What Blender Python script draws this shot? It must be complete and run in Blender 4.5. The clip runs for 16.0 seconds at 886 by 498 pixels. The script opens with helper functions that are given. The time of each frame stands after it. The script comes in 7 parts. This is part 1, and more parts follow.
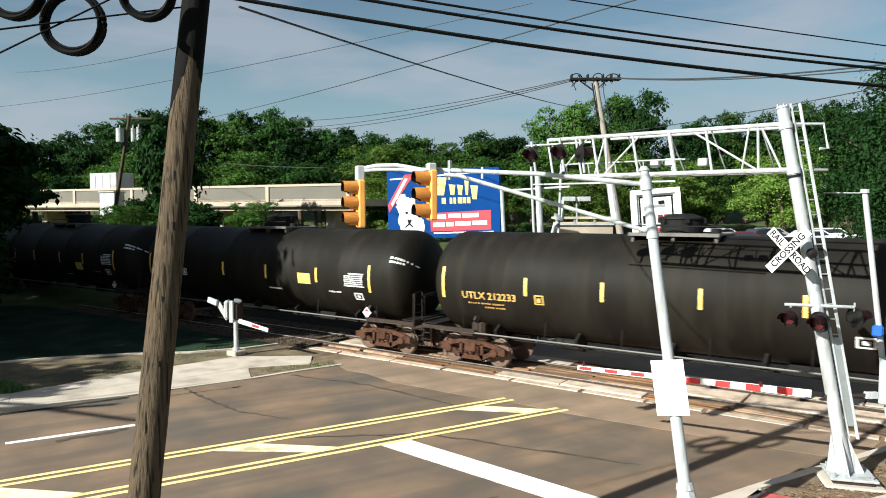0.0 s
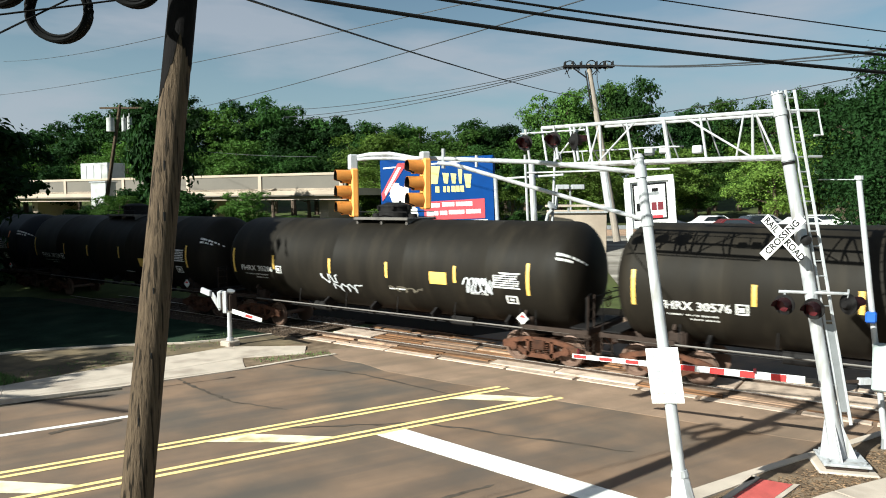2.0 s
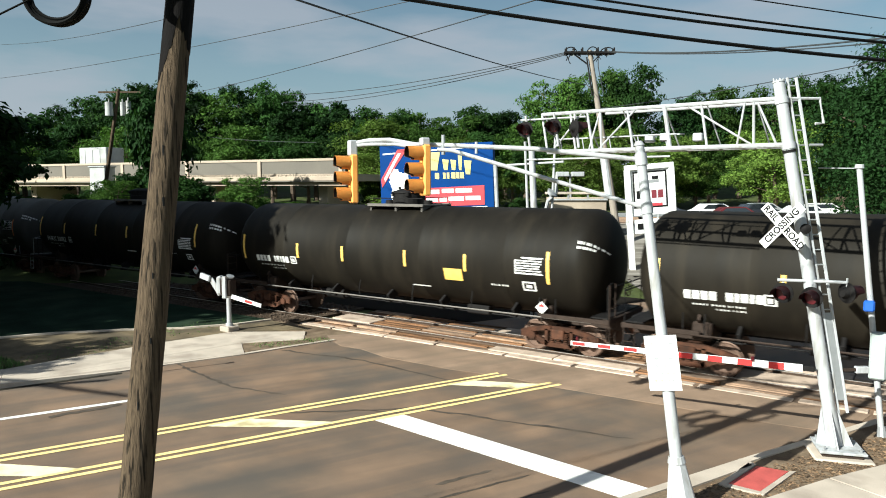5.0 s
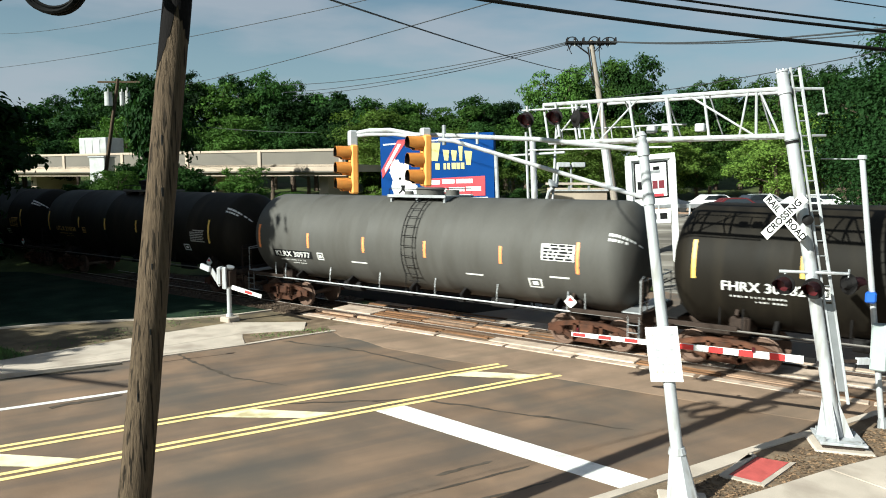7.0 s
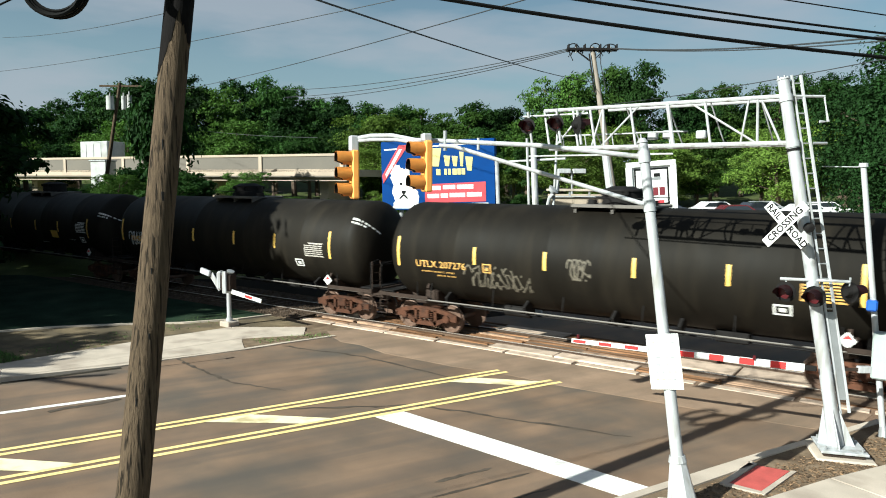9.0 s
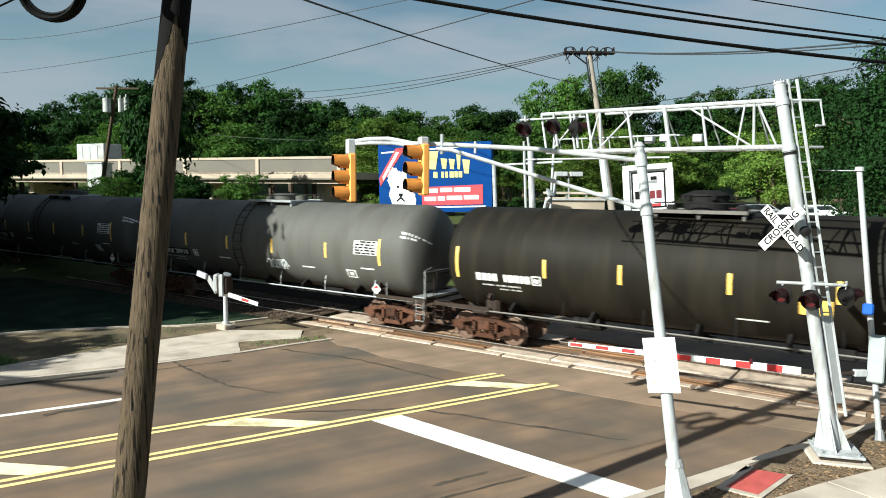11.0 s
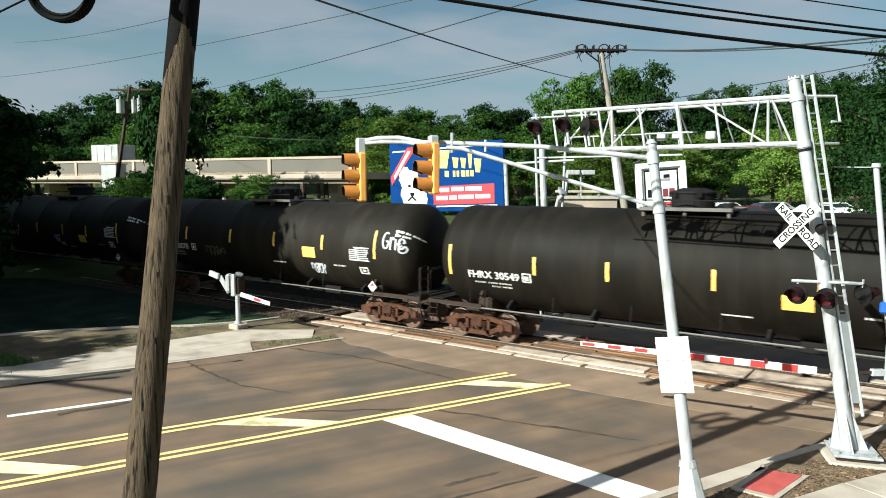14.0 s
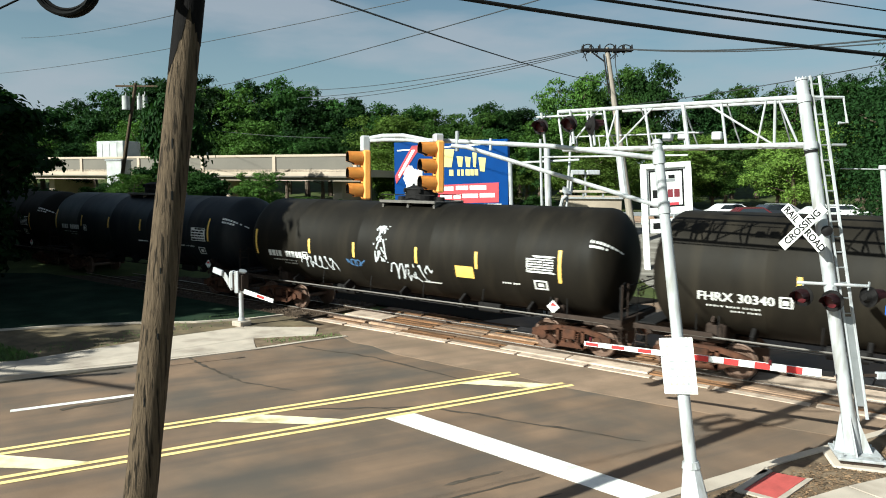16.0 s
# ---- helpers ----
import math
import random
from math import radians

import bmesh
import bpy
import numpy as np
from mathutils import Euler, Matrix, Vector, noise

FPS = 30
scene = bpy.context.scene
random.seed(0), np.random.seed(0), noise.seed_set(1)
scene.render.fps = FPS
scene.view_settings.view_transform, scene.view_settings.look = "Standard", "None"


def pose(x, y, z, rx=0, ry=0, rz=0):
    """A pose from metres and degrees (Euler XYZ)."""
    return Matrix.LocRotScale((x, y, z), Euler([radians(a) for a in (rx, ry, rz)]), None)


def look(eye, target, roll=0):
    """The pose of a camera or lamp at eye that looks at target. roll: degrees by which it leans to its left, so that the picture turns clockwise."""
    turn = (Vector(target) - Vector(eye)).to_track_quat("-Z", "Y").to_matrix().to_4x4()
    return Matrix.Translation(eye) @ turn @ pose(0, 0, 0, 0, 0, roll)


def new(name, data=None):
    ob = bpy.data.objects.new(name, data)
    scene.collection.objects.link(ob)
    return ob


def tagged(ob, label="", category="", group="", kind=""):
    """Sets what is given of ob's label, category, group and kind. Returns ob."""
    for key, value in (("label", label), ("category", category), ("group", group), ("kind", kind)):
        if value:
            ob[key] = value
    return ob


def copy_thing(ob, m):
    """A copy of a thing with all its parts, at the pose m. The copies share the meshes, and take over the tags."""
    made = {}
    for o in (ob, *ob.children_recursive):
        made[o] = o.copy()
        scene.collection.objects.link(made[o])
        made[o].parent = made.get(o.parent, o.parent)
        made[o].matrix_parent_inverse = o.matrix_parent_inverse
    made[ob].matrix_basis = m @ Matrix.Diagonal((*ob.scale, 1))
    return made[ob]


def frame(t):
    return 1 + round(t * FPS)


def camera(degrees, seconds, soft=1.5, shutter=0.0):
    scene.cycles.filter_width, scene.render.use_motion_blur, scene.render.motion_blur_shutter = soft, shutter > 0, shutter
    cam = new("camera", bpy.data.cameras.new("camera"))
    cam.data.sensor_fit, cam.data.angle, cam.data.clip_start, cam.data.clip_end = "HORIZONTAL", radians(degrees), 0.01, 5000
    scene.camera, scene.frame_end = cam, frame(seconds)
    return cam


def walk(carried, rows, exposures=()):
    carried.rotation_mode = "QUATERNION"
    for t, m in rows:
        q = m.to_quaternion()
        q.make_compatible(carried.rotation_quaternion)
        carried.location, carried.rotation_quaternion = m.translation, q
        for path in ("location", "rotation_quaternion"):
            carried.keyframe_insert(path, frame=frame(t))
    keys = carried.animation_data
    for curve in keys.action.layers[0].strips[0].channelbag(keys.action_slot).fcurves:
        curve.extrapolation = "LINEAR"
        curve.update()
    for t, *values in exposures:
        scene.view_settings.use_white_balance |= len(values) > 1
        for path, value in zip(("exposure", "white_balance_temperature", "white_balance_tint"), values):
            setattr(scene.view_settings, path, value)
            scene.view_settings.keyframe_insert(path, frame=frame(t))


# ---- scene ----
# ---- camera ----
cam = camera(65.0, 16.0, soft=1.0, shutter=0.1)
# seconds, eye x y z, then yaw, pitch and roll in degrees
EYES = [
    (0.0, 0.075, -0.087, 5.157, 35.43, -3.09, -0.07),
    (0.5, 0.051, -0.068, 5.165, 35.31, -4.20, -0.07),
    (1.0, 0.032, -0.042, 5.168, 34.75, -4.11, -0.33),
    (1.5, -0.002, 0.003, 5.167, 35.27, -4.46, -0.48),
    (2.0, 0.033, -0.036, 5.161, 34.92, -4.03, -0.36),
    (2.5, 0.038, -0.045, 5.161, 35.11, -4.44, -0.22),
    (3.0, 0.024, -0.027, 5.164, 35.66, -4.86, -0.34),
    (3.5, 0.004, -0.002, 5.158, 35.02, -5.50, -0.22),
    (4.0, 0.031, -0.033, 5.162, 35.09, -5.11, -0.07),
    (6.5, 0.027, -0.030, 5.157, 34.43, -5.36, -0.07),
    (7.0, -0.000, 0.000, 5.160, 34.90, -5.90, -0.00),
    (7.5, -0.034, 0.065, 5.163, 34.58, -5.56, -0.07),
    (8.0, -0.019, 0.034, 5.161, 34.84, -5.13, -0.03),
    (8.5, -0.002, 0.007, 5.161, 34.95, -5.37, 0.08),
    (9.0, -0.014, 0.018, 5.162, 34.93, -5.45, 0.31),
    (11.5, -0.017, 0.027, 5.175, 34.67, -5.20, 0.37),
    (12.0, -0.021, 0.034, 5.166, 35.09, -5.41, 0.39),
    (12.5, -0.000, 0.002, 5.163, 35.15, -5.51, 0.31),
    (13.0, -0.022, 0.032, 5.161, 35.87, -5.48, 0.33),
    (13.5, -0.018, 0.052, 5.161, 35.83, -4.90, 0.23),
    (14.0, -0.025, 0.085, 5.168, 35.69, -5.30, 0.09),
    (14.5, -0.033, 0.083, 5.153, 35.97, -5.77, 0.26),
    (15.0, -0.038, 0.082, 5.149, 36.03, -6.30, 0.38),
    (15.5, -0.033, 0.101, 5.155, 36.12, -6.26, 0.49),
    (16.0, -0.044, 0.108, 5.159, 36.00, -5.39, 0.56),
]
walk(cam, [(t, pose(x, y, z, 0, 0, yaw) @ pose(0, 0, 0, 90 + pitch) @ pose(0, 0, 0, 0, 0, roll))
           for t, x, y, z, yaw, pitch, roll in EYES], exposures=[(0.0, 1.13, 5950, 2), (3.5, 1.10, 5990, 2), (7.5, 1.06, 5940, 0), (16.0, 1.03, 5910, -1)])

# ---- sky and sun ----
SUN_AZ, SUN_EL = radians(18), radians(30)      # the light falls towards +Y, a little towards +X
world = bpy.data.worlds.new("sky")
scene.world = world
world.use_nodes = True
wn, wl = world.node_tree.nodes, world.node_tree.links
wn.clear()
w_out = wn.new("ShaderNodeOutputWorld")
w_bg = wn.new("ShaderNodeBackground")
w_sky = wn.new("ShaderNodeTexSky")
w_sky.sky_type = "NISHITA"
w_sky.sun_disc = False
w_sky.sun_elevation = SUN_EL
w_sky.sun_rotation = radians(180) + SUN_AZ
w_sky.air_density, w_sky.dust_density, w_sky.ozone_density = 1.0, 1.6, 1.0
w_co = wn.new("ShaderNodeTexCoord")
w_map = wn.new("ShaderNodeMapping")
w_map.inputs["Scale"].default_value = (1.2, 1.2, 5.0)
w_noise = wn.new("ShaderNodeTexNoise")
w_noise.inputs["Scale"].default_value = 2.4
w_noise.inputs["Detail"].default_value = 6
w_ramp = wn.new("ShaderNodeValToRGB")
w_ramp.color_ramp.elements[0].position, w_ramp.color_ramp.elements[1].position = 0.44, 0.62
w_ramp.color_ramp.elements[0].color = (0.0, 0.0, 0.0, 1)
w_ramp.color_ramp.elements[1].color = (0.62, 0.62, 0.62, 1)
w_mix = wn.new("ShaderNodeMixRGB")
w_mix.inputs[2].default_value = (5.6, 5.5, 6.0, 1)
w_sep = wn.new("ShaderNodeSeparateXYZ")
w_low = wn.new("ShaderNodeMapRange")
w_low.interpolation_type = "SMOOTHSTEP"
w_low.inputs["From Min"].default_value, w_low.inputs["From Max"].default_value = 0.0, 0.34
w_low.inputs["To Min"].default_value, w_low.inputs["To Max"].default_value = 0.75, 0.0
w_haze = wn.new("ShaderNodeMixRGB")
w_haze.inputs[2].default_value = (4.6, 5.5, 6.3, 1)
w_tint = wn.new("ShaderNodeMixRGB")
w_tint.blend_type = "MULTIPLY"
w_tint.inputs[0].default_value = 1.0
w_tint.inputs[2].default_value = (0.93, 1.0, 0.97, 1)
wl.new(w_co.outputs["Generated"], w_sep.inputs[0])
wl.new(w_sep.outputs["Z"], w_low.inputs["Value"])
wl.new(w_low.outputs[0], w_haze.inputs[0])
w_hsv = wn.new("ShaderNodeHueSaturation")
w_hsv.inputs["Saturation"].default_value = 0.9
wl.new(w_co.outputs["Generated"], w_map.inputs["Vector"])
wl.new(w_map.outputs[0], w_noise.inputs["Vector"])
wl.new(w_noise.outputs[0], w_ramp.inputs[0])
wl.new(w_sky.outputs[0], w_hsv.inputs["Color"])
wl.new(w_hsv.outputs[0], w_haze.inputs[1])
wl.new(w_haze.outputs[0], w_tint.inputs[1])
wl.new(w_tint.outputs[0], w_mix.inputs[1])
wl.new(w_ramp.outputs[0], w_mix.inputs[0])
wl.new(w_mix.outputs[0], w_bg.inputs[0])
wl.new(w_bg.outputs[0], w_out.inputs[0])
w_bg.inputs[1].default_value = 0.041
sun_data = bpy.data.lights.new("sun", "SUN")
sun_data.energy, sun_data.angle, sun_data.color = 5.0, radians(0.6), (1.0, 0.94, 0.83)
sun = new("sun", sun_data)
sun.matrix_basis = look((0, 0, 30), (math.sin(SUN_AZ) * math.cos(SUN_EL), math.cos(SUN_AZ) * math.cos(SUN_EL), 30 - math.sin(SUN_EL)))


# ---- materials ----
def mat(name, color, rough=0.7, metal=0.0, vary=0.25, scale=3.0, bump=0.0, fine=40.0, stain=None, stain_amt=0.5,
        stain_scale=0.7, stretch=(1, 1, 1), glow=0.0, spec=0.5, streak=None, island=0.0, per_object=0.0, low=0.5, high=0.68):
    m = bpy.data.materials.new(name)
    m.use_nodes = True
    n, l = m.node_tree.nodes, m.node_tree.links
    b = n["Principled BSDF"]
    b.inputs["Roughness"].default_value, b.inputs["Metallic"].default_value = rough, metal
    b.inputs["Specular IOR Level"].default_value = spec
    co = n.new("ShaderNodeTexCoord")
    mp = n.new("ShaderNodeMapping")
    mp.inputs["Scale"].default_value = stretch
    l.new(co.outputs["Object"], mp.inputs["Vector"])

    def noise_node(s, detail=5):
        t = n.new("ShaderNodeTexNoise")
        t.inputs["Scale"].default_value, t.inputs["Detail"].default_value = s, detail
        l.new(mp.outputs[0], t.inputs["Vector"])
        return t
    big, small = noise_node(scale), noise_node(fine, 3)
    add = n.new("ShaderNodeMath")
    add.operation = "MULTIPLY_ADD"
    add.inputs[1].default_value = 0.45
    l.new(small.outputs[0], add.inputs[0])
    l.new(big.outputs[0], add.inputs[2])
    rng = n.new("ShaderNodeMapRange")
    rng.inputs["From Min"].default_value, rng.inputs["From Max"].default_value = 0.42, 1.02
    rng.inputs["To Min"].default_value, rng.inputs["To Max"].default_value = 1 - vary, 1 + vary
    l.new(add.outputs[0], rng.inputs["Value"])
    mul = n.new("ShaderNodeVectorMath")
    mul.operation = "SCALE"
    mul.inputs[0].default_value = color
    l.new(rng.outputs[0], mul.inputs["Scale"])
    last = mul.outputs[0]
    if stain:
        st = noise_node(stain_scale, 6)
        ramp = n.new("ShaderNodeMapRange")
        ramp.inputs["From Min"].default_value, ramp.inputs["From Max"].default_value = low, high
        ramp.inputs["To Max"].default_value = stain_amt
        l.new(st.outputs[0], ramp.inputs["Value"])
        mix = n.new("ShaderNodeMixRGB")
        mix.inputs[2].default_value = (*stain, 1)
        l.new(ramp.outputs[0], mix.inputs[0])
        l.new(last, mix.inputs[1])
        last = mix.outputs[0]
    if streak:
        colour, amount, angle = streak
        mp2 = n.new("ShaderNodeMapping")
        mp2.vector_type = "TEXTURE"
        mp2.inputs["Rotation"].default_value = (0, 0, radians(angle))
        mp2.inputs["Scale"].default_value = (14, 1, 1)
        l.new(co.outputs["Object"], mp2.inputs["Vector"])
        t2 = n.new("ShaderNodeTexNoise")
        t2.inputs["Scale"].default_value, t2.inputs["Detail"].default_value = 1.3, 6
        l.new(mp2.outputs[0], t2.inputs["Vector"])
        ramp2 = n.new("ShaderNodeMapRange")
        ramp2.inputs["From Min"].default_value, ramp2.inputs["From Max"].default_value = 0.46, 0.66
        ramp2.inputs["To Max"].default_value = amount
        l.new(t2.outputs[0], ramp2.inputs["Value"])
        mix2 = n.new("ShaderNodeMixRGB")
        mix2.inputs[2].default_value = (*colour, 1)
        l.new(ramp2.outputs[0], mix2.inputs[0])
        l.new(last, mix2.inputs[1])
        last = mix2.outputs[0]
    for amt, by_island in ((island, True), (per_object, False)):
        if not amt:
            continue
        src = n.new("ShaderNodeNewGeometry").outputs["Random Per Island"] if by_island else n.new("ShaderNodeObjectInfo").outputs["Random"]
        r2 = n.new("ShaderNodeMapRange")
        r2.inputs["To Min"].default_value, r2.inputs["To Max"].default_value = 1 - amt, 1 + amt
        l.new(src, r2.inputs["Value"])
        m2 = n.new("ShaderNodeVectorMath")
        m2.operation = "SCALE"
        l.new(last, m2.inputs[0])
        l.new(r2.outputs[0], m2.inputs["Scale"])
        last = m2.outputs[0]
    l.new(last, b.inputs["Base Color"])
    rr = n.new("ShaderNodeMapRange")
    rr.inputs["To Min"].default_value, rr.inputs["To Max"].default_value = max(rough - 0.12, 0.02), min(rough + 0.12, 1)
    l.new(big.outputs[0], rr.inputs["Value"])
    l.new(rr.outputs[0], b.inputs["Roughness"])
    if bump:
        bp = n.new("ShaderNodeBump")
        bp.inputs["Strength"].default_value, bp.inputs["Distance"].default_value = bump, 0.02
        l.new(add.outputs[0], bp.inputs["Height"])
        l.new(bp.outputs[0], b.inputs["Normal"])
    if glow:
        b.inputs["Emission Color"].default_value, b.inputs["Emission Strength"].default_value = (*color, 1), glow
    return m


def leaf_mat(name, color, vary=0.45):
    m = mat(name, color, rough=0.7, vary=0.3, scale=0.5, fine=3.0, island=vary, per_object=0.5, spec=0.08)
    n, l = m.node_tree.nodes, m.node_tree.links
    tr = n.new("ShaderNodeBsdfTranslucent")
    tr.inputs[0].default_value = (color[0] * 1.4, color[1] * 1.55, color[2] * 0.7, 1)
    mx = n.new("ShaderNodeMixShader")
    mx.inputs[0].default_value = 0.25
    l.new(n["Principled BSDF"].outputs[0], mx.inputs[1])
    l.new(tr.outputs[0], mx.inputs[2])
    l.new(mx.outputs[0], n["Material Output"].inputs[0])
    return m


ASPHALT = mat("asphalt", (0.184, 0.118, 0.074), 0.85, vary=0.34, scale=0.8, fine=45, bump=0.35, stain=(0.080, 0.068, 0.055), stain_amt=0.8, stain_scale=0.45, low=0.42, high=0.66, streak=((0.06, 0.054, 0.048), 0.5, 65.5))
DIRT = mat("dirt", (0.165, 0.128, 0.080), 0.95, vary=0.4, scale=1.5, fine=25, bump=0.7, stain=(0.085, 0.070, 0.050), stain_amt=0.8, stain_scale=0.9, low=0.44, high=0.6, spec=0.1)
DRY_DIRT = mat("dry_dirt", (0.17, 0.125, 0.085), 0.95, vary=0.45, scale=2.5, fine=25, bump=0.6, stain=(0.09, 0.06, 0.04), stain_amt=0.8, stain_scale=1.1, spec=0.1)
# grass tinted dark so its colour carries the deep tree shade
SHADE_GRASS = mat("shade_dark_grass", (0.016, 0.030, 0.019), 0.95, vary=0.55, scale=0.8, fine=12, bump=0.6, stain=(0.040, 0.050, 0.030), stain_amt=0.5, stain_scale=0.4, spec=0.03)
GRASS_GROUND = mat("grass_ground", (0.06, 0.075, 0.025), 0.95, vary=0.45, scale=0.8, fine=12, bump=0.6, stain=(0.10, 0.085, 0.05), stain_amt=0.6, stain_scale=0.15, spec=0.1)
CONCRETE = mat("concrete", (0.47, 0.40, 0.33), 0.9, vary=0.2, scale=1.2, fine=50, bump=0.2, stain=(0.25, 0.2, 0.16), stain_amt=0.6, stain_scale=1.0)
CONCRETE_OLD = mat("concrete_old", (0.31, 0.197, 0.128), 0.9, vary=0.35, scale=2.2, fine=35, bump=0.4, stain=(0.10, 0.07, 0.05), stain_amt=0.85, stain_scale=1.6, per_object=0.4)
PLANK = mat("weathered_plank", (0.235, 0.122, 0.062), 0.9, vary=0.5, scale=2.5, fine=30, bump=0.6, stretch=(0.5, 6, 6), stain=(0.09, 0.052, 0.03), stain_amt=0.8, stain_scale=1.6, low=0.46, high=0.6, per_object=0.45, spec=0.15)
CONCRETE_EDGE = mat("concrete_edge", (0.50, 0.385, 0.30), 0.9, vary=0.25, scale=2.0, fine=40, bump=0.3, stain=(0.22, 0.16, 0.12), stain_amt=0.7, stain_scale=1.8, per_object=0.2)
WHITE_PAINT = mat("road_white", (0.78, 0.76, 0.72), 0.8, vary=0.12, scale=4, fine=60, stain=(0.25, 0.23, 0.21), stain_amt=0.7, stain_scale=2.2, low=0.56, high=0.75)
YELLOW_PAINT = mat("road_yellow", (0.88, 0.67, 0.27), 0.8, vary=0.15, scale=4, fine=60, stain=(0.25, 0.19, 0.09), stain_amt=0.75, stain_scale=1.8, low=0.54, high=0.74)
PALE_YELLOW = mat("road_pale_yellow", (0.87, 0.77, 0.48), 0.8, vary=0.15, scale=4, fine=60, stain=(0.3, 0.23, 0.1), stain_amt=0.7, stain_scale=1.8)
GALV = mat("white_metal", (0.42, 0.43, 0.445), 0.5, 0.1, vary=0.16, scale=3, fine=30, stain=(0.24, 0.225, 0.20), stain_amt=0.7, stain_scale=2.5, stretch=(3, 3, 0.5))
GREY_METAL = mat("grey_metal", (0.36, 0.37, 0.38), 0.5, 0.5, vary=0.15, scale=4, fine=40)
BLACK_METAL = mat("black_metal", (0.012, 0.011, 0.011), 0.7, 0.0, vary=0.3, scale=5, fine=40, spec=0.12)
SIGNAL_YELLOW = mat("signal_yellow", (0.84, 0.37, 0.08), 0.45, vary=0.1, scale=4, fine=30)
LENS_DARK = mat("lens_dark", (0.02, 0.012, 0.01), 0.2, vary=0.2)
HOOD = mat("hood_maroon_black", (0.035, 0.007, 0.009), 0.6, vary=0.3, scale=6)
LENS_RED = mat("lens_red", (0.075, 0.006, 0.010), 0.35, vary=0.2, scale=8)
RED_STRIPE = mat("red_sheeting", (0.62, 0.03, 0.03), 0.5, vary=0.1)
WHITE_SHEET = mat("white_sheeting", (0.82, 0.82, 0.80), 0.5, vary=0.07, scale=5)
BLACK_INK = mat("black_lettering", (0.012, 0.012, 0.012), 0.7, vary=0.1, spec=0.1)
POLE_WOOD = mat("pole_wood", (0.086, 0.062, 0.041), 0.9, vary=0.5, scale=5.0, fine=24, bump=1.0, stretch=(9, 9, 0.6), stain=(0.014, 0.011, 0.008), stain_amt=0.9, stain_scale=3.2, low=0.56, high=0.62, spec=0.12)
POLE_WOOD_FAR = mat("weathered_pole_wood", (0.24, 0.205, 0.17), 0.9, vary=0.3, scale=3.0, fine=20, stretch=(5, 5, 0.5))
WIRE = mat("wire_black", (0.005, 0.005, 0.005), 0.7, vary=0.1, spec=0.08)
WIRE_GREY = mat("wire_grey", (0.028, 0.031, 0.034), 0.6, vary=0.1)
TANK_BLACK = mat("tank_black", (0.0112, 0.0094, 0.0070), 0.62, vary=0.26, scale=0.9, fine=14, stain=(0.024, 0.0195, 0.0135), stain_amt=0.6, stain_scale=0.8, stretch=(2.2, 1, 0.35), spec=0.12, per_object=0.25)
RAIL_DARK = mat("dull_grey_steel", (0.12, 0.108, 0.098), 0.6, 0.2, vary=0.3, scale=3, fine=20)
TANK_GLOSS = mat("tank_gloss_black", (0.010, 0.012, 0.015), 0.5, vary=0.2, scale=0.9, fine=14, stain=(0.05, 0.045, 0.04), stain_amt=0.35, stain_scale=0.8, stretch=(2.2, 1, 0.35), spec=0.2)
TANK_GREY = mat("tank_grey", (0.080, 0.077, 0.070), 0.62, vary=0.14, scale=0.8, fine=14, stain=(0.056, 0.051, 0.043), stain_amt=0.5, stain_scale=0.7, stretch=(2.2, 1, 0.35), spec=0.2, per_object=0.12)
RUST = mat("rusty_iron", (0.072, 0.031, 0.018), 0.9, vary=0.45, scale=4, fine=30, bump=0.5, stain=(0.03, 0.018, 0.013), stain_amt=0.85, stain_scale=3.0, per_object=0.3, spec=0.2)
DARK_IRON = mat("dark_iron", (0.036, 0.025, 0.020), 0.8, vary=0.4, scale=4, fine=30, bump=0.3, spec=0.15)
WHEEL_STEEL = mat("wheel_steel", (0.13, 0.078, 0.055), 0.6, 0.25, vary=0.3, scale=5, fine=30)
RAIL_STEEL = mat("rail_steel", (0.09, 0.06, 0.045), 0.5, 0.5, vary=0.3, scale=3, fine=30)
STRIPE_YELLOW = mat("reflector_yellow", (0.86, 0.55, 0.12), 0.5, vary=0.15, scale=6)
STRIPE_ORANGE = mat("reflector_orange", (0.80, 0.28, 0.09), 0.5, vary=0.15, scale=6)
STENCIL = mat("stencil_white", (0.75, 0.74, 0.72), 0.6, vary=0.2, scale=8, fine=60)
STENCIL_DIM = mat("faded_stencil", (0.40, 0.37, 0.33), 0.7, vary=0.35, scale=8, fine=60)
STENCIL_Y = mat("stencil_ochre", (0.62, 0.36, 0.10), 0.6, vary=0.2, scale=8, fine=60)
TIE_WOOD = mat("tie_wood", (0.10, 0.07, 0.05), 0.95, vary=0.4, scale=4, fine=30, bump=0.5, per_object=0.3)
BALLAST = mat("ballast", (0.07, 0.05, 0.036), 0.95, vary=0.5, scale=5, fine=25, bump=0.9, island=0.35, spec=0.1)
BLUE_SIGN = mat("blue_panel", (0.003, 0.042, 0.19), 0.6, vary=0.12, scale=1.2, fine=20, spec=0.1)
MAROON = mat("maroon_panel", (0.16, 0.02, 0.03), 0.6, vary=0.1)
RED_SIGN = mat("red_panel", (0.50, 0.05, 0.065), 0.5, vary=0.1)
PALE_YELLOW_SIGN = mat("cream_lettering", (0.62, 0.55, 0.22), 0.5, vary=0.08)
TRUNK = mat("bark", (0.085, 0.06, 0.042), 0.95, vary=0.4, scale=3, fine=20, bump=0.7, stretch=(4, 4, 0.7))
LEAF_DARK = leaf_mat("leaves_dark", (0.024, 0.058, 0.013))
LEAF_DEEP = leaf_mat("leaves_deep", (0.013, 0.034, 0.009))
LEAF_MID = leaf_mat("leaves_mid", (0.047, 0.095, 0.018))
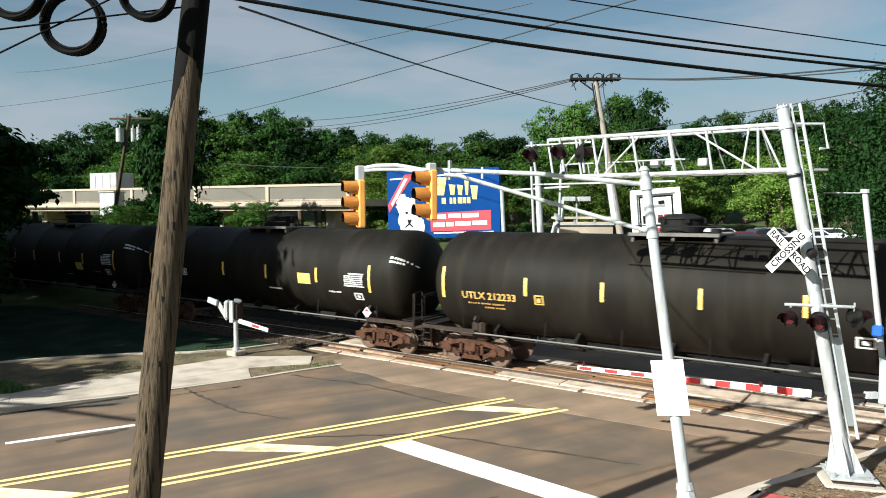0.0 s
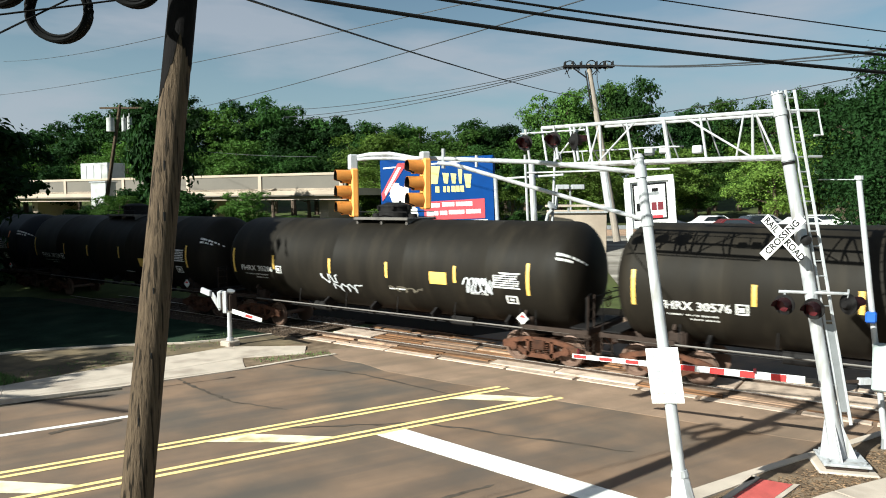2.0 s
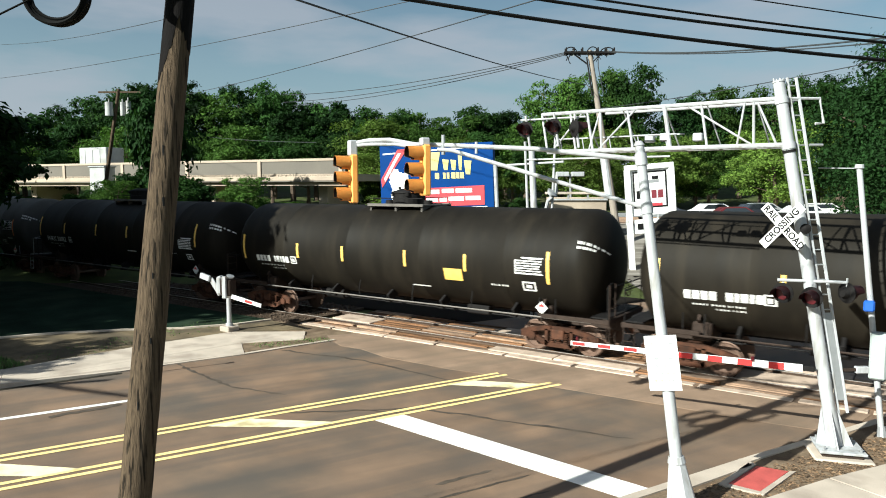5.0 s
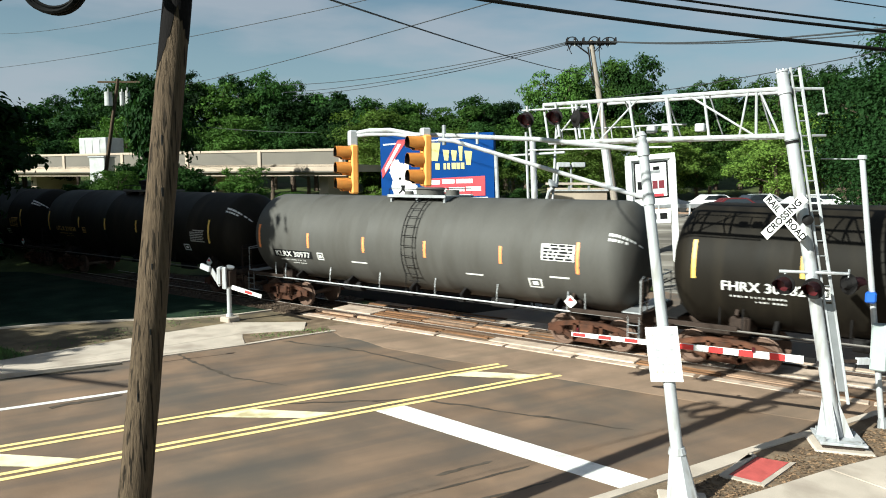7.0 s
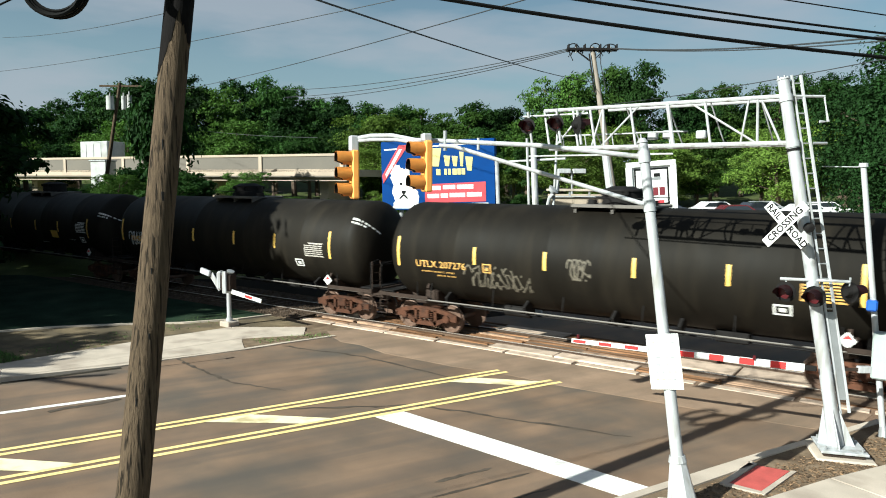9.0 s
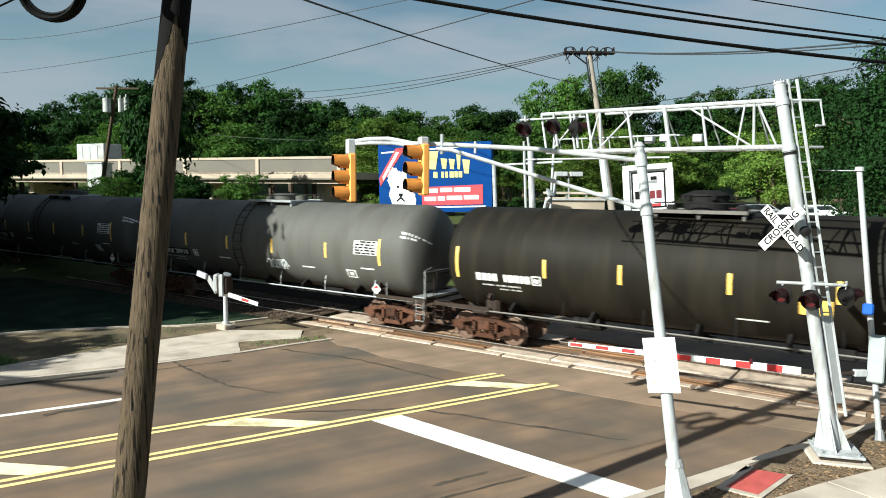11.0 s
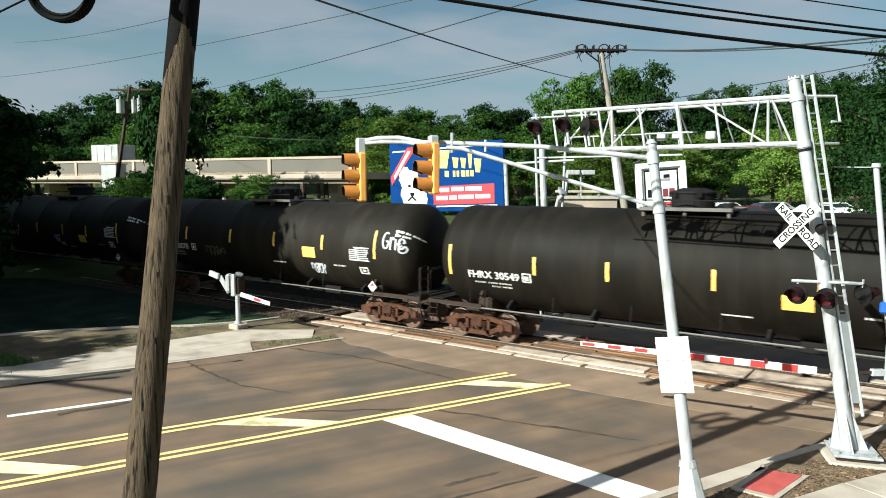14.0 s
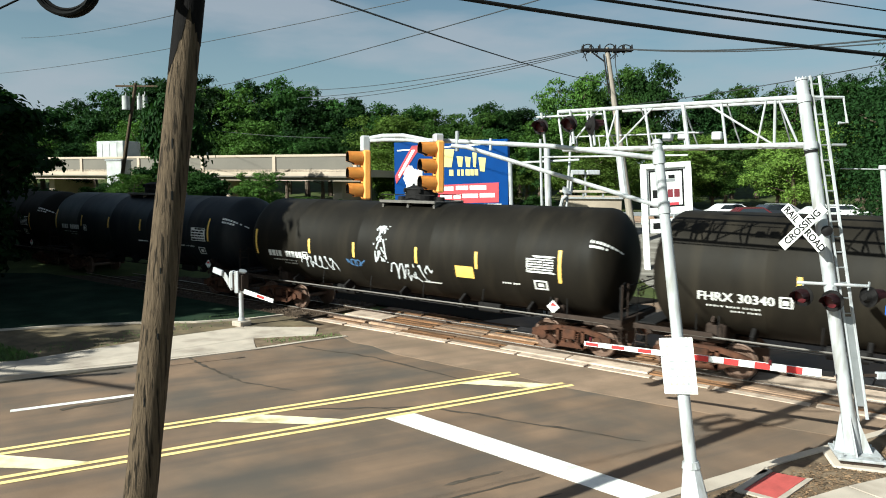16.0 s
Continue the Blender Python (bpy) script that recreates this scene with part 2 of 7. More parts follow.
LEAF_LIGHT = leaf_mat("leaves_light", (0.088, 0.142, 0.026))
BRIDGE = mat("bridge_concrete", (0.41, 0.335, 0.26), 0.9, vary=0.15, scale=0.4, fine=8, stain=(0.25, 0.2, 0.16), stain_amt=0.5, stain_scale=0.3)
BRIDGE_PANEL = mat("bridge_panel_grey", (0.13, 0.115, 0.095), 0.8, vary=0.15, scale=0.5, fine=10)
BRICK_RED = mat("tactile_red", (0.42, 0.075, 0.065), 0.85, vary=0.2, scale=5, fine=50, bump=0.3)
TRANSFORMER = mat("transformer_grey", (0.38, 0.39, 0.38), 0.5, vary=0.2, scale=1.5, stain=(0.22, 0.21, 0.19), stain_amt=0.6, stain_scale=0.8)
GLASS_DARK = mat("car_glass", (0.02, 0.025, 0.03), 0.1, vary=0.1, spec=0.8)
RUBBER = mat("rubber", (0.02, 0.02, 0.02), 0.85, vary=0.2)
BLUE_BOX = mat("blue_enamel", (0.02, 0.10, 0.45), 0.4, vary=0.1)
CABINET = mat("cabinet_grey", (0.33, 0.37, 0.36), 0.5, vary=0.12)


# ---- mesh tools ----
def box(bm, size, at=(0, 0, 0), turn=None, bevel=0.0):
    m = Matrix.Translation(at) @ (turn.to_4x4() if turn else Matrix()) @ Matrix.Diagonal((*size, 1))
    v = bmesh.ops.create_cube(bm, size=1, matrix=m)["verts"]
    if bevel:
        bmesh.ops.bevel(bm, geom=list({e for w in v for e in w.link_edges}), offset=bevel, segments=1, affect="EDGES")
    return bm


def rod(bm, a, b, r0, r1=None, seg=10, caps=True):
    a, b = Vector(a), Vector(b)
    r1 = r0 if r1 is None else r1
    q = (b - a).to_track_quat("Z", "Y").to_matrix().to_4x4()
    bmesh.ops.create_cone(bm, cap_ends=caps, segments=seg, radius1=r0, radius2=r1, depth=(b - a).length,
                          matrix=Matrix.Translation((a + b) / 2) @ q)
    return bm


def pipe(bm, pts, r, seg=6, closed=False):
    pts = [Vector(p) for p in pts]
    rings, n = [], len(pts)
    for i, p in enumerate(pts):
        d = (pts[(i + 1) % n] - pts[i - 1]) if closed else pts[min(i + 1, n - 1)] - pts[max(i - 1, 0)]
        q = d.to_track_quat("Z", "Y")
        rings.append([bm.verts.new(p + q @ Vector((r * math.cos(k * 2 * math.pi / seg), r * math.sin(k * 2 * math.pi / seg), 0))) for k in range(seg)])
    for i in range(n if closed else n - 1):
        a, b = rings[i], rings[(i + 1) % n]
        for k in range(seg):
            bm.faces.new((a[k], a[(k + 1) % seg], b[(k + 1) % seg], b[k]))
    if not closed:
        bm.faces.new(rings[0][::-1])
        bm.faces.new(rings[-1])
    return bm


def slab(bm, pts, z0, z1):
    lo, hi = [bm.verts.new((x, y, z0)) for x, y in pts], [bm.verts.new((x, y, z1)) for x, y in pts]
    bm.faces.new(hi)
    bm.faces.new(lo[::-1])
    for i in range(len(pts)):
        j = (i + 1) % len(pts)
        bm.faces.new((lo[i], lo[j], hi[j], hi[i]))
    bmesh.ops.recalc_face_normals(bm, faces=bm.faces)
    return bm


def lathe(bm, profile, axis_at=(0, 0, 0), turn=None, seg=32):
    """Rings (position along x, radius) about the x axis."""
    m = Matrix.Translation(axis_at) @ (turn.to_4x4() if turn else Matrix())
    rings = []
    for x, r in profile:
        if r < 1e-4:
            rings.append([bm.verts.new(m @ Vector((x, 0, 0)))])
        else:
            rings.append([bm.verts.new(m @ Vector((x, r * math.cos(k * 2 * math.pi / seg), r * math.sin(k * 2 * math.pi / seg)))) for k in range(seg)])
    for a, b in zip(rings, rings[1:]):
        for k in range(seg):
            f = [a[k % len(a)], a[(k + 1) % len(a)], b[(k + 1) % len(b)], b[k % len(b)]]
            f = [v for i, v in enumerate(f) if v not in f[:i]]
            if len(f) > 2:
                bm.faces.new(f)
    bmesh.ops.recalc_face_normals(bm, faces=bm.faces)
    return bm


def mesh_from(bm, name, material, smooth=False):
    me = bpy.data.meshes.new(name)
    bm.to_mesh(me)
    bm.free()
    me.materials.append(material)
    if smooth:
        me.shade_smooth()
        me.set_sharp_from_angle(angle=radians(35))
    return me


def part(name, bm, material, parent, label="", smooth=False, m=None):
    """One mesh object under a thing or part (parent may be None for a thing)."""
    me = bm if isinstance(bm, bpy.types.Mesh) else mesh_from(bm, name, material, smooth)
    ob = new(name, me)
    if parent:
        ob.parent = parent
    if m is not None:
        ob.matrix_basis = m
    if label:
        tagged(ob, label)
    return ob


def thing(name, m, label, category, group="", kind=""):
    ob = new(name)
    ob.matrix_basis = m
    ob.empty_display_size = 0.2
    return tagged(ob, label, category, group, kind)


B = bmesh.new

# ---- ground, road, track ----
U, V = Vector((0.414, 0.910)), Vector((0.910, -0.414))      # along the road, across it
AX, RT = Vector((-0.572, 0.820)), Vector((0.820, 0.572))    # towards the wooded hill, along its foot
TRACK_Y = 20.1


def smooth(a, b, v):
    v = min(max((v - a) / (b - a), 0), 1)
    return v * v * (3 - 2 * v)


def height(x, y):
    d = AX.x * x + AX.y * y
    return 2.4 * smooth(36, 52, d) + 7 * smooth(84, 135, d) - 0.05


def on_road(along, across, z=0.0):
    p = U * along + V * across
    return (p.x, p.y, z)


def ground():
    bm = B()
    steps = [-1500, -500, -200, -100, -60, -40, -25, -10, 0, 10, 20, 26, 31, 36, 40, 44, 48, 52, 58, 66, 75, 84, 92, 100, 110, 120, 135, 160, 220, 400, 900, 2500]
    wide = [-2000, -700, -300, -150, -90, -60, -40, -25, -12, 0, 12, 25, 40, 60, 90, 150, 300, 700, 2000]
    grid = []
    for d in steps:
        row = []
        for w in wide:
            p = AX * d + RT * w
            row.append(bm.verts.new((p.x, p.y, height(p.x, p.y) - 0.06)))
        grid.append(row)
    for a, b in zip(grid, grid[1:]):
        for i in range(len(wide) - 1):
            bm.faces.new((a[i], a[i + 1], b[i + 1], b[i]))
    tagged(part("ground", bm, GRASS_GROUND, None, smooth=True), "rough grass and bare earth around the crossing", "ground", kind="structure")


def yard():
    bm = B()
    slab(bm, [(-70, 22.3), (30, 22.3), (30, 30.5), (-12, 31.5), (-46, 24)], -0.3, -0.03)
    # near-black base colour includes the shade under and behind the train
    tagged(part("yard", bm, mat("yard_train_shade", (0.013, 0.011, 0.009), 0.95, vary=0.4, scale=0.8, fine=20, bump=0.4, stain=(0.022, 0.019, 0.014), stain_amt=0.5, stain_scale=0.3, spec=0.03), None), "yard behind the railway, darkened for the shade under the train", "yard", kind="structure")


def parking_lot():
    bm = B()
    pts = [AX * d + RT * w for d, w in ((52.5, 6), (64, 6), (64, 44), (52.5, 44))]
    slab(bm, [(p.x, p.y) for p in pts], 2.0, 2.37)
    tagged(part("parking_lot", bm, CONCRETE_OLD, None), "pale worn parking lot on the bank behind the railway", "parking lot", kind="structure")


def far_lot():
    """Worn paved lot climbing from the railway to the parked cars."""
    bm = B()
    rows = []
    for d in (30.5, 34, 36, 38, 40, 42, 44, 46, 48, 50, 52.5):
        rows.append([bm.verts.new((*(AX * d + RT * w), height(*(AX * d + RT * w)) + 0.03)) for w in (10, 18, 26, 34, 44)])
    for a, b in zip(rows, rows[1:]):
        for k in range(4):
            bm.faces.new((a[k], a[k + 1], b[k + 1], b[k]))
    lot = mat("worn_lot", (0.15, 0.135, 0.115), 0.9, vary=0.35, scale=0.5, fine=12, bump=0.3, stain=(0.09, 0.08, 0.07), stain_amt=0.8, stain_scale=0.35, spec=0.1, streak=((0.40, 0.37, 0.33), 0.7, 35))
    tagged(part("far_lot", bm, lot, None, smooth=True), "pale worn paved lot behind the railway", "parking lot", kind="structure")


def strip(bm, a0, a1, c0, c1, z):
    vs = [bm.verts.new(on_road(*p, z)) for p in ((a0, c0), (a1, c0), (a1, c1), (a0, c1))]
    f = bm.faces.new(vs)
    if f.normal.z < 0:
        f.normal_flip()
    bm.normal_update()


GUTTER = [(-26.5, -6.0), (-22.2, 2.0), (-20.3, 5.6), (-19.26, 7.77), (-18.21, 10.43)]


def road():
    bm = B()
    slab(bm, [on_road(*p)[:2] for p in ((-40, -21.9), (24.5, -21.9), (24.5, -7.75), (-40, -7.75))], -0.3, 0.0)
    tagged(part("road", bm, ASPHALT, None), "worn patched grey asphalt road leading over the tracks", "road", kind="structure")
    # older, paler lanes of patching and dark tyre marks
    patch = mat("patched_asphalt", (0.252, 0.171, 0.115), 0.9, vary=0.3, scale=1.2, fine=50, bump=0.2, stain=(0.13, 0.09, 0.06), stain_amt=0.7, stain_scale=0.6, streak=((0.11, 0.085, 0.06), 0.45, 65.5))
    seal = mat("crack_seal", (0.080, 0.064, 0.050), 0.8, vary=0.5, scale=3, fine=30, spec=0.2)
    bm = B()
    slab(bm, [(-16.9, 17.2), (-16.3, 18.1), (-0.8, 18.1), (-1.15, 16.35), (-2.5, 16.2), (-5.0, 16.12), (-7.6, 16.0), (-9.3, 16.12), (-10.8, 15.93), (-13.3, 15.97), (-14.6, 16.35), (-15.4, 16.3), (-16.2, 16.7)], -0.05, 0.0065)
    tagged(part("road_patch", bm, patch, None), "paler asphalt apron laid before the rails", "road patch", kind="structure")
    # tar seams; the last line paints the shadow along the lane dash
    for k, pts in enumerate([[(-17.9, 11.9), (-16.4, 11.6), (-14.6, 11.3), (-12.6, 11.6)], [(-11.8, 10.6), (-9.6, 12.6), (-7.6, 13.0), (-4.4, 13.6)],
                             [(-16.6, 14.8), (-13.6, 15.3), (-9.8, 14.9)], [(-15.97, 7.35), (-15.72, 8.1), (-15.46, 8.95)]]):
        random.seed(20 + k)
        line = []
        for (x0, y0), (x1, y1) in zip(pts, pts[1:]):
            for q in range(9):
                line.append(Vector((x0 + (x1 - x0) * q / 9 + random.uniform(-.05, .05), y0 + (y1 - y0) * q / 9 + random.uniform(-.05, .05))))
        bm, last = B(), None
        for i, p in enumerate(line):
            d = (line[min(i + 1, len(line) - 1)] - line[max(i - 1, 0)]).normalized()
            w = (random.uniform(0.015, 0.07) if k < 3 else 0.085) * (0.2 if i in (0, len(line) - 1) else 1)
            pair = [bm.verts.new((p.x - d.y * w, p.y + d.x * w, 0.0075)), bm.verts.new((p.x + d.y * w, p.y - d.x * w, 0.0075))]
            if last:
                bm.faces.new((last[0], last[1], pair[1], pair[0]))
            last = pair
        tagged(part("tar_seam", bm, seal, None), "dark ragged line on the asphalt, of tar and painted shadow", "tar seam", group="tar seams", kind="structure")
    # tyre marks before the stop line
    for (x0, y0), (x1, y1), w in (((-6.45, 8.95), (-5.6, 10.75), 0.035), ((-6.75, 9.45), (-6.25, 10.55), 0.05), ((-5.75, 8.9), (-5.0, 10.4), 0.03), ((-10.4, 11.86), (-9.4, 12.18), 0.03)):
        bm, last, n = B(), None, 9
        d = Vector((x1 - x0, y1 - y0)).normalized()
        for i in range(n + 1):
            p = Vector((x0 + (x1 - x0) * i / n, y0 + (y1 - y0) * i / n)) + Vector((-d.y, d.x)) * random.uniform(-.015, .015)
            k = w * (0.15 if i in (0, n) else random.uniform(0.6, 1.2))
            pair = [bm.verts.new((p.x - d.y * k, p.y + d.x * k, 0.0045)), bm.verts.new((p.x + d.y * k, p.y - d.x * k, 0.0045))]
            if last:
                bm.faces.new((last[0], last[1], pair[1], pair[0]))
            last = pair
        tagged(part("tyre_mark", bm, seal, None), "dark rubber tyre mark on the asphalt", "tyre mark", group="tyre marks", kind="structure")
    # dark strips along the kerb foot paint the shadow of its face
    gutter = mat("kerb_face_shade", (0.03, 0.026, 0.02), 0.95, vary=0.5, scale=4, fine=30, spec=0.1)
    for k, (p, q) in enumerate(zip(GUTTER, GUTTER[1:])):
        bm = B()
        slab(bm, [p, q, (q[0] + 0.17, q[1] - 0.07), (p[0] + 0.17, p[1] - 0.07)], -0.01, 0.004)
        tagged(part("gutter", bm, gutter, None), "dark strip below the kerb, painted for its shaded face", "gutter", group="gutter lengths", kind="structure")
    bm = B()
    slab(bm, [(-20.3, 17.0), (-18.3, 16.9), (-15.9, 16.6), (-14.6, 18.1), (-20.3, 18.1)], -0.06, 0.003)
    tagged(part("apron", bm, DRY_DIRT, None), "brown dirt and broken asphalt before the rails", "apron", kind="structure")
    # double yellow lines on both sides of the painted median
    for c, a0, a1 in ((-15.45, -40, 10.95), (-15.19, -40, 11.05), (-13.96, -40, 11.6), (-13.70, -40, 11.7)):
        bm = B()
        strip(bm, a0, a1, c - 0.065, c + 0.065, 0.0095)
        tagged(part("yellow_line", bm, YELLOW_PAINT, None), "worn yellow median line on the asphalt", "road marking", group="median lines", kind="structure")
    for a0, a1, b0, b1 in ((-11.65, -10.6, -9.85, -9.15), (-6.75, -5.7, -4.95, -4.25), (-1.95, -0.9, -0.15, 0.55), (3.0, 4.0, 4.8, 5.5), (9.15, 9.95, 10.55, 11.25)):
        bm = B()
        vs = [bm.verts.new(on_road(*p, 0.0105)) for p in ((a0, -15.15), (a1, -15.15), (b1, -14.0), (b0, -14.0))]
        bm.faces.new(vs)
        bmesh.ops.recalc_face_normals(bm, faces=bm.faces)
        tagged(part("median_hatch", bm, PALE_YELLOW, None), "pale yellow diagonal hatch in the median", "road marking", group="median hatches", kind="structure")
    bm = B()
    slab(bm, [(-9.84, 11.43), (-9.52, 12.08), (-3.64, 11.42), (-3.84, 10.80)], -0.02, 0.006)
    tagged(part("stop_line", bm, WHITE_PAINT, None), "broad white stop line before the crossing", "road marking", kind="structure")
    for a0, a1 in ((-16, -13), (-7.5, -4.5), (-0.85, 2.25)):
        bm = B()
        strip(bm, a0, a1, -18.08, -17.90, 0.005)
        tagged(part("lane_dash", bm, WHITE_PAINT, None), "thin white lane dash on the asphalt", "road marking", group="lane dashes", kind="structure")


def dropped(bm):
    """Lower the far pavement towards the rails, where it meets the road almost flush."""
    for v in bm.verts:
        if v.co.z > 0:
            v.co.z -= 0.095 * smooth(7.5, 11.5, v.co.y + 0.35 * (v.co.x + 19))


def pavements():
    kerb_l = [(-26.5, -6.0), (-22.2, 2.0), (-20.3, 5.6), (-19.26, 7.77), (-18.21, 10.43), (-17.82, 11.67), (-17.0, 13.75), (-16.6, 15.2), (-16.08, 16.78)]
    bm = B()
    for a, b in zip(kerb_l, kerb_l[1:]):
        d = (Vector(b) - Vector(a)).normalized()
        n = Vector((-d.y, d.x)) * 0.16
        slab(bm, [a, b, (b[0] + n.x, b[1] + n.y), (a[0] + n.x, a[1] + n.y)], -0.2, 0.13)
    dropped(bm)
    tagged(part("kerb_far_side", bm, CONCRETE, None), "pale worn concrete kerb", "kerb", kind="structure")
    flags = [[(-20.45, 5.7), (-19.42, 7.85), (-20.75, 8.5), (-22.3, 6.2)], [(-19.42, 7.87), (-18.8, 9.35), (-20.75, 10.1), (-20.75, 8.52)],
             [(-18.8, 9.37), (-18.37, 10.5), (-20.75, 11.5), (-20.75, 10.12)], [(-18.37, 10.52), (-17.98, 11.75), (-20.6, 12.9), (-20.75, 11.52)],
             [(-17.98, 11.77), (-17.55, 12.75), (-20.3, 14.2), (-20.6, 12.92)], [(-17.55, 12.77), (-17.1, 13.8), (-18.3, 14.65), (-20.05, 15.6), (-20.3, 14.22)],
             [(-18.3, 14.67), (-17.0, 16.2), (-17.9, 17.15), (-20.0, 15.62)]]
    for f in flags:
        bm = B()
        slab(bm, f, -0.1, 0.135)
        dropped(bm)
        bmesh.ops.bevel(bm, geom=[e for e in bm.edges if all(v.co.z > 0 for v in e.verts)], offset=0.005, segments=1, affect="EDGES")
        tagged(part("pavement", bm, CONCRETE, None), "sunlit pale concrete pavement slab with joints", "pavement", group="pavement slabs", kind="structure")
    bm = B()
    slab(bm, [(-20.4, 5.75), (-19.42, 7.85), (-18.37, 10.5), (-17.15, 13.75), (-18.25, 14.65), (-17.1, 16.15), (-17.9, 17.1), (-19.98, 15.6), (-20.28, 14.2), (-20.7, 11.5), (-20.7, 8.55), (-22.2, 6.2)], -0.12, 0.128)
    dropped(bm)
    tagged(part("pavement_bed", bm, CONCRETE, None), "mortar bed showing in the joints between pavement slabs", "pavement", kind="structure")
    bm = B()
    slab(bm, [(-17.05, 14.0), (-16.24, 16.75), (-17.3, 16.95), (-18.4, 14.75), (-17.4, 14.0)], -0.1, 0.122)
    dropped(bm)
    tagged(part("verge", bm, DRY_DIRT, None), "small patch of dry grass behind the kerb", "verge", kind="structure")
    bm = B()
    slab(bm, [(-24.4, 7.6), (-22.3, 6.2), (-20.75, 8.5), (-20.75, 12), (-20.05, 15.62), (-18.2, 17.5), (-20.6, 17.9), (-20.98, 16.6), (-21.98, 15.0), (-23.45, 13.6), (-24.94, 11.85), (-26.18, 9.6)], -0.1, 0.028)
    tagged(part("verge_bank", bm, DIRT, None), "bare brown earth verge with scattered weeds", "verge", kind="structure")
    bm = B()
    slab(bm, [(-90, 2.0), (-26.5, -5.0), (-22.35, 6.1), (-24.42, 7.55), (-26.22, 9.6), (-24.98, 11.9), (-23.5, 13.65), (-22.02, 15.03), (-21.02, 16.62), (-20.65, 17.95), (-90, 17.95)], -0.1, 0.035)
    tagged(part("verge_lawn", bm, SHADE_GRASS, None), "green grass, its colour darkened for the shade of the trees", "verge", kind="structure")
    edge = [(-26.2, 9.6), (-24.96, 11.87), (-23.47, 13.63), (-22.0, 15.0), (-21.0, 16.6), (-20.63, 17.9)]
    for a, b in zip(edge, edge[1:]):
        bm = B()
        slab(bm, [a, b, (b[0] + 0.14, b[1] - 0.03), (a[0] + 0.14, a[1] - 0.03)], -0.1, 0.085)
        tagged(part("edging", bm, CONCRETE, None), "low worn concrete edging along the shaded lot", "edging", group="edging strips", kind="structure")
    # near corner
    kerb_r = [(-16.0, -16.2), (-8.4, 0.6), (-4.6, 8.95), (-3.74, 10.86), (-2.47, 13.72), (-1.9, 14.9), (-0.68, 17.46)]
    bm = B()
    for a, b in zip(kerb_r, kerb_r[1:]):
        d = (Vector(b) - Vector(a)).normalized()
        n = Vector((d.y, -d.x)) * 0.17
        slab(bm, [a, b, (b[0] + n.x, b[1] + n.y), (a[0] + n.x, a[1] + n.y)], -0.2, 0.11)
    tagged(part("kerb_near_side", bm, CONCRETE, None), "chipped pale concrete kerb at the near corner", "kerb", kind="structure")
    bm = B()
    slab(bm, [(-3.55, 10.85), (-2.3, 13.65), (-0.55, 17.4), (6, 17.4), (6, 9.0), (-1.9, 9.0), (-4.3, 9.0)], -0.2, 0.09)
    tagged(part("verge_corner", bm, DRY_DIRT, None), "brown leaf-strewn earth and broken paving at the corner", "verge", kind="structure")
    for pts in ([(-2.25, 11.2), (-1.15, 13.35), (0.9, 12.5), (-0.2, 10.2)], [(-1.13, 13.38), (0.15, 15.5), (2.1, 14.7), (0.9, 12.53)], [(-3.6, 8.4), (-2.27, 11.17), (-0.2, 10.17), (-1.5, 7.4)], [(-7.2, 0.5), (-3.62, 8.37), (-1.5, 7.37), (-5.1, -0.5)]):
        bm = B()
        slab(bm, pts, -0.1, 0.12)
        tagged(part("pavement", bm, CONCRETE, None), "pale concrete pavement slab beside the crossing mast", "pavement", group="pavement slabs", kind="structure")
    bm = B()
    slab(bm, [(-2.52, 12.14), (-2.28, 13.22), (-1.77, 13.28), (-2.02, 12.11)], 0.05, 0.116)
    tagged(part("tactile_panel", bm, BRICK_RED, None), "red tactile paving panel with a pale border", "paving panel", kind="structure")
    for pts in ([(-2.66, 12.02), (-2.54, 12.08), (-2.30, 13.28), (-2.42, 13.36)], [(-2.02, 12.08), (-1.94, 12.02), (-1.66, 13.34), (-1.75, 13.30)], [(-2.64, 12.0), (-1.95, 12.0), (-2.02, 12.10), (-2.52, 12.12)], [(-3.3, 11.5), (-3.1, 11.4), (-2.35, 13.2), (-2.6, 13.4)]):
        bm = B()
        slab(bm, pts, 0.05, 0.122)
        tagged(part("paving_border", bm, CONCRETE, None), "pale concrete border strip around the tactile panel", "paving border", group="paving borders", kind="structure")


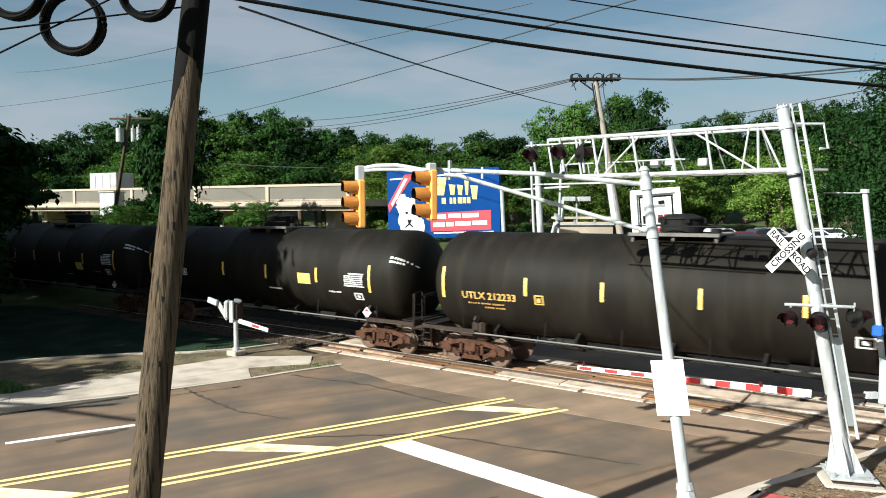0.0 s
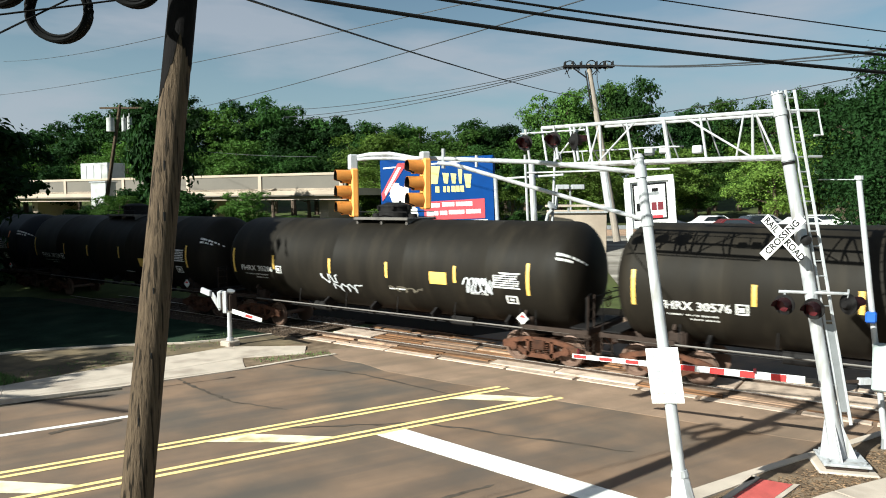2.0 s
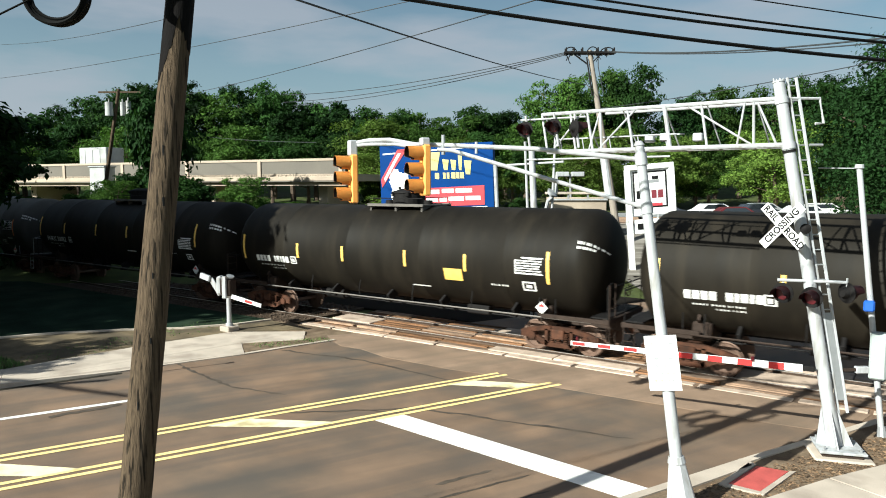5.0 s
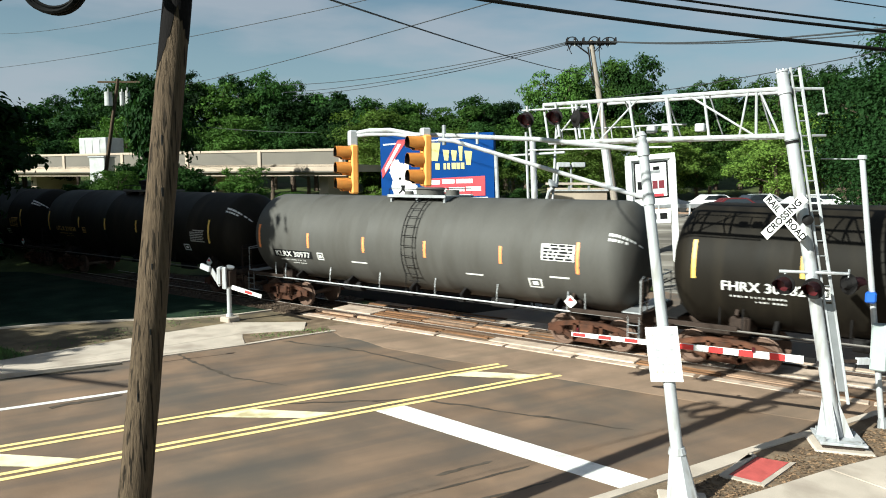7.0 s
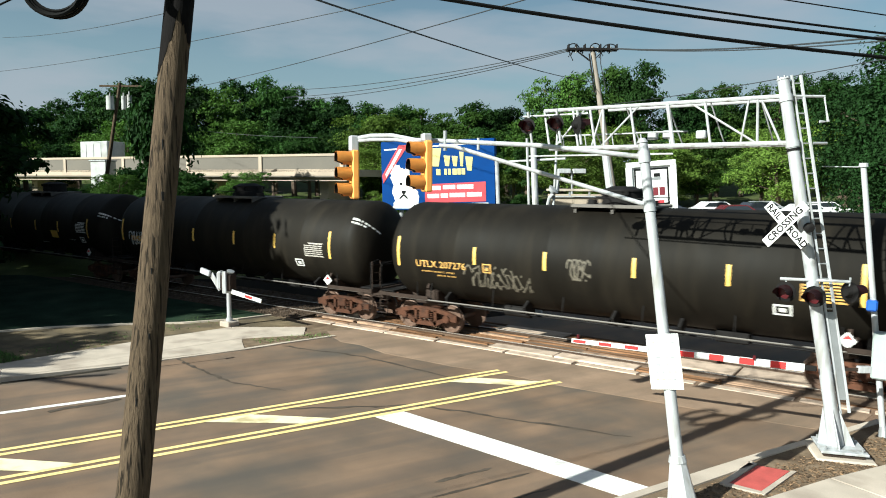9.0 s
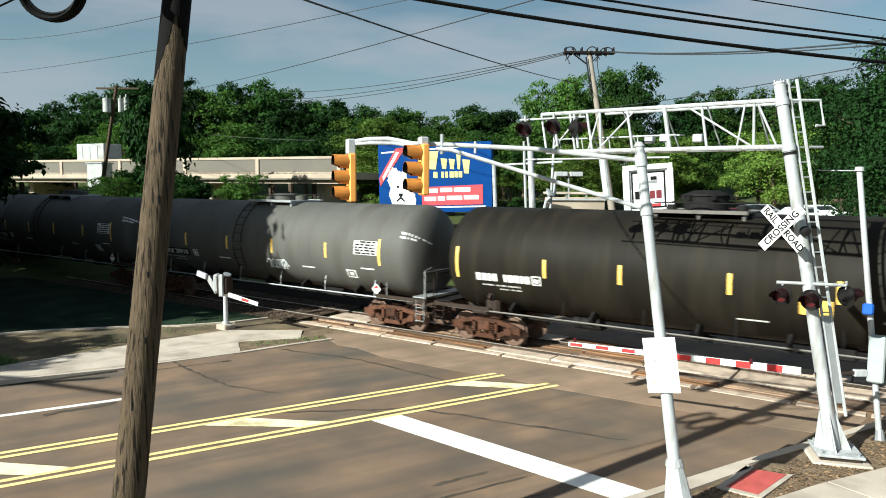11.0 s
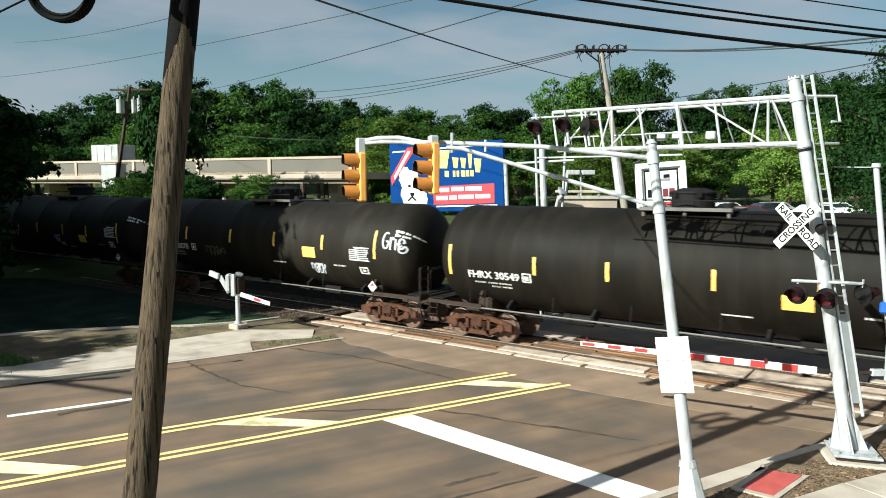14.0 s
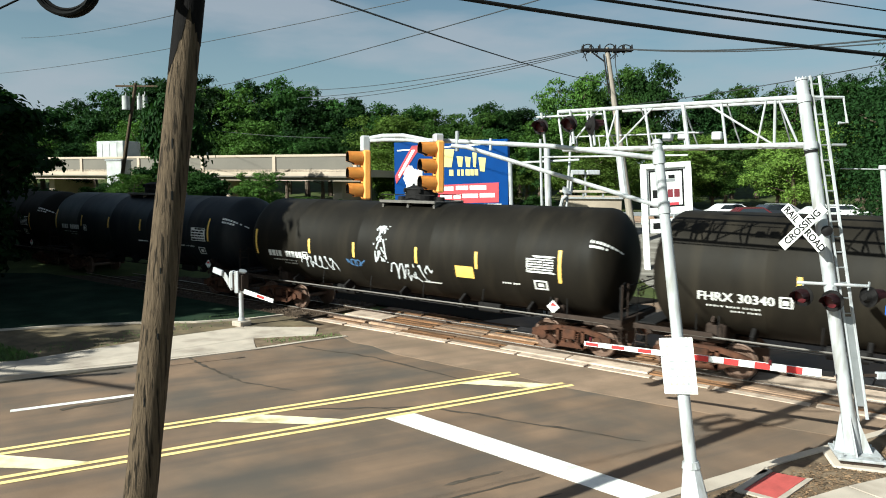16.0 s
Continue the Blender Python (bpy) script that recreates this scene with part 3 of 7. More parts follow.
def litter():
    """Leaves and chips on the near corner, grass along the far pavement."""
    rng = random.Random(9)
    vs, fs = [], []
    for k in range(2600):
        f = rng.random()
        x, y = -3.3 + 3.2 * f + rng.uniform(0, 0.9), 10.9 + 6.2 * f + rng.uniform(-0.3, 0.3)
        sz, a, n = rng.uniform(0.012, 0.05), rng.uniform(0, 6.28), len(vs)
        for dx, dy, dz in ((1, 0, 0), (0, .6, .35), (-1, 0, 0), (0, -.6, .2)):
            vs.append((x + sz * (dx * math.cos(a) - dy * math.sin(a)), y + sz * (dx * math.sin(a) + dy * math.cos(a)), 0.098 + sz * dz))
        fs.append((n, n + 1, n + 2, n + 3))
    me = bpy.data.meshes.new("litter")
    me.from_pydata(vs, [], fs)
    me.materials.append(mat("dry_leaves", (0.16, 0.10, 0.055), 0.9, vary=0.4, scale=4, fine=20, island=0.7))
    tagged(new("leaf_litter", me), "dry brown leaves and chips strewn on the corner", "leaf litter", kind="stuff")
    vs, fs = [], []
    for k in range(6500):
        f = rng.random()
        if k % 4 == 0:
            continue
        if k % 24 == 1:
            x, y = -17.9 + rng.uniform(0, 0.8) + f * 1.1, 14.5 + f * 2.2
        elif k % 6:
            x, y = -23.6 + rng.uniform(0, 2.6), 6.2 + f * 3.0
        else:
            x, y = -22.4 + rng.uniform(0, 1.6), 9.5 + f * 7.5
        h, w, a, n = rng.uniform(0.04, 0.16) * (0.45 if k % 6 == 0 or k % 24 == 1 else 1), rng.uniform(0.008, 0.02), rng.uniform(0, 6.28), len(vs)
        lx, ly = rng.uniform(-.1, .1), rng.uniform(-.1, .1)
        vs += [(x - w * math.cos(a), y - w * math.sin(a), 0.05), (x + w * math.cos(a), y + w * math.sin(a), 0.05), (x + lx, y + ly, 0.05 + h)]
        fs.append((n, n + 1, n + 2))
    me = bpy.data.meshes.new("grass")
    me.from_pydata(vs, [], fs)
    me.materials.append(mat("grass_blades", (0.075, 0.135, 0.026), 0.8, vary=0.3, scale=2, fine=10, island=0.5))
    tagged(new("grass_tufts", me), "bright green grass tufts beside the pavement", "grass", kind="stuff")
    t = thing("marker_stake", Matrix(), "thin weathered stake standing at the pavement edge", "stake")
    part("stake", rod(B(), (-17.43, 11.04, 0.0), (-17.2, 11.04, 1.06), 0.025, 0.02, 8), GREY_METAL, t)
    part("stake_cap", box(B(), (0.11, 0.09, 0.13), (-17.19, 11.04, 1.10), None, 0.01), CONCRETE, t)


def track():
    bm = B()
    for x0, x1 in ((-150, -19.6), (2.6, 60)):
        slab(bm, [(x0, TRACK_Y - 2.1), (x0, TRACK_Y + 2.1), (x1, TRACK_Y + 2.1), (x1, TRACK_Y - 2.1)], -0.3, -0.005)
    tagged(part("track_bed", bm, BALLAST, None), "brown crushed stone bed of the railway track", "track bed", kind="structure")
    for side in (-1, 1):
        bm = B()
        y = TRACK_Y + side * 0.75
        for w, z0, z1 in ((0.14, -0.1, -0.075), (0.02, -0.075, 0.0), (0.07, 0.0, 0.036)):
            slab(bm, [(-150, y - w / 2), (-150, y + w / 2), (60, y + w / 2), (60, y - w / 2)], z0 + 0.02, z1 + 0.02)
        rail = tagged(part("rail", bm, RAIL_STEEL, None), "rust-brown steel rail with a worn bright head", "rail", group="rails", kind="structure")
        bm = slab(B(), [(-150, y - 0.03), (-150, y + 0.03), (60, y + 0.03), (60, y - 0.03)], 0.056, 0.062)
        part("rail_head", bm, mat("polished_rail", (0.62, 0.56, 0.50), 0.45, 0.6, vary=0.15, scale=2, fine=20), rail)
    # stones of the bed beside the road
    rng = random.Random(5)
    vs, fs = [], []
    for k in range(5200):
        x = rng.uniform(-34, -19.7) if k % 3 else rng.uniform(2.8, 8)
        y = TRACK_Y + rng.uniform(-2.15, 2.15)
        if min(abs(y - TRACK_Y - .75), abs(y - TRACK_Y + .75)) < 0.09:
            continue
        s, n = rng.uniform(0.025, 0.06), len(vs)
        a = rng.uniform(0, 6.28)
        for dx, dy, dz in ((1, 0, 0), (-.5, .9, 0), (-.5, -.9, 0), (rng.uniform(-.2, .2), rng.uniform(-.2, .2), 1.1)):
            vs.append((x + s * (dx * math.cos(a) - dy * math.sin(a)), y + s * (dx * math.sin(a) + dy * math.cos(a)), -0.01 + s * dz))
        fs += [(n, n + 1, n + 3), (n + 1, n + 2, n + 3), (n + 2, n, n + 3)]
    me = bpy.data.meshes.new("stones")
    me.from_pydata(vs, [], fs)
    me.materials.append(BALLAST)
    tagged(new("ballast_stones", me), "loose brown ballast stones along the rails", "ballast", kind="stuff")


# ---- trees ----
def leaves(lobes, count, size, seed, droop=0.0):
    """Leaves in small clumps that sit on the outside of a set of lobes (centre, radii)."""
    rng = np.random.default_rng(seed)
    w = np.array([r[0] * r[1] + r[1] * r[2] + r[0] * r[2] for _, r in lobes])
    clumps = max(count // 34, 40)
    idx = rng.choice(len(lobes), clumps, p=w / w.sum())
    c = np.array([l[0] for l in lobes])[idx]
    r = np.array([l[1] for l in lobes])[idx]
    d = rng.normal(size=(clumps, 3))
    d /= np.linalg.norm(d, axis=1)[:, None]
    d[:, 2] = np.where((d[:, 2] < -0.4) & (rng.random(clumps) < 0.7), -d[:, 2], d[:, 2])
    c = c + d * r * (0.72 + 0.36 * rng.random(clumps))[:, None]
    own = rng.integers(0, clumps, count)
    wide = (r.mean(axis=1) * (0.16 + 0.16 * rng.random(clumps)))[own]
    off = rng.normal(size=(count, 3)) * np.array([1, 1, 0.6])
    p = c[own] + off * wide[:, None]
    if droop:
        p[:, 2] -= rng.random(count) ** 2 * droop
    nrm = d[own] * 0.7 + off * 0.5 + np.array([0, 0, 0.45]) + rng.normal(scale=0.55, size=(count, 3))
    nrm /= np.linalg.norm(nrm, axis=1)[:, None]
    t = np.cross(nrm, rng.normal(size=(count, 3)))
    t /= np.linalg.norm(t, axis=1)[:, None]
    b = np.cross(nrm, t)
    s = (size * (0.55 + 0.9 * rng.random(count)))[:, None]
    q = np.stack([p - t * s, p - b * s * 0.55 + nrm * s * 0.25, p + t * s, p + b * s * 0.55 + nrm * s * 0.25], 1).reshape(-1, 3)
    f = np.arange(count * 4).reshape(-1, 4)
    me = bpy.data.meshes.new("crown")
    me.from_pydata(q.tolist(), [], f.tolist())
    return me


def tree_model(name, h, spread, seed, leaf, material, count=3000, trunk_h=0.35, droop=0.0, label="", far=False):
    rng = random.Random(seed)
    t = thing(name, Matrix(), label, "tree", group="trees on the hill" if far else "")
    bm = B()
    lean = Vector((rng.uniform(-.05, .05), rng.uniform(-.05, .05), 1))
    pts = [(0, 0, -0.4), (0.1, 0.05, h * 0.2), tuple(lean * h * 0.45), tuple(lean * h * 0.75)]
    for a, b, r0, r1 in zip(pts, pts[1:], (h * .028, h * .021, h * .016), (h * .021, h * .016, h * .006)):
        rod(bm, a, b, r0, r1, 8)
    lobes = []
    for k in range(24):
        ang, up = k * 2.4 + rng.uniform(-.5, .5), rng.uniform(trunk_h, 0.93)
        belly = math.sin(math.pi * min(max((up - trunk_h * 0.6) / (1.06 - trunk_h * 0.6), 0), 1)) ** 0.6
        rad = spread * rng.uniform(0.3, 0.95) * belly
        tip = Vector((math.cos(ang) * rad, math.sin(ang) * rad, h * up))
        if k % 2:
            rod(bm, lean * h * (up * 0.75), tip, h * .008, h * .003, 5)
        s = spread * rng.uniform(0.2, 0.36)
        lobes.append((tuple(tip), (s, s, s * rng.uniform(0.6, 0.9))))
    lobes.append(((0, 0, h * 0.62), (spread * .6, spread * .6, h * .24)))
    part("trunk", bm, TRUNK, t, smooth=True)
    me = leaves(lobes, count, leaf, seed, droop)
    me.materials.append(material)
    part("crown", me, material, t)
    return t


def place_trees():
    kinds = [tree_model("tree", 12, 4.6, 11, 0.155, LEAF_DARK, 15500, label="tall dark green broadleaf tree on the wooded hill", far=True),
             tree_model("tree", 12, 5.0, 12, 0.155, LEAF_MID, 15500, label="tall sunlit green broadleaf tree on the wooded hill", far=True),
             tree_model("tree", 12, 4.2, 13, 0.15, LEAF_DEEP, 15500, label="dense dark round-topped tree on the wooded hill", far=True),
             tree_model("tree", 12, 5.4, 14, 0.155, LEAF_LIGHT, 15500, 0.2, label="pale yellow-green tree at the foot of the hill", far=True)]
    used = set()
    rng = random.Random(3)

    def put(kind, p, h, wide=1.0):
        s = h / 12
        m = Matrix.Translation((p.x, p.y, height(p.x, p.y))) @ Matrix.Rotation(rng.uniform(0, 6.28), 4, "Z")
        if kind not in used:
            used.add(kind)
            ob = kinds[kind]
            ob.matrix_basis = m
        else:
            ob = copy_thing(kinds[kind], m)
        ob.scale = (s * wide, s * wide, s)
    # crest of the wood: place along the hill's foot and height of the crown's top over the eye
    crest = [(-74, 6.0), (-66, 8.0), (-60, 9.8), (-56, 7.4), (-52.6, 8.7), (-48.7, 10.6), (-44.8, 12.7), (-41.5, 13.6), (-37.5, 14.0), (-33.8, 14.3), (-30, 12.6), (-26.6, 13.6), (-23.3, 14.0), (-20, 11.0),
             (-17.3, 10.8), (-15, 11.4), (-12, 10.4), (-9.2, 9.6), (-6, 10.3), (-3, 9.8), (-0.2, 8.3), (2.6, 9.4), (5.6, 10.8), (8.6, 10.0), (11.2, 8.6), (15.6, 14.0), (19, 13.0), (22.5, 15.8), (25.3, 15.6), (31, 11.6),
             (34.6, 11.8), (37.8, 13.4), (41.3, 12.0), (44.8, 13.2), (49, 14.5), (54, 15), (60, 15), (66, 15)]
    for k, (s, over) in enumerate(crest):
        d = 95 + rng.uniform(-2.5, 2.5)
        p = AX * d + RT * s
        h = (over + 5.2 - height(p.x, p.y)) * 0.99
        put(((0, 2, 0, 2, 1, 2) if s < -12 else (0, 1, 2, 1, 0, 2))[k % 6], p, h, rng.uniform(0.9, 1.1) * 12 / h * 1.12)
    for k in range(34):
        s = -66 + k * 4.1 + rng.uniform(-1, 1)
        p = AX * (83 + rng.uniform(-3, 3)) + RT * s
        put(rng.choice((0, 1, 2, 2, 0) if s < -14 else (3, 1, 0, 3, 1)), p, rng.uniform(7.5, 10.5), 1.25)
    for k in range(16):
        s = -6 + k * 3.6 + rng.uniform(-1, 1)
        p = AX * (68 + rng.uniform(-4, 4)) + RT * s
        put(rng.choice((3, 1, 3, 0)), p, rng.uniform(5.0, 7.2), 1.3)
    # low growth between the track and the viaduct
    for k in range(15):
        s = -38 + k * 3.1 + rng.uniform(-1, 1)
        p = AX * (48 + rng.uniform(-2, 2)) + RT * s
        put(rng.choice((1, 0, 0, 3)), p, rng.uniform(2.0, 3.9), rng.uniform(1.1, 1.7))
    big = tree_model("willow_tree", 13.0, 6.4, 31, 0.13, LEAF_DEEP, 46000, 0.22, droop=4.6, label="large green tree with long drooping boughs")
    p = AX * 46 + RT * 30.8
    big.matrix_basis = Matrix.Translation((p.x, p.y, height(p.x, p.y)))
    # unseen trees beside the line, placed so that their shade lies over the train
    shade = tree_model("roadside_tree", 16.0, 7.2, 41, 0.38, LEAF_DEEP, 14000, 0.14, label="unseen broad dark tree, placed to cast deep shade")
    shade.matrix_basis = Matrix.Translation((-33.2, 4.6, 0))
    # the copies near y -6 are added only to deepen that shade
    for x, y, a in ((-43.5, 4.0, 1.0), (-54.0, 4.0, 2.5), (-65, 4.5, 4), (-37, -5.5, 3), (-48, -6, 5), (-60, -6, 0.5), (-76, 5, 2)):
        copy_thing(shade, Matrix.Translation((x, y, 0)) @ Matrix.Rotation(a, 4, "Z"))
    # unseen tree added to throw patchy shade on verge and pavement
    verge = copy_thing(shade, Matrix.Translation((-27.0, -4.2, 0)) @ Matrix.Rotation(1.7, 4, "Z"))
    verge.scale = (0.5, 0.5, 0.58)
    # its long bare limbs, unseen, reaching out over the road to cast branch shadows
    to_tree = verge.matrix_basis.inverted()
    for pts in ([(-27.0, -4.2, 4.2), (-25.6, -4.0, 6.6), (-23.0, -3.7, 7.4), (-20.0, -3.2, 7.6)], [(-25.6, -4.0, 6.6), (-23.8, -5.0, 7.4), (-21.9, -2.9, 7.7)]):
        bm = B()
        for k, (p, q) in enumerate(zip(pts, pts[1:])):
            rod(bm, to_tree @ Vector(p), to_tree @ Vector(q), 0.30 - 0.06 * k, 0.24 - 0.06 * k, 8)
        part("limb", bm, TRUNK, verge, smooth=True)
    edge = tree_model("tree", 9.5, 4.4, 43, 0.24, LEAF_DEEP, 9000, 0.15, label="dark leafy tree beyond the railway")
    p = AX * 52 + RT * -34.2
    side = copy_thing(edge, Matrix.Translation((AX * 53 + RT * -21.6).to_3d() + Vector((0, 0, 2.2))) @ Matrix.Rotation(2.0, 4, "Z"))
    side.scale = (0.62, 0.62, 1.05)
    for d, w, size, a in ((52, -23.4, 0.42, 1.0), (51.5, -21.3, 0.5, 3.3), (52, -18.6, 0.4, 5.0), (50.5, -20.0, 0.34, 2.2), (53, -25.5, 0.34, 4.1)):
        low = copy_thing(edge, Matrix.Translation((AX * d + RT * w).to_3d() + Vector((0, 0, 1.9))) @ Matrix.Rotation(a, 4, "Z"))
        low.scale = (size * 1.1, size * 1.1, size)
    # near-side copies, added to darken the train further
    for x, y, a in ((-36.8, 12.8, 5.2), (-46.5, 12.5, 1.2), (-57, 12.5, 3.0)):
        copy_thing(edge, Matrix.Translation((x, y, 0)) @ Matrix.Rotation(a, 4, "Z"))
    edge.matrix_basis = Matrix.Translation((p.x, p.y, height(p.x, p.y)))


# ---- poles and wires ----
def sag(a, b, drop, n=14):
    a, b = Vector(a), Vector(b)
    return [a.lerp(b, k / n) - Vector((0, 0, drop * 4 * (k / n) * (1 - k / n))) for k in range(n + 1)]


def near_pole():
    t = thing("utility_pole", Matrix(), "weathered brown wooden utility pole with splits, leaning slightly", "utility pole")
    bm = B()
    base, top = Vector((-6.985, 3.80, -0.3)), Vector((-6.855, 5.12, 9.6))
    random.seed(8)
    n, seg, rings = 40, 18, []
    for i in range(n + 1):
        p, r = base.lerp(top, i / n), 0.180 - 0.042 * i / n
        rings.append([bm.verts.new(p + Vector((math.cos(k * 2 * math.pi / seg), math.sin(k * 2 * math.pi / seg), 0)) * r * (1 + random.uniform(-.018, .018))) for k in range(seg)])
    for a, b in zip(rings, rings[1:]):
        for k in range(seg):
            bm.faces.new((a[k], a[(k + 1) % seg], b[(k + 1) % seg], b[k]))
    bm.faces.new(rings[-1])
    part("pole", bm, POLE_WOOD, t, smooth=True)
    d = (top - base).normalized()
    # the tar ends in a ragged edge: high on the face to the road, lower on both flanks
    bm, ends, high = B(), [], []
    for k in range(48):
        a = k * 2 * math.pi / 48
        face = math.atan2(-0.54, 0.84)
        off = (math.degrees(a - face) + 180) % 360 - 180
        low = 0.737 - (0.035 if off > 0 else 0.068) * min(abs(off) / 62, 1.0) ** 0.8 + random.uniform(-.006, .006)
        out = Vector((math.cos(a), math.sin(a), 0))
        ends.append(bm.verts.new(base.lerp(top, low) + out * (0.180 - 0.042 * low + 0.0045)))
        high.append(bm.verts.new(base.lerp(top, 1.0) + out * 0.1425))
    for k in range(48):
        j = (k + 1) % 48
        bm.faces.new((ends[k], ends[j], high[j], high[k]))
    # pale panels are commoner beyond x -8, standing in for glare there
    bm.faces.new(high)
    part("pole_wrap", bm, mat("tarred_wood", (0.007, 0.006, 0.006), 0.9, spec=0.1, vary=0.5, scale=3, fine=25, bump=0.6, stretch=(6, 6, 0.6)), t, "blackened tarred upper length", smooth=True)
    for z, dx, w, h in ((5.55, -0.03, 0.03, 0.12), (5.0, 0.02, 0.045, 0.1), (4.2, -.02, .03, .07), (3.5, 0.02, .03, .07), (2.8, -.05, .03, .1)):
        p = base + d * ((z + 0.3) / d.z)
        out = Vector((0.82, -0.57, 0))
        side = Vector((0.57, 0.82, 0))
        bm = B()
        q = out.to_track_quat("Z", "Y").to_matrix()
        r = 0.180 - 0.042 * (z + .3) / 9.9
        a = math.asin(max(min(dx / r, .9), -.9))
        c = p + (out * math.cos(a) + side * math.sin(a)) * (r - 0.007)
        rot = (out * math.cos(a) + side * math.sin(a)).to_track_quat("X", "Z").to_matrix()
        box(bm, (0.018, w * 0.6, h), c, rot, 0.004)
        part("split", bm, BLACK_INK, t, "dark split in the wood")
    return t


def cables():
    """Overhead lines: ends, drop at the middle, thickness."""
    heavy = [((-6.93, 4.80, 7.67), (-0.57, 10.83, 6.80), 0.10, 0.024), ((-6.94, 4.82, 7.92), (-0.58, 10.85, 7.03), 0.10, 0.02), ((-6.95, 4.83, 8.01), (-0.59, 10.87, 7.11), 0.08, 0.015), ((-6.30, 5.80, 8.22), (-0.61, 10.89, 7.35), 0.03, 0.008)]
    for a, b, s, r in heavy:
        a, b = Vector(a), Vector(b)
        bm = pipe(B(), sag(a, b, s) + [b + (b - a) * 0.5 * k - Vector((0, 0, -0.1 * k)) for k in (0.5, 1.0)], r, 6)
        tagged(part("power_cable", bm, WIRE, None), "thick black overhead cable", "cable", group="overhead cables", kind="structure")


def coil(c, radius):
    t = thing("cable_coil", Matrix(), "loop of spare black cable hanging from the overhead line", "cable coil", group="cable coils")
    side, up, out = Vector((0.82, 0.57, 0)), Vector((0, 0, 1)), Vector((0.57, -0.82, 0))
    for k, (cx, cz, r) in enumerate(((0, 0, 1.0), (0.012, -0.01, 0.95), (-0.012, 0.012, 1.04), (0.0, 0.02, 0.91), (0.008, 0.01, 1.0), (-0.01, -0.012, 0.97))):
        pts = [Vector(c) + side * (cx + radius * r * math.cos(a)) + up * (cz + radius * r * math.sin(a)) + out * 0.02 * k for a in [i * math.pi / 16 for i in range(32)]]
        part("loop", pipe(B(), pts, 0.021, 6, True), WIRE, t, smooth=True)


def coil_lines():
    for a, b in (((-12.9, -6.3, 4.3), (-6.8, 4.6, 7.41)), ((-10.9, -2.2, 2.8), (-7.0, 4.2, 7.57))):
        tagged(part("power_cable", pipe(B(), sag(a, b, 0.0), 0.010, 6), WIRE, None), "black cable carrying spare loops", "cable", group="overhead cables", kind="structure")


# ---- crossing mast with cantilever ----
MAST0, MAST1 = Vector((-1.165, 14.81, 0)), Vector((-2.447, 14.82, 7.15))


def mast_at(z):
    return MAST0.lerp(MAST1, z / 7.15)


def flasher(parent, at, face, r=0.15, name="flasher"):
    """Hooded railway lamp: dark round backing, hood and red lens."""
    q = Vector(face).to_track_quat("X", "Z").to_matrix()
    bm = B()
    lathe(bm, [(-0.10, 0), (-0.10, 0.07), (-0.02, r * 0.75), (0.0, r * 1.4), (0.012, r * 1.4), (0.012, 0)], at, q, 24)
    head = part(name, bm, BLACK_METAL, parent, smooth=True)
    bm = B()
    lathe(bm, [(0.014, 0), (0.03, r * 0.5), (0.022, r * 0.93), (0.014, r * 0.95)], at, q, 20)
    part("lens", bm, LENS_RED, head, "dark red lens", smooth=True)
    bm = B()
    rings = []
    for x, k in ((0.012, 1.0), (0.30, 0.92)):
        rings.append([bm.verts.new(Vector(at) + q @ Vector((x * (1 if i in range(3, 14) else 0.5), r * k * math.cos(a), r * k * math.sin(a)))) for i, a in enumerate([radians(-50 + j * 280 / 16) for j in range(17)])])
    for i in range(16):
        bm.faces.new((rings[0][i], rings[0][i + 1], rings[1][i + 1], rings[1][i]))
    bmesh.ops.solidify(bm, geom=bm.faces[:], thickness=0.008)
    part("hood", bm, HOOD, head, "dark weathered hood", smooth=True)
    return head


def text_mesh(name, body, size, material, parent, m, extrude=0.002, bold=0.0):
    cu = bpy.data.curves.new(name, "FONT")
    cu.body, cu.size, cu.extrude, cu.align_x, cu.align_y, cu.resolution_u, cu.offset = body, size, extrude, "CENTER", "CENTER", 3, bold
    tmp = bpy.data.objects.new(name, cu)
    scene.collection.objects.link(tmp)
    dg = bpy.context.evaluated_depsgraph_get()
    me = bpy.data.meshes.new_from_object(tmp.evaluated_get(dg))
    bpy.data.objects.remove(tmp)
    me.materials.clear()
    me.materials.append(material)
    return part(name, me, material, parent, m=m)


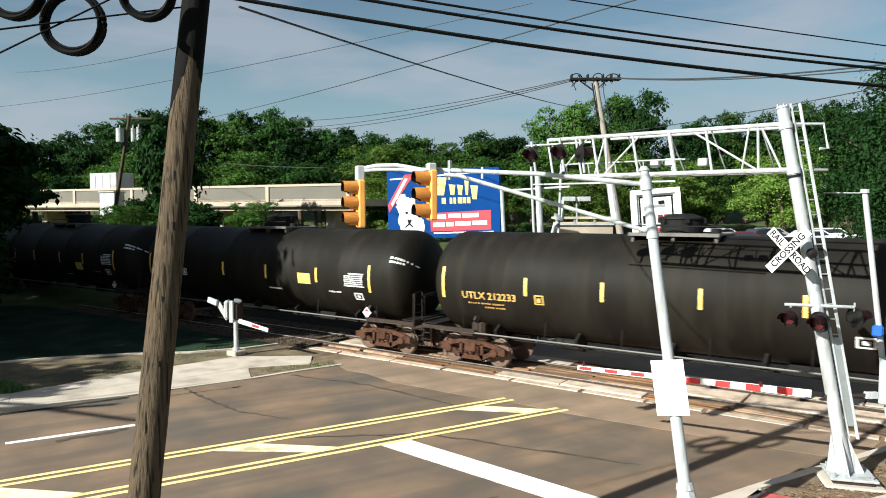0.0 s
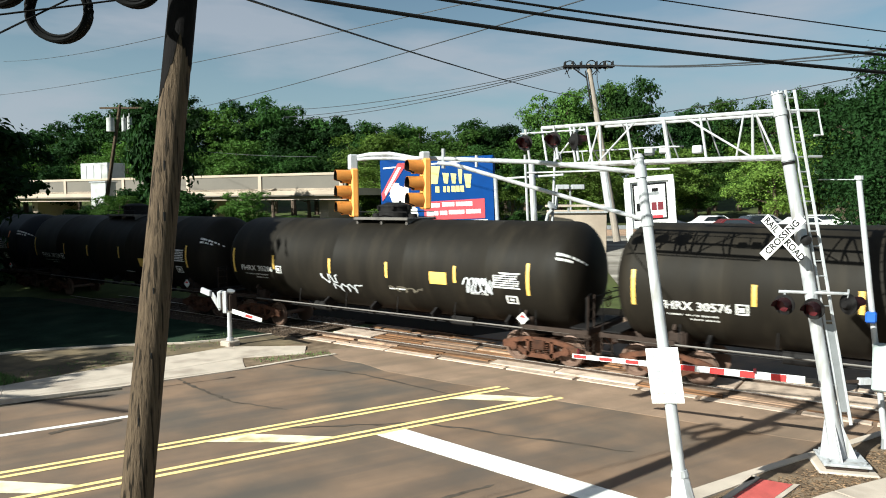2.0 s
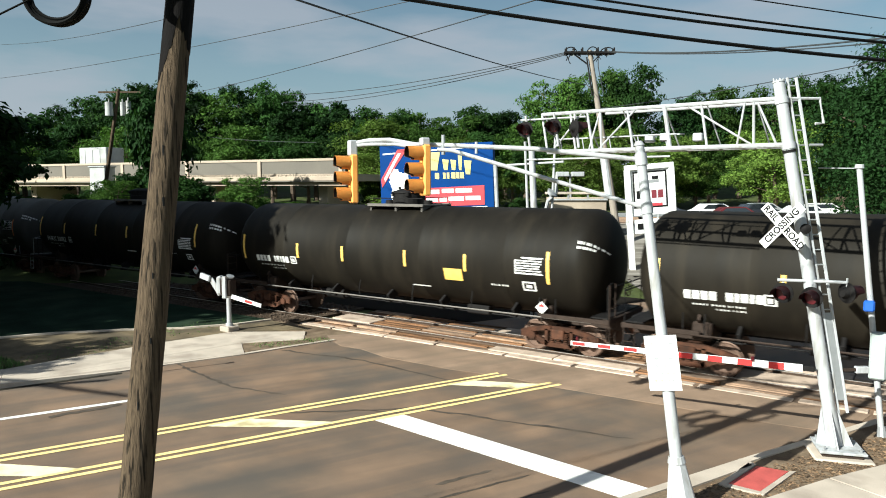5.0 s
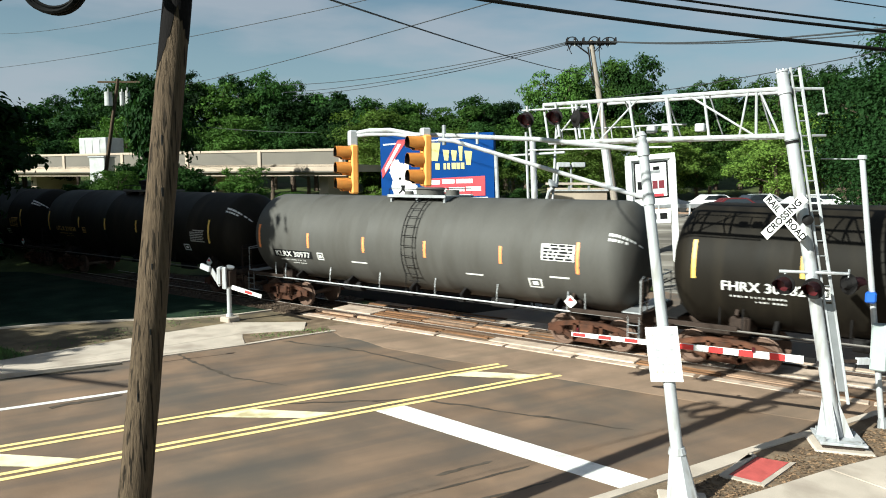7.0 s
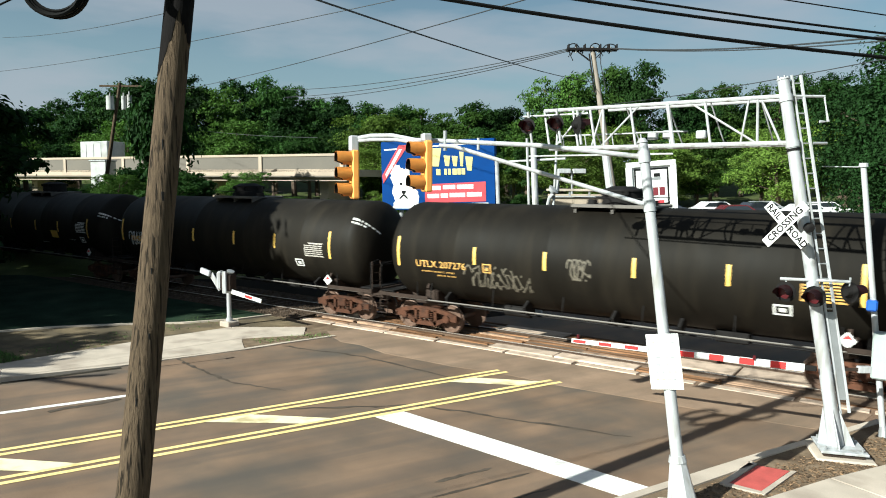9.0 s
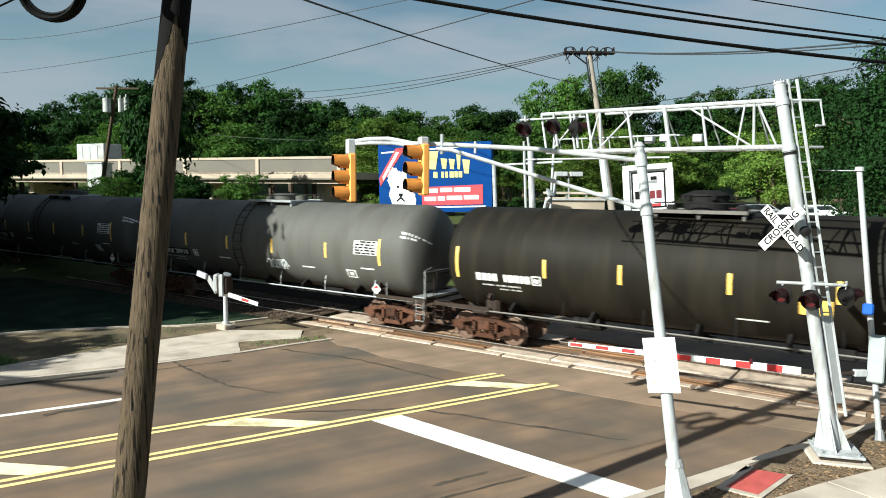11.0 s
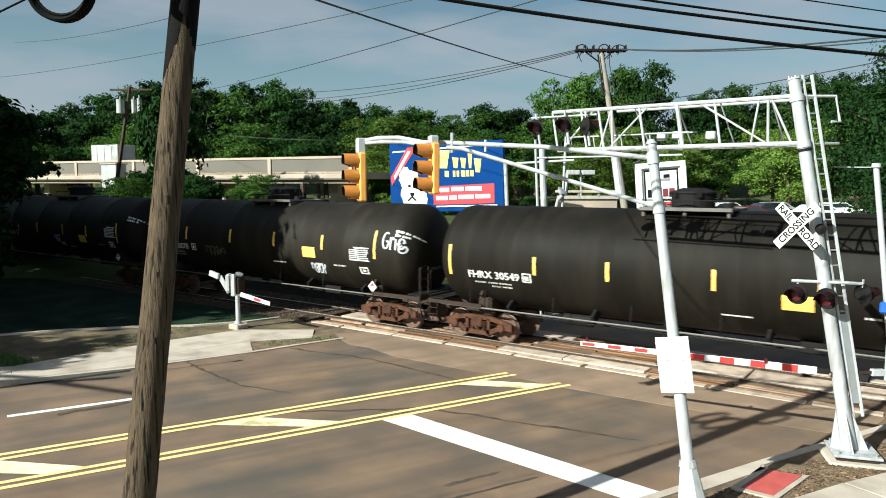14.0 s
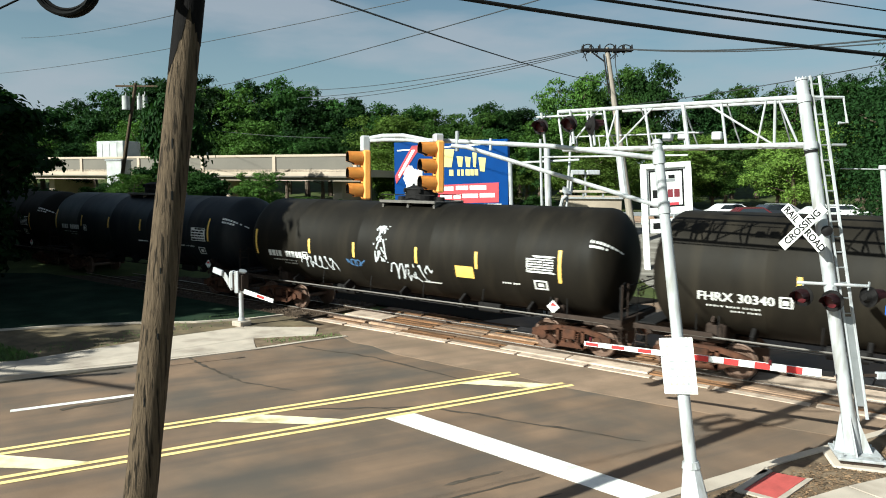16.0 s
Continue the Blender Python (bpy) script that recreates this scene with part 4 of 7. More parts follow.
def crossing_mast():
    t = thing("crossing_mast", Matrix(), "white steel crossing signal mast with a lattice cantilever over the road", "crossing signal")
    ax = (MAST1 - MAST0).normalized()
    bm = B()
    rod(bm, mast_at(0.9), MAST1, 0.118, 0.106, 24)
    rod(bm, MAST1, MAST1 + ax * 0.03, 0.12, 0.112, 24)
    part("mast", bm, GALV, t, smooth=True)
    bm = B()
    rod(bm, mast_at(0.24), mast_at(0.95), 0.14, 0.122, 24)
    for k in range(4):
        a = k * math.pi / 2 + 0.3
        d = Vector((math.cos(a), math.sin(a), 0))
        s = Vector((-d.y, d.x, 0)) * 0.012
        v = [mast_at(0.24) + d * 0.14, mast_at(0.24) + d * 0.32, mast_at(0.95) + d * 0.13]
        f0, f1 = [bm.verts.new(p + s) for p in v], [bm.verts.new(p - s) for p in v]
        bm.faces.new(f0)
        bm.faces.new(f1[::-1])
        for i in range(3):
            bm.faces.new((f0[i], f1[i], f1[(i + 1) % 3], f0[(i + 1) % 3]))
    part("mast_foot", bm, GALV, t, smooth=False)
    part("base_plate", box(B(), (0.80, 0.80, 0.05), (-1.15, 14.8, 0.225), Euler((0, 0, 0.35)).to_matrix(), 0.01), GALV, t)
    # dark block paints the shaded gap between base plate and footing
    part("grout_bed", box(B(), (0.70, 0.70, 0.08), (-1.15, 14.8, 0.165), Euler((0, 0, 0.35)).to_matrix(), 0.01), DARK_IRON, t, "dark block standing in for the shaded gap under the base plate")
    part("footing", box(B(), (1.02, 1.02, 0.3), (-1.15, 14.8, -0.02), Euler((0, 0, 0.35)).to_matrix(), 0.03), CONCRETE, t)
    for k in range(4):
        d = Euler((0, 0, 0.35)).to_matrix() @ Vector(((-1, 1, 1, -1)[k] * 0.31, (-1, -1, 1, 1)[k] * 0.31, 0))
        part("anchor_bolt", rod(B(), Vector((-1.15, 14.8, 0.15)) + d, Vector((-1.15, 14.8, 0.32)) + d, 0.022, seg=6), GREY_METAL, t)
    # lattice arm
    tr, bl = Vector((-2.30, 14.80, 6.84)), Vector((-2.17, 14.80, 5.95))
    tl, bl2 = Vector((-7.63, 15.10, 6.86)), Vector((-7.45, 15.05, 5.97))
    back = Vector((0.04, 0.62, 0))
    for n, a, b, r in (("top_chord", tr, tl, 0.045), ("bottom_chord", bl, bl2, 0.05), ("bottom_chord", bl + back, bl2 + back, 0.04)):
        part(n, rod(B(), a, b, r, seg=8), GALV, t, smooth=True)
    part("top_chord", rod(B(), tr + back, tl.lerp(tr, .25) + back, 0.035, seg=8), GALV, t, smooth=True)
    for f in (0.02, 0.11, 0.3, 0.445, 0.60, 0.72, 0.78, 0.86, 1.0):
        part("upright", rod(B(), tr.lerp(tl, f), bl.lerp(bl2, f + (0.02 if f in (.11, .72) else 0)), 0.028 if f not in (0.445,) else 0.045, seg=8), GALV, t, smooth=True)
    for f0, f1 in ((0.36, 0.13), (0.56, 0.76), (0.10, 0.05), (0.72, 0.80), (0.8, 0.98), (0.14, 0.19)):
        part("brace", rod(B(), tr.lerp(tl, f0), bl.lerp(bl2, f1), 0.022, seg=8), GALV, t, smooth=True)
    for f in (0.1, 0.28, 0.445, 0.62, 0.8, 0.99):
        part("cross_member", rod(B(), bl.lerp(bl2, f), bl.lerp(bl2, f) + back, 0.02, seg=6), GALV, t)
        part("cross_member", rod(B(), tr.lerp(tl, f), bl.lerp(bl2, f) + back, 0.016, seg=6), GALV, t)
    part("hand_rail", rod(B(), tr.lerp(tl, .42).lerp(bl.lerp(bl2, .42), .62) + back, tl.lerp(bl2, .62) + back, 0.018, seg=6), GALV, t)
    part("walkway_edge", rod(B(), bl.lerp(bl2, .45) + Vector((0, .1, -.16)), bl2 + Vector((-.6, .1, -.16)), 0.022, seg=6), GALV, t)
    for f in (0.5, 0.62, 0.75, 0.88, 0.99):
        part("rail_post", rod(B(), bl.lerp(bl2, f) + back, tr.lerp(tl, f).lerp(bl.lerp(bl2, f), .62) + back, 0.014, seg=6), GALV, t)
    # lamps over the lane
    face = Vector((0.08, -0.99, -0.05))
    for p in ((-7.94, 14.85, 6.51), (-7.25, 14.95, 6.55), (-6.72, 14.92, 6.50)):
        f = face if p[0] < -7 else Vector((0.6, 0.75, 0.0))
        flasher(t, p, f, 0.135 if p[0] < -7 else 0.15)
        part("lamp_post", rod(B(), Vector(p) + Vector((0, 0, .32)), Vector(p) + Vector((0.1, 0.05, -.45)), 0.03, seg=8), GALV, t, smooth=True)
    part("lamp_arm", rod(B(), (-8.15, 15.0, 6.75), (-6.5, 15.05, 6.75), 0.022, seg=8), GALV, t)
    for p in ((-5.05, 15.2, 6.2), (-4.72, 15.2, 6.22), (-4.05, 15.3, 6.2)):
        part("junction_box", box(B(), (0.2, 0.16, 0.17), p, None, 0.02), GALV if p[0] > -4.8 else GREY_METAL, t)
    part("lamp_arm", rod(B(), bl.lerp(bl2, .6) + Vector((0, 0, .3)), bl.lerp(bl2, .42) + Vector((0, 0, .3)), 0.018, seg=6), GALV, t)
    # straps that clamp the arm to the mast, and the stub behind it
    part("clamp_gap", rod(B(), mast_at(5.80), mast_at(5.85), 0.122, seg=24), BLACK_METAL, t, "dark band below the lower clamp", smooth=True)
    part("chord_stub", rod(B(), mast_at(5.95) + RT.to_3d() * 0.40, mast_at(5.95) + RT.to_3d() * 0.66, 0.026, seg=8), GREY_METAL, t)
    for k in range(4):
        a = k * math.pi / 2 + 0.5
        part("top_bolt", rod(B(), mast_at(7.15) + Vector((math.cos(a), math.sin(a), 0)) * 0.085, mast_at(7.22) + Vector((math.cos(a), math.sin(a), 0)) * 0.085, 0.018, seg=6), GREY_METAL, t)
    for z in (5.93, 6.80):
        part("clamp", rod(B(), mast_at(z - 0.06), mast_at(z + 0.06), 0.126, seg=24), GALV, t, smooth=True)
    pts = [mast_at(6.84), mast_at(6.84) + RT.to_3d() * 0.74, mast_at(6.36) + RT.to_3d() * 0.74, mast_at(6.36) + RT.to_3d() * 0.58]
    part("stub_frame", pipe(B(), pts, 0.03, 8), GALV, t)
    # ladder up the back of the mast
    off0, off1 = RT.to_3d() * 0.172, RT.to_3d() * 0.345
    ladder = part("ladder", pipe(B(), [mast_at(0.80) + off0, mast_at(7.24) + off0], 0.028, 6), GALV, t)
    part("ladder_rail", pipe(B(), [mast_at(0.85) + off1, mast_at(7.24) + off1], 0.032, 6), GALV, ladder)
    for k in range(22):
        z = 1.1 + k * 0.285
        part("rung", rod(B(), mast_at(z) + off0, mast_at(z) + off1, 0.014, seg=6), GREY_METAL, ladder)
    for z in (1.6, 3.4, 5.2, 7.0):
        part("ladder_bracket", rod(B(), mast_at(z), mast_at(z) + off0, 0.022, seg=6), GALV, ladder)
    lo, hi = (mast_at(1.1) + (off0 + off1) / 2, mast_at(2.75) + (off0 + off1) / 2)
    part("climb_guard", box(B(), (0.17, 0.03, (hi - lo).length), (lo + hi) / 2, Matrix((RT.to_3d(), (hi - lo).normalized().cross(RT.to_3d()), (hi - lo).normalized())).transposed(), 0.004), GREY_METAL, ladder, "flat grey guard plate closing the ladder")
    # crossbuck: two crossed boards
    c = mast_at(4.43) + Vector((-0.26, -0.34, -0.02))
    n = Vector((-0.30, -0.95, 0.03)).normalized()
    right = n.cross(Vector((0, 0, 1))).normalized() * -1
    up = n.cross(right).normalized()
    if up.z < 0:
        up = -up
    base = Matrix((right, up, n)).transposed().to_4x4()
    for ang, words, zoff in ((-45, ("RAIL", "ROAD"), 0.0), (47, ("CROSSING",), 0.026)):
        m = Matrix.Translation(c) @ base @ Matrix.Rotation(radians(ang), 4, "Z") @ Matrix.Translation((0, 0, zoff))
        bm = B()
        box(bm, (1.06, 0.19, 0.016), bevel=0.004)
        board = part("crossbuck_board", bm, WHITE_SHEET, t, "white board lettered in black", m=m)
        if len(words) == 2:
            for w, x in zip(words, (-0.325, 0.325)):
                text_mesh("lettering", w, 0.18, BLACK_INK, board, Matrix.Translation((x, 0, 0.010)) @ Matrix.Diagonal((0.92, 1, 1, 1)), bold=0.005)
        else:
            text_mesh("lettering", words[0], 0.18, BLACK_INK, board, Matrix.Translation((0, 0, 0.010)) @ Matrix.Diagonal((0.98, 1, 1, 1)), bold=0.005)
    # lower flasher pair on its cross arm
    a = mast_at(3.36)
    part("flasher_arm", rod(B(), a + Vector((-0.52, -0.22, 0)), a + Vector((0.62, 0.1, 0)), 0.03, seg=8), GALV, t)
    for p, f in ((a + Vector((-0.42, -0.18, -0.25)), (-0.22, -0.97, -.05)), (a + Vector((0.10, -0.34, -0.27)), (-0.22, -0.97, -.05)), (a + Vector((0.62, 0.12, -0.2)), (0.6, 0.75, 0))):
        flasher(t, p, f, 0.142)
        part("hanger", rod(B(), p, p + Vector((0, 0.0, 0.28)), 0.02, seg=6), GALV, t)
    part("bell", lathe(B(), [(-0.06, 0), (-0.05, 0.06), (-0.02, 0.09), (0.03, 0.10), (0.05, 0.04), (0.07, 0.0)], mast_at(4.42) + Vector((0.10, -0.13, -0.06)), Vector((0.25, -0.95, -0.1)).to_track_quat("X", "Z").to_matrix(), 20), BLACK_METAL, t, "dark round warning bell", smooth=True)
    return t


def gate_arm(t, a, b, bands, r0, r1):
    """A white arm with red bands set on it; bands are (from, to) along the arm."""
    a, b = Vector(a), Vector(b)
    q = (b - a).normalized().to_track_quat("X", "Z").to_matrix()
    edges = [0.0] + [v for band in bands for v in band] + [1.0]
    for k, (f0, f1) in enumerate(zip(edges, edges[1:])):
        h = r0 + (r1 - r0) * (f0 + f1) / 2
        c, long = a.lerp(b, (f0 + f1) / 2), (f1 - f0) * (b - a).length
        section = part("arm_section", box(B(), (long - 0.002, 0.035, h), c, q, 0.004), WHITE_SHEET, t, "white reflective section")
        if k % 2:
            part("red_band", box(B(), (long - 0.004, 0.047, h * (0.94 if f0 < 0.55 else 0.7)), c, q, 0.003), RED_STRIPE, section, "red reflective band")


def crossing_gate():
    t = thing("crossing_gate", Matrix(), "lowered red and white striped crossing gate arm", "crossing gate")
    gate_arm(t, (-1.78, 14.56, 1.70), (-6.26, 13.9, 1.74), [(k * 0.123 + 0.070, k * 0.123 + 0.130) for k in range(8)], 0.145, 0.095)
    part("arm_socket", box(B(), (0.2, 0.06, 0.10), (-1.68, 14.60, 1.70), Euler((0, 0, 0.14)).to_matrix(), 0.01), BLACK_METAL, t, "dark steel socket of the arm")
    for f in (0.22, 0.6, 0.97):
        p = Vector((-1.62, 14.55, 1.74)).lerp(Vector((-6.26, 13.9, 1.80)), f)
        part("gate_lamp", rod(B(), p, p + Vector((0.0, 0, 0.09)), 0.035, 0.03, 8), LENS_RED, t, "small red lamp on the arm", smooth=True)
    part("gate_motor", box(B(), (0.24, 0.24, 0.4), (-1.30, 15.08, 1.5), Euler((0, 0.1, 0.2)).to_matrix(), 0.03), GREY_METAL, t)
    part("counterweight_arm", box(B(), (0.5, 0.04, 0.06), (-1.05, 15.12, 1.66), Euler((0, -0.02, 0.6)).to_matrix(), 0.005), DARK_IRON, t)
    part("counterweight", box(B(), (0.24, 0.1, 0.13), (-0.86, 15.26, 1.66), Euler((0, 0, 0.6)).to_matrix(), 0.01), GALV, t)


def far_gate():
    t = thing("gate_mechanism", Matrix(), "white crossing gate mechanism with a short broken arm", "crossing gate")
    b = Vector((-20.3, 15.75, 0))
    part("footing", box(B(), (0.5, 0.5, 0.2), b + Vector((0, 0, 0.1)), None, 0.03), CONCRETE, t)
    part("post", rod(B(), b + Vector((0, 0, .18)), b + Vector((0.0, 0, 1.4)), 0.085, 0.08, 14), GALV, t, smooth=True)
    part("post_collar", rod(B(), b + Vector((0, 0, .18)), b + Vector((0.0, 0, .3)), 0.13, 0.12, 14), GALV, t, smooth=True)
    part("motor_box", box(B(), (0.40, 0.5, 0.60), b + Vector((0.10, -0.08, 1.62)), Euler((0, 0, 0.5)).to_matrix(), 0.05), DARK_IRON, t)
    part("motor_cover", box(B(), (0.20, 0.34, 0.66), b + Vector((-0.14, -0.22, 1.68)), Euler((0, 0, 0.5)).to_matrix(), 0.06), GALV, t)
    part("front_post", box(B(), (0.15, 0.12, 0.78), b + Vector((0.21, -0.33, 1.64)), Euler((0, 0, 0.5)).to_matrix(), 0.02), GALV, t)
    part("bell", lathe(B(), [(-0.05, 0), (-0.05, .1), (.03, .14), (.05, 0)], b + Vector((0.25, -0.1, 2.0)), Euler((0, -1.2, 0)).to_matrix(), 16), GREY_METAL, t, smooth=True)
    q = Euler((0, 0.9, 0.15)).to_matrix()
    part("counterweight_arm", box(B(), (0.7, 0.06, 0.2), b + Vector((-0.32, -0.3, 1.62)), q, 0.02), GALV, t)
    part("counterweight", box(B(), (0.45, 0.12, 0.2), b + Vector((-0.72, -0.42, 1.95)), Euler((0, 0.25, 0.15)).to_matrix(), 0.02), GALV, t)
    gate_arm(t, b + Vector((0.1, -0.2, 1.36)), b + Vector((1.55, 0.15, 1.05)), [(0.55, 0.75)], 0.16, 0.13)


# ---- traffic signal ----
def signal_pole():
    t = thing("traffic_signal", Matrix(), "white traffic signal pole with two yellow three-lamp heads on its arm", "traffic signal")
    p0, p1 = Vector((-2.87, 10.7, 0)), Vector((-3.76, 10.82, 5.82))
    at = lambda z: p0.lerp(p1, z / 5.82)
    part("pole", rod(B(), at(0.3), p1, 0.10, 0.075, 20), GALV, t, smooth=True)
    part("cap", rod(B(), p1 - Vector((0, 0, .02)), p1 + Vector((-.01, 0, .05)), 0.09, 0.05, 16), GALV, t, smooth=True)
    bm = B()
    rod(bm, at(0.05), at(0.85), 0.27, 0.13, 8)
    rod(bm, at(0.85), at(0.95), 0.14, 0.12, 12)
    part("pole_base", bm, GALV, t)
    part("footing", box(B(), (0.75, 0.75, 0.2), p0 + Vector((0, 0, 0.02)), Euler((0, 0, .4)).to_matrix(), 0.02), CONCRETE, t)
    # arm: two tubes
    end = Vector((-8.72, 9.52, 5.93))
    mid = Vector((-6.98, 9.95, 5.86))
    upper = [at(5.58), at(5.58).lerp(mid, .5) + Vector((0, 0, .06)), mid + Vector((0, 0, .02)), Vector((-7.45, 9.82, 5.9)), Vector((-7.9, 9.7, 5.99)), Vector((-8.3, 9.6, 5.99)), end]
    part("arm", pipe(B(), upper, 0.04, 10), GALV, t, smooth=True)
    part("arm_tip", pipe(B(), [Vector((-7.35, 9.80, 5.84)), Vector((-7.8, 9.72, 5.91)), Vector((-8.25, 9.6, 5.92)), end + Vector((0, 0, -.03))], 0.03, 8), GALV, t, smooth=True)
    part("arm_brace", pipe(B(), [at(4.82), Vector((-6.75, 9.98, 5.78)), Vector((-7.0, 9.9, 5.80))], 0.036, 10), GALV, t, smooth=True)
    part("arm_tie", rod(B(), Vector((-6.35, 10.12, 5.72)), Vector((-6.35, 10.12, 5.92)), 0.025, seg=8), GALV, t)
    part("finial", rod(B(), mid + Vector((0.06, 0, -.15)), mid + Vector((0.06, 0, .19)), 0.035, seg=8), GREY_METAL, t)
    for z in (5.58, 4.82):
        part("collar", rod(B(), at(z - 0.09), at(z + 0.09), 0.095, seg=16), GALV, t, smooth=True)
    # warning plate
    up = (p1 - p0).normalized()
    n = Vector((0.06, -0.99, 0))
    n = (n - up * n.dot(up)).normalized()
    q = Matrix((n, up.cross(n), up)).transposed()
    c = at(2.42) + n * 0.12
    plate = part("warning_plate", box(B(), (0.012, 0.50, 0.86), c, q, 0.003), WHITE_SHEET, t, "white sign plate with faded unreadable lines")
    rng = random.Random(4)
    side = up.cross(n)
    for du, ds, h, w in ((0.40, 0, 0.012, 0.46), (-0.40, 0, 0.012, 0.46), (0, 0.225, 0.81, 0.012), (0, -0.225, 0.81, 0.012)):
        part("plate_border", box(B(), (0.004, w, h), c + n * 0.008 + up * du + side * ds, q), GREY_METAL, plate)
    for k in range(6):
        x = -0.17 + rng.uniform(0, 0.05)
        while x < 0.15:
            w = rng.uniform(0.03, 0.08)
            part("faded_mark", box(B(), (0.004, w, 0.035), c + n * 0.008 + up * (0.30 - k * 0.115) + side * (x + w / 2), q), GREY_METAL if rng.random() < 0.35 else CONCRETE, plate)
            x += w + rng.uniform(0.03, 0.07)
    # heads
    for at_top, drop in ((end + Vector((0.06, 0.0, 0.0)), 0.14), (Vector((-7.19, 9.74, 5.93)), 0.0)):
        head = part("signal_head", box(B(), (0.13, 0.28, 0.88), at_top + Vector((0.03, 0, -0.49 - drop)), U3, 0.025), SIGNAL_YELLOW, t, "yellow three-lamp housing")
        part("hanger", box(B(), (0.15, 0.18, 0.14 + drop), at_top + Vector((0.02, 0, -drop / 2)), U3, 0.02), GALV, head)
        for k in range(3):
            c = at_top + Vector((0.03, 0, -0.20 - drop - 0.285 * k))
            f = U3 @ Vector((-1, 0, 0))
            q2 = f.to_track_quat("X", "Z").to_matrix()
            for name, wide, material in (("visor", 0.130, SIGNAL_YELLOW), ("visor_lining", 0.122, BLACK_METAL)):
                bm = B()
                rings = []
                for x in (0.0, 0.27):
                    rings.append([bm.verts.new(c + q2 @ Vector((0.066 + x * (1.0 if 2 <= i <= 14 else 0.6), wide * math.cos(a), wide * math.sin(a)))) for i, a in enumerate([radians(-60 + j * 300 / 16) for j in range(17)])])
                for i in range(16):
                    bm.faces.new((rings[0][i], rings[0][i + 1], rings[1][i + 1], rings[1][i]))
                bmesh.ops.solidify(bm, geom=bm.faces[:], thickness=0.004)
                part(name, bm, material, head, "black lining of the visor" if material == BLACK_METAL else "", smooth=True)
            part("lens", lathe(B(), [(0.068, 0.128), (0.085, 0.085), (0.095, 0)], c, q2, 20), LENS_DARK, head, "unlit dark lens", smooth=True)


U3 = Matrix.Rotation(radians(57), 3, "Z")


def side_posts():
    t = thing("signal_post", Matrix(), "slim white signal post with a grey case and blue box", "signal post")
    a, b = Vector((-0.50, 16.34, 0)), Vector((-1.15, 16.40, 5.52))
    at = lambda z: a.lerp(b, z / 5.52)
    part("post", rod(B(), a, b, 0.06, 0.055, 14), GALV, t, smooth=True)
    part("cap", rod(B(), b, b + Vector((0, 0, .08)), 0.09, 0.08, 12), GALV, t)
    part("wire_bracket", rod(B(), b, b + Vector((-0.75, 0.1, 0.02)), 0.012, seg=6), GREY_METAL, t)
    part("blue_box", box(B(), (0.2, 0.2, 0.22), at(2.75) + Vector((-0.02, -0.1, 0)), None, 0.03), BLUE_BOX, t, "small blue enamel box")
    part("case", box(B(), (0.3, 0.25, 0.95), at(1.75) + Vector((0.06, -0.05, 0)), None, 0.03), CABINET, t, "grey-green metal case")
    part("post_base", rod(B(), a, a + Vector((-.02, 0, .3)), 0.12, 0.07, 10), GREY_METAL, t)


# ---- train ----
TANK_R, TANK_Z, CAR = 1.665, 2.75, 16.85
TANK_HALF, TANK_HEAD = 8.05, 0.80
TOP = TANK_Z + TANK_R
MESH = {}


def shared(key, make, material, smooth=False):
    k = (key, material.name)
    if k not in MESH:
        MESH[k] = mesh_from(make(), key, material, smooth)
    return MESH[k]


def tank_bm():
    bm = B()
    half, head = TANK_HALF, TANK_HEAD
    prof = [(-half + head * (1 - math.cos(math.pi / 2 * k / 8)), TANK_R * math.sin(math.pi / 2 * k / 8)) for k in range(9)]
    for c in (-4.9, -1.63, 1.63, 4.9):
        prof += [(c - 0.02, TANK_R), (c, TANK_R + 0.006), (c + 0.02, TANK_R)]
    prof += [(half - head * (1 - math.cos(math.pi / 2 * k / 8)), TANK_R * math.sin(math.pi / 2 * k / 8)) for k in range(8, -1, -1)]
    return lathe(bm, prof, (0, 0, TANK_Z), None, 56)


def wrap(x, a, lift=0.006):
    """A point on the tank's near side: along x, at angle a in degrees above its middle line."""
    past = max(abs(x) - (TANK_HALF - TANK_HEAD), 0) / TANK_HEAD
    r = TANK_R * math.sqrt(max(1 - past * past, 0.02)) + lift
    return Vector((x + math.copysign(lift if past > 0.3 else 0, x), -r * math.cos(radians(a)), TANK_Z + r * math.sin(radians(a))))


def patch(bm, x0, x1, a0, a1, lift=0.006, n=4):
    """A sheet on the tank's side: along x, and up from angle a0 to a1 in degrees."""
    m = max(1, math.ceil((abs(x1) - 7.2) / 0.06)) if max(abs(x0), abs(x1)) > 7.3 else 1
    grid = [[bm.verts.new(wrap(x0 + (x1 - x0) * i / m, a0 + (a1 - a0) * k / n, lift)) for i in range(m + 1)] for k in range(n + 1)]
    for lo, hi in zip(grid, grid[1:]):
        for i in range(m):
            bm.faces.new((lo[i], lo[i + 1], hi[i + 1], hi[i]))
    return bm


def glyph_row(bm, x0, a0, count, w, h, gap, rng, skip=()):
    """Plain bars standing in for a row of small print."""
    x = x0
    deg = math.degrees(1 / TANK_R)
    for k in range(count):
        if k in skip:
            x += w * 0.9
            continue
        wide = w * rng.choice((0.55, 0.85, 1.0, 1.0))
        patch(bm, x, x + wide, a0, a0 + h * deg, n=1)
        x += w + gap
    return bm


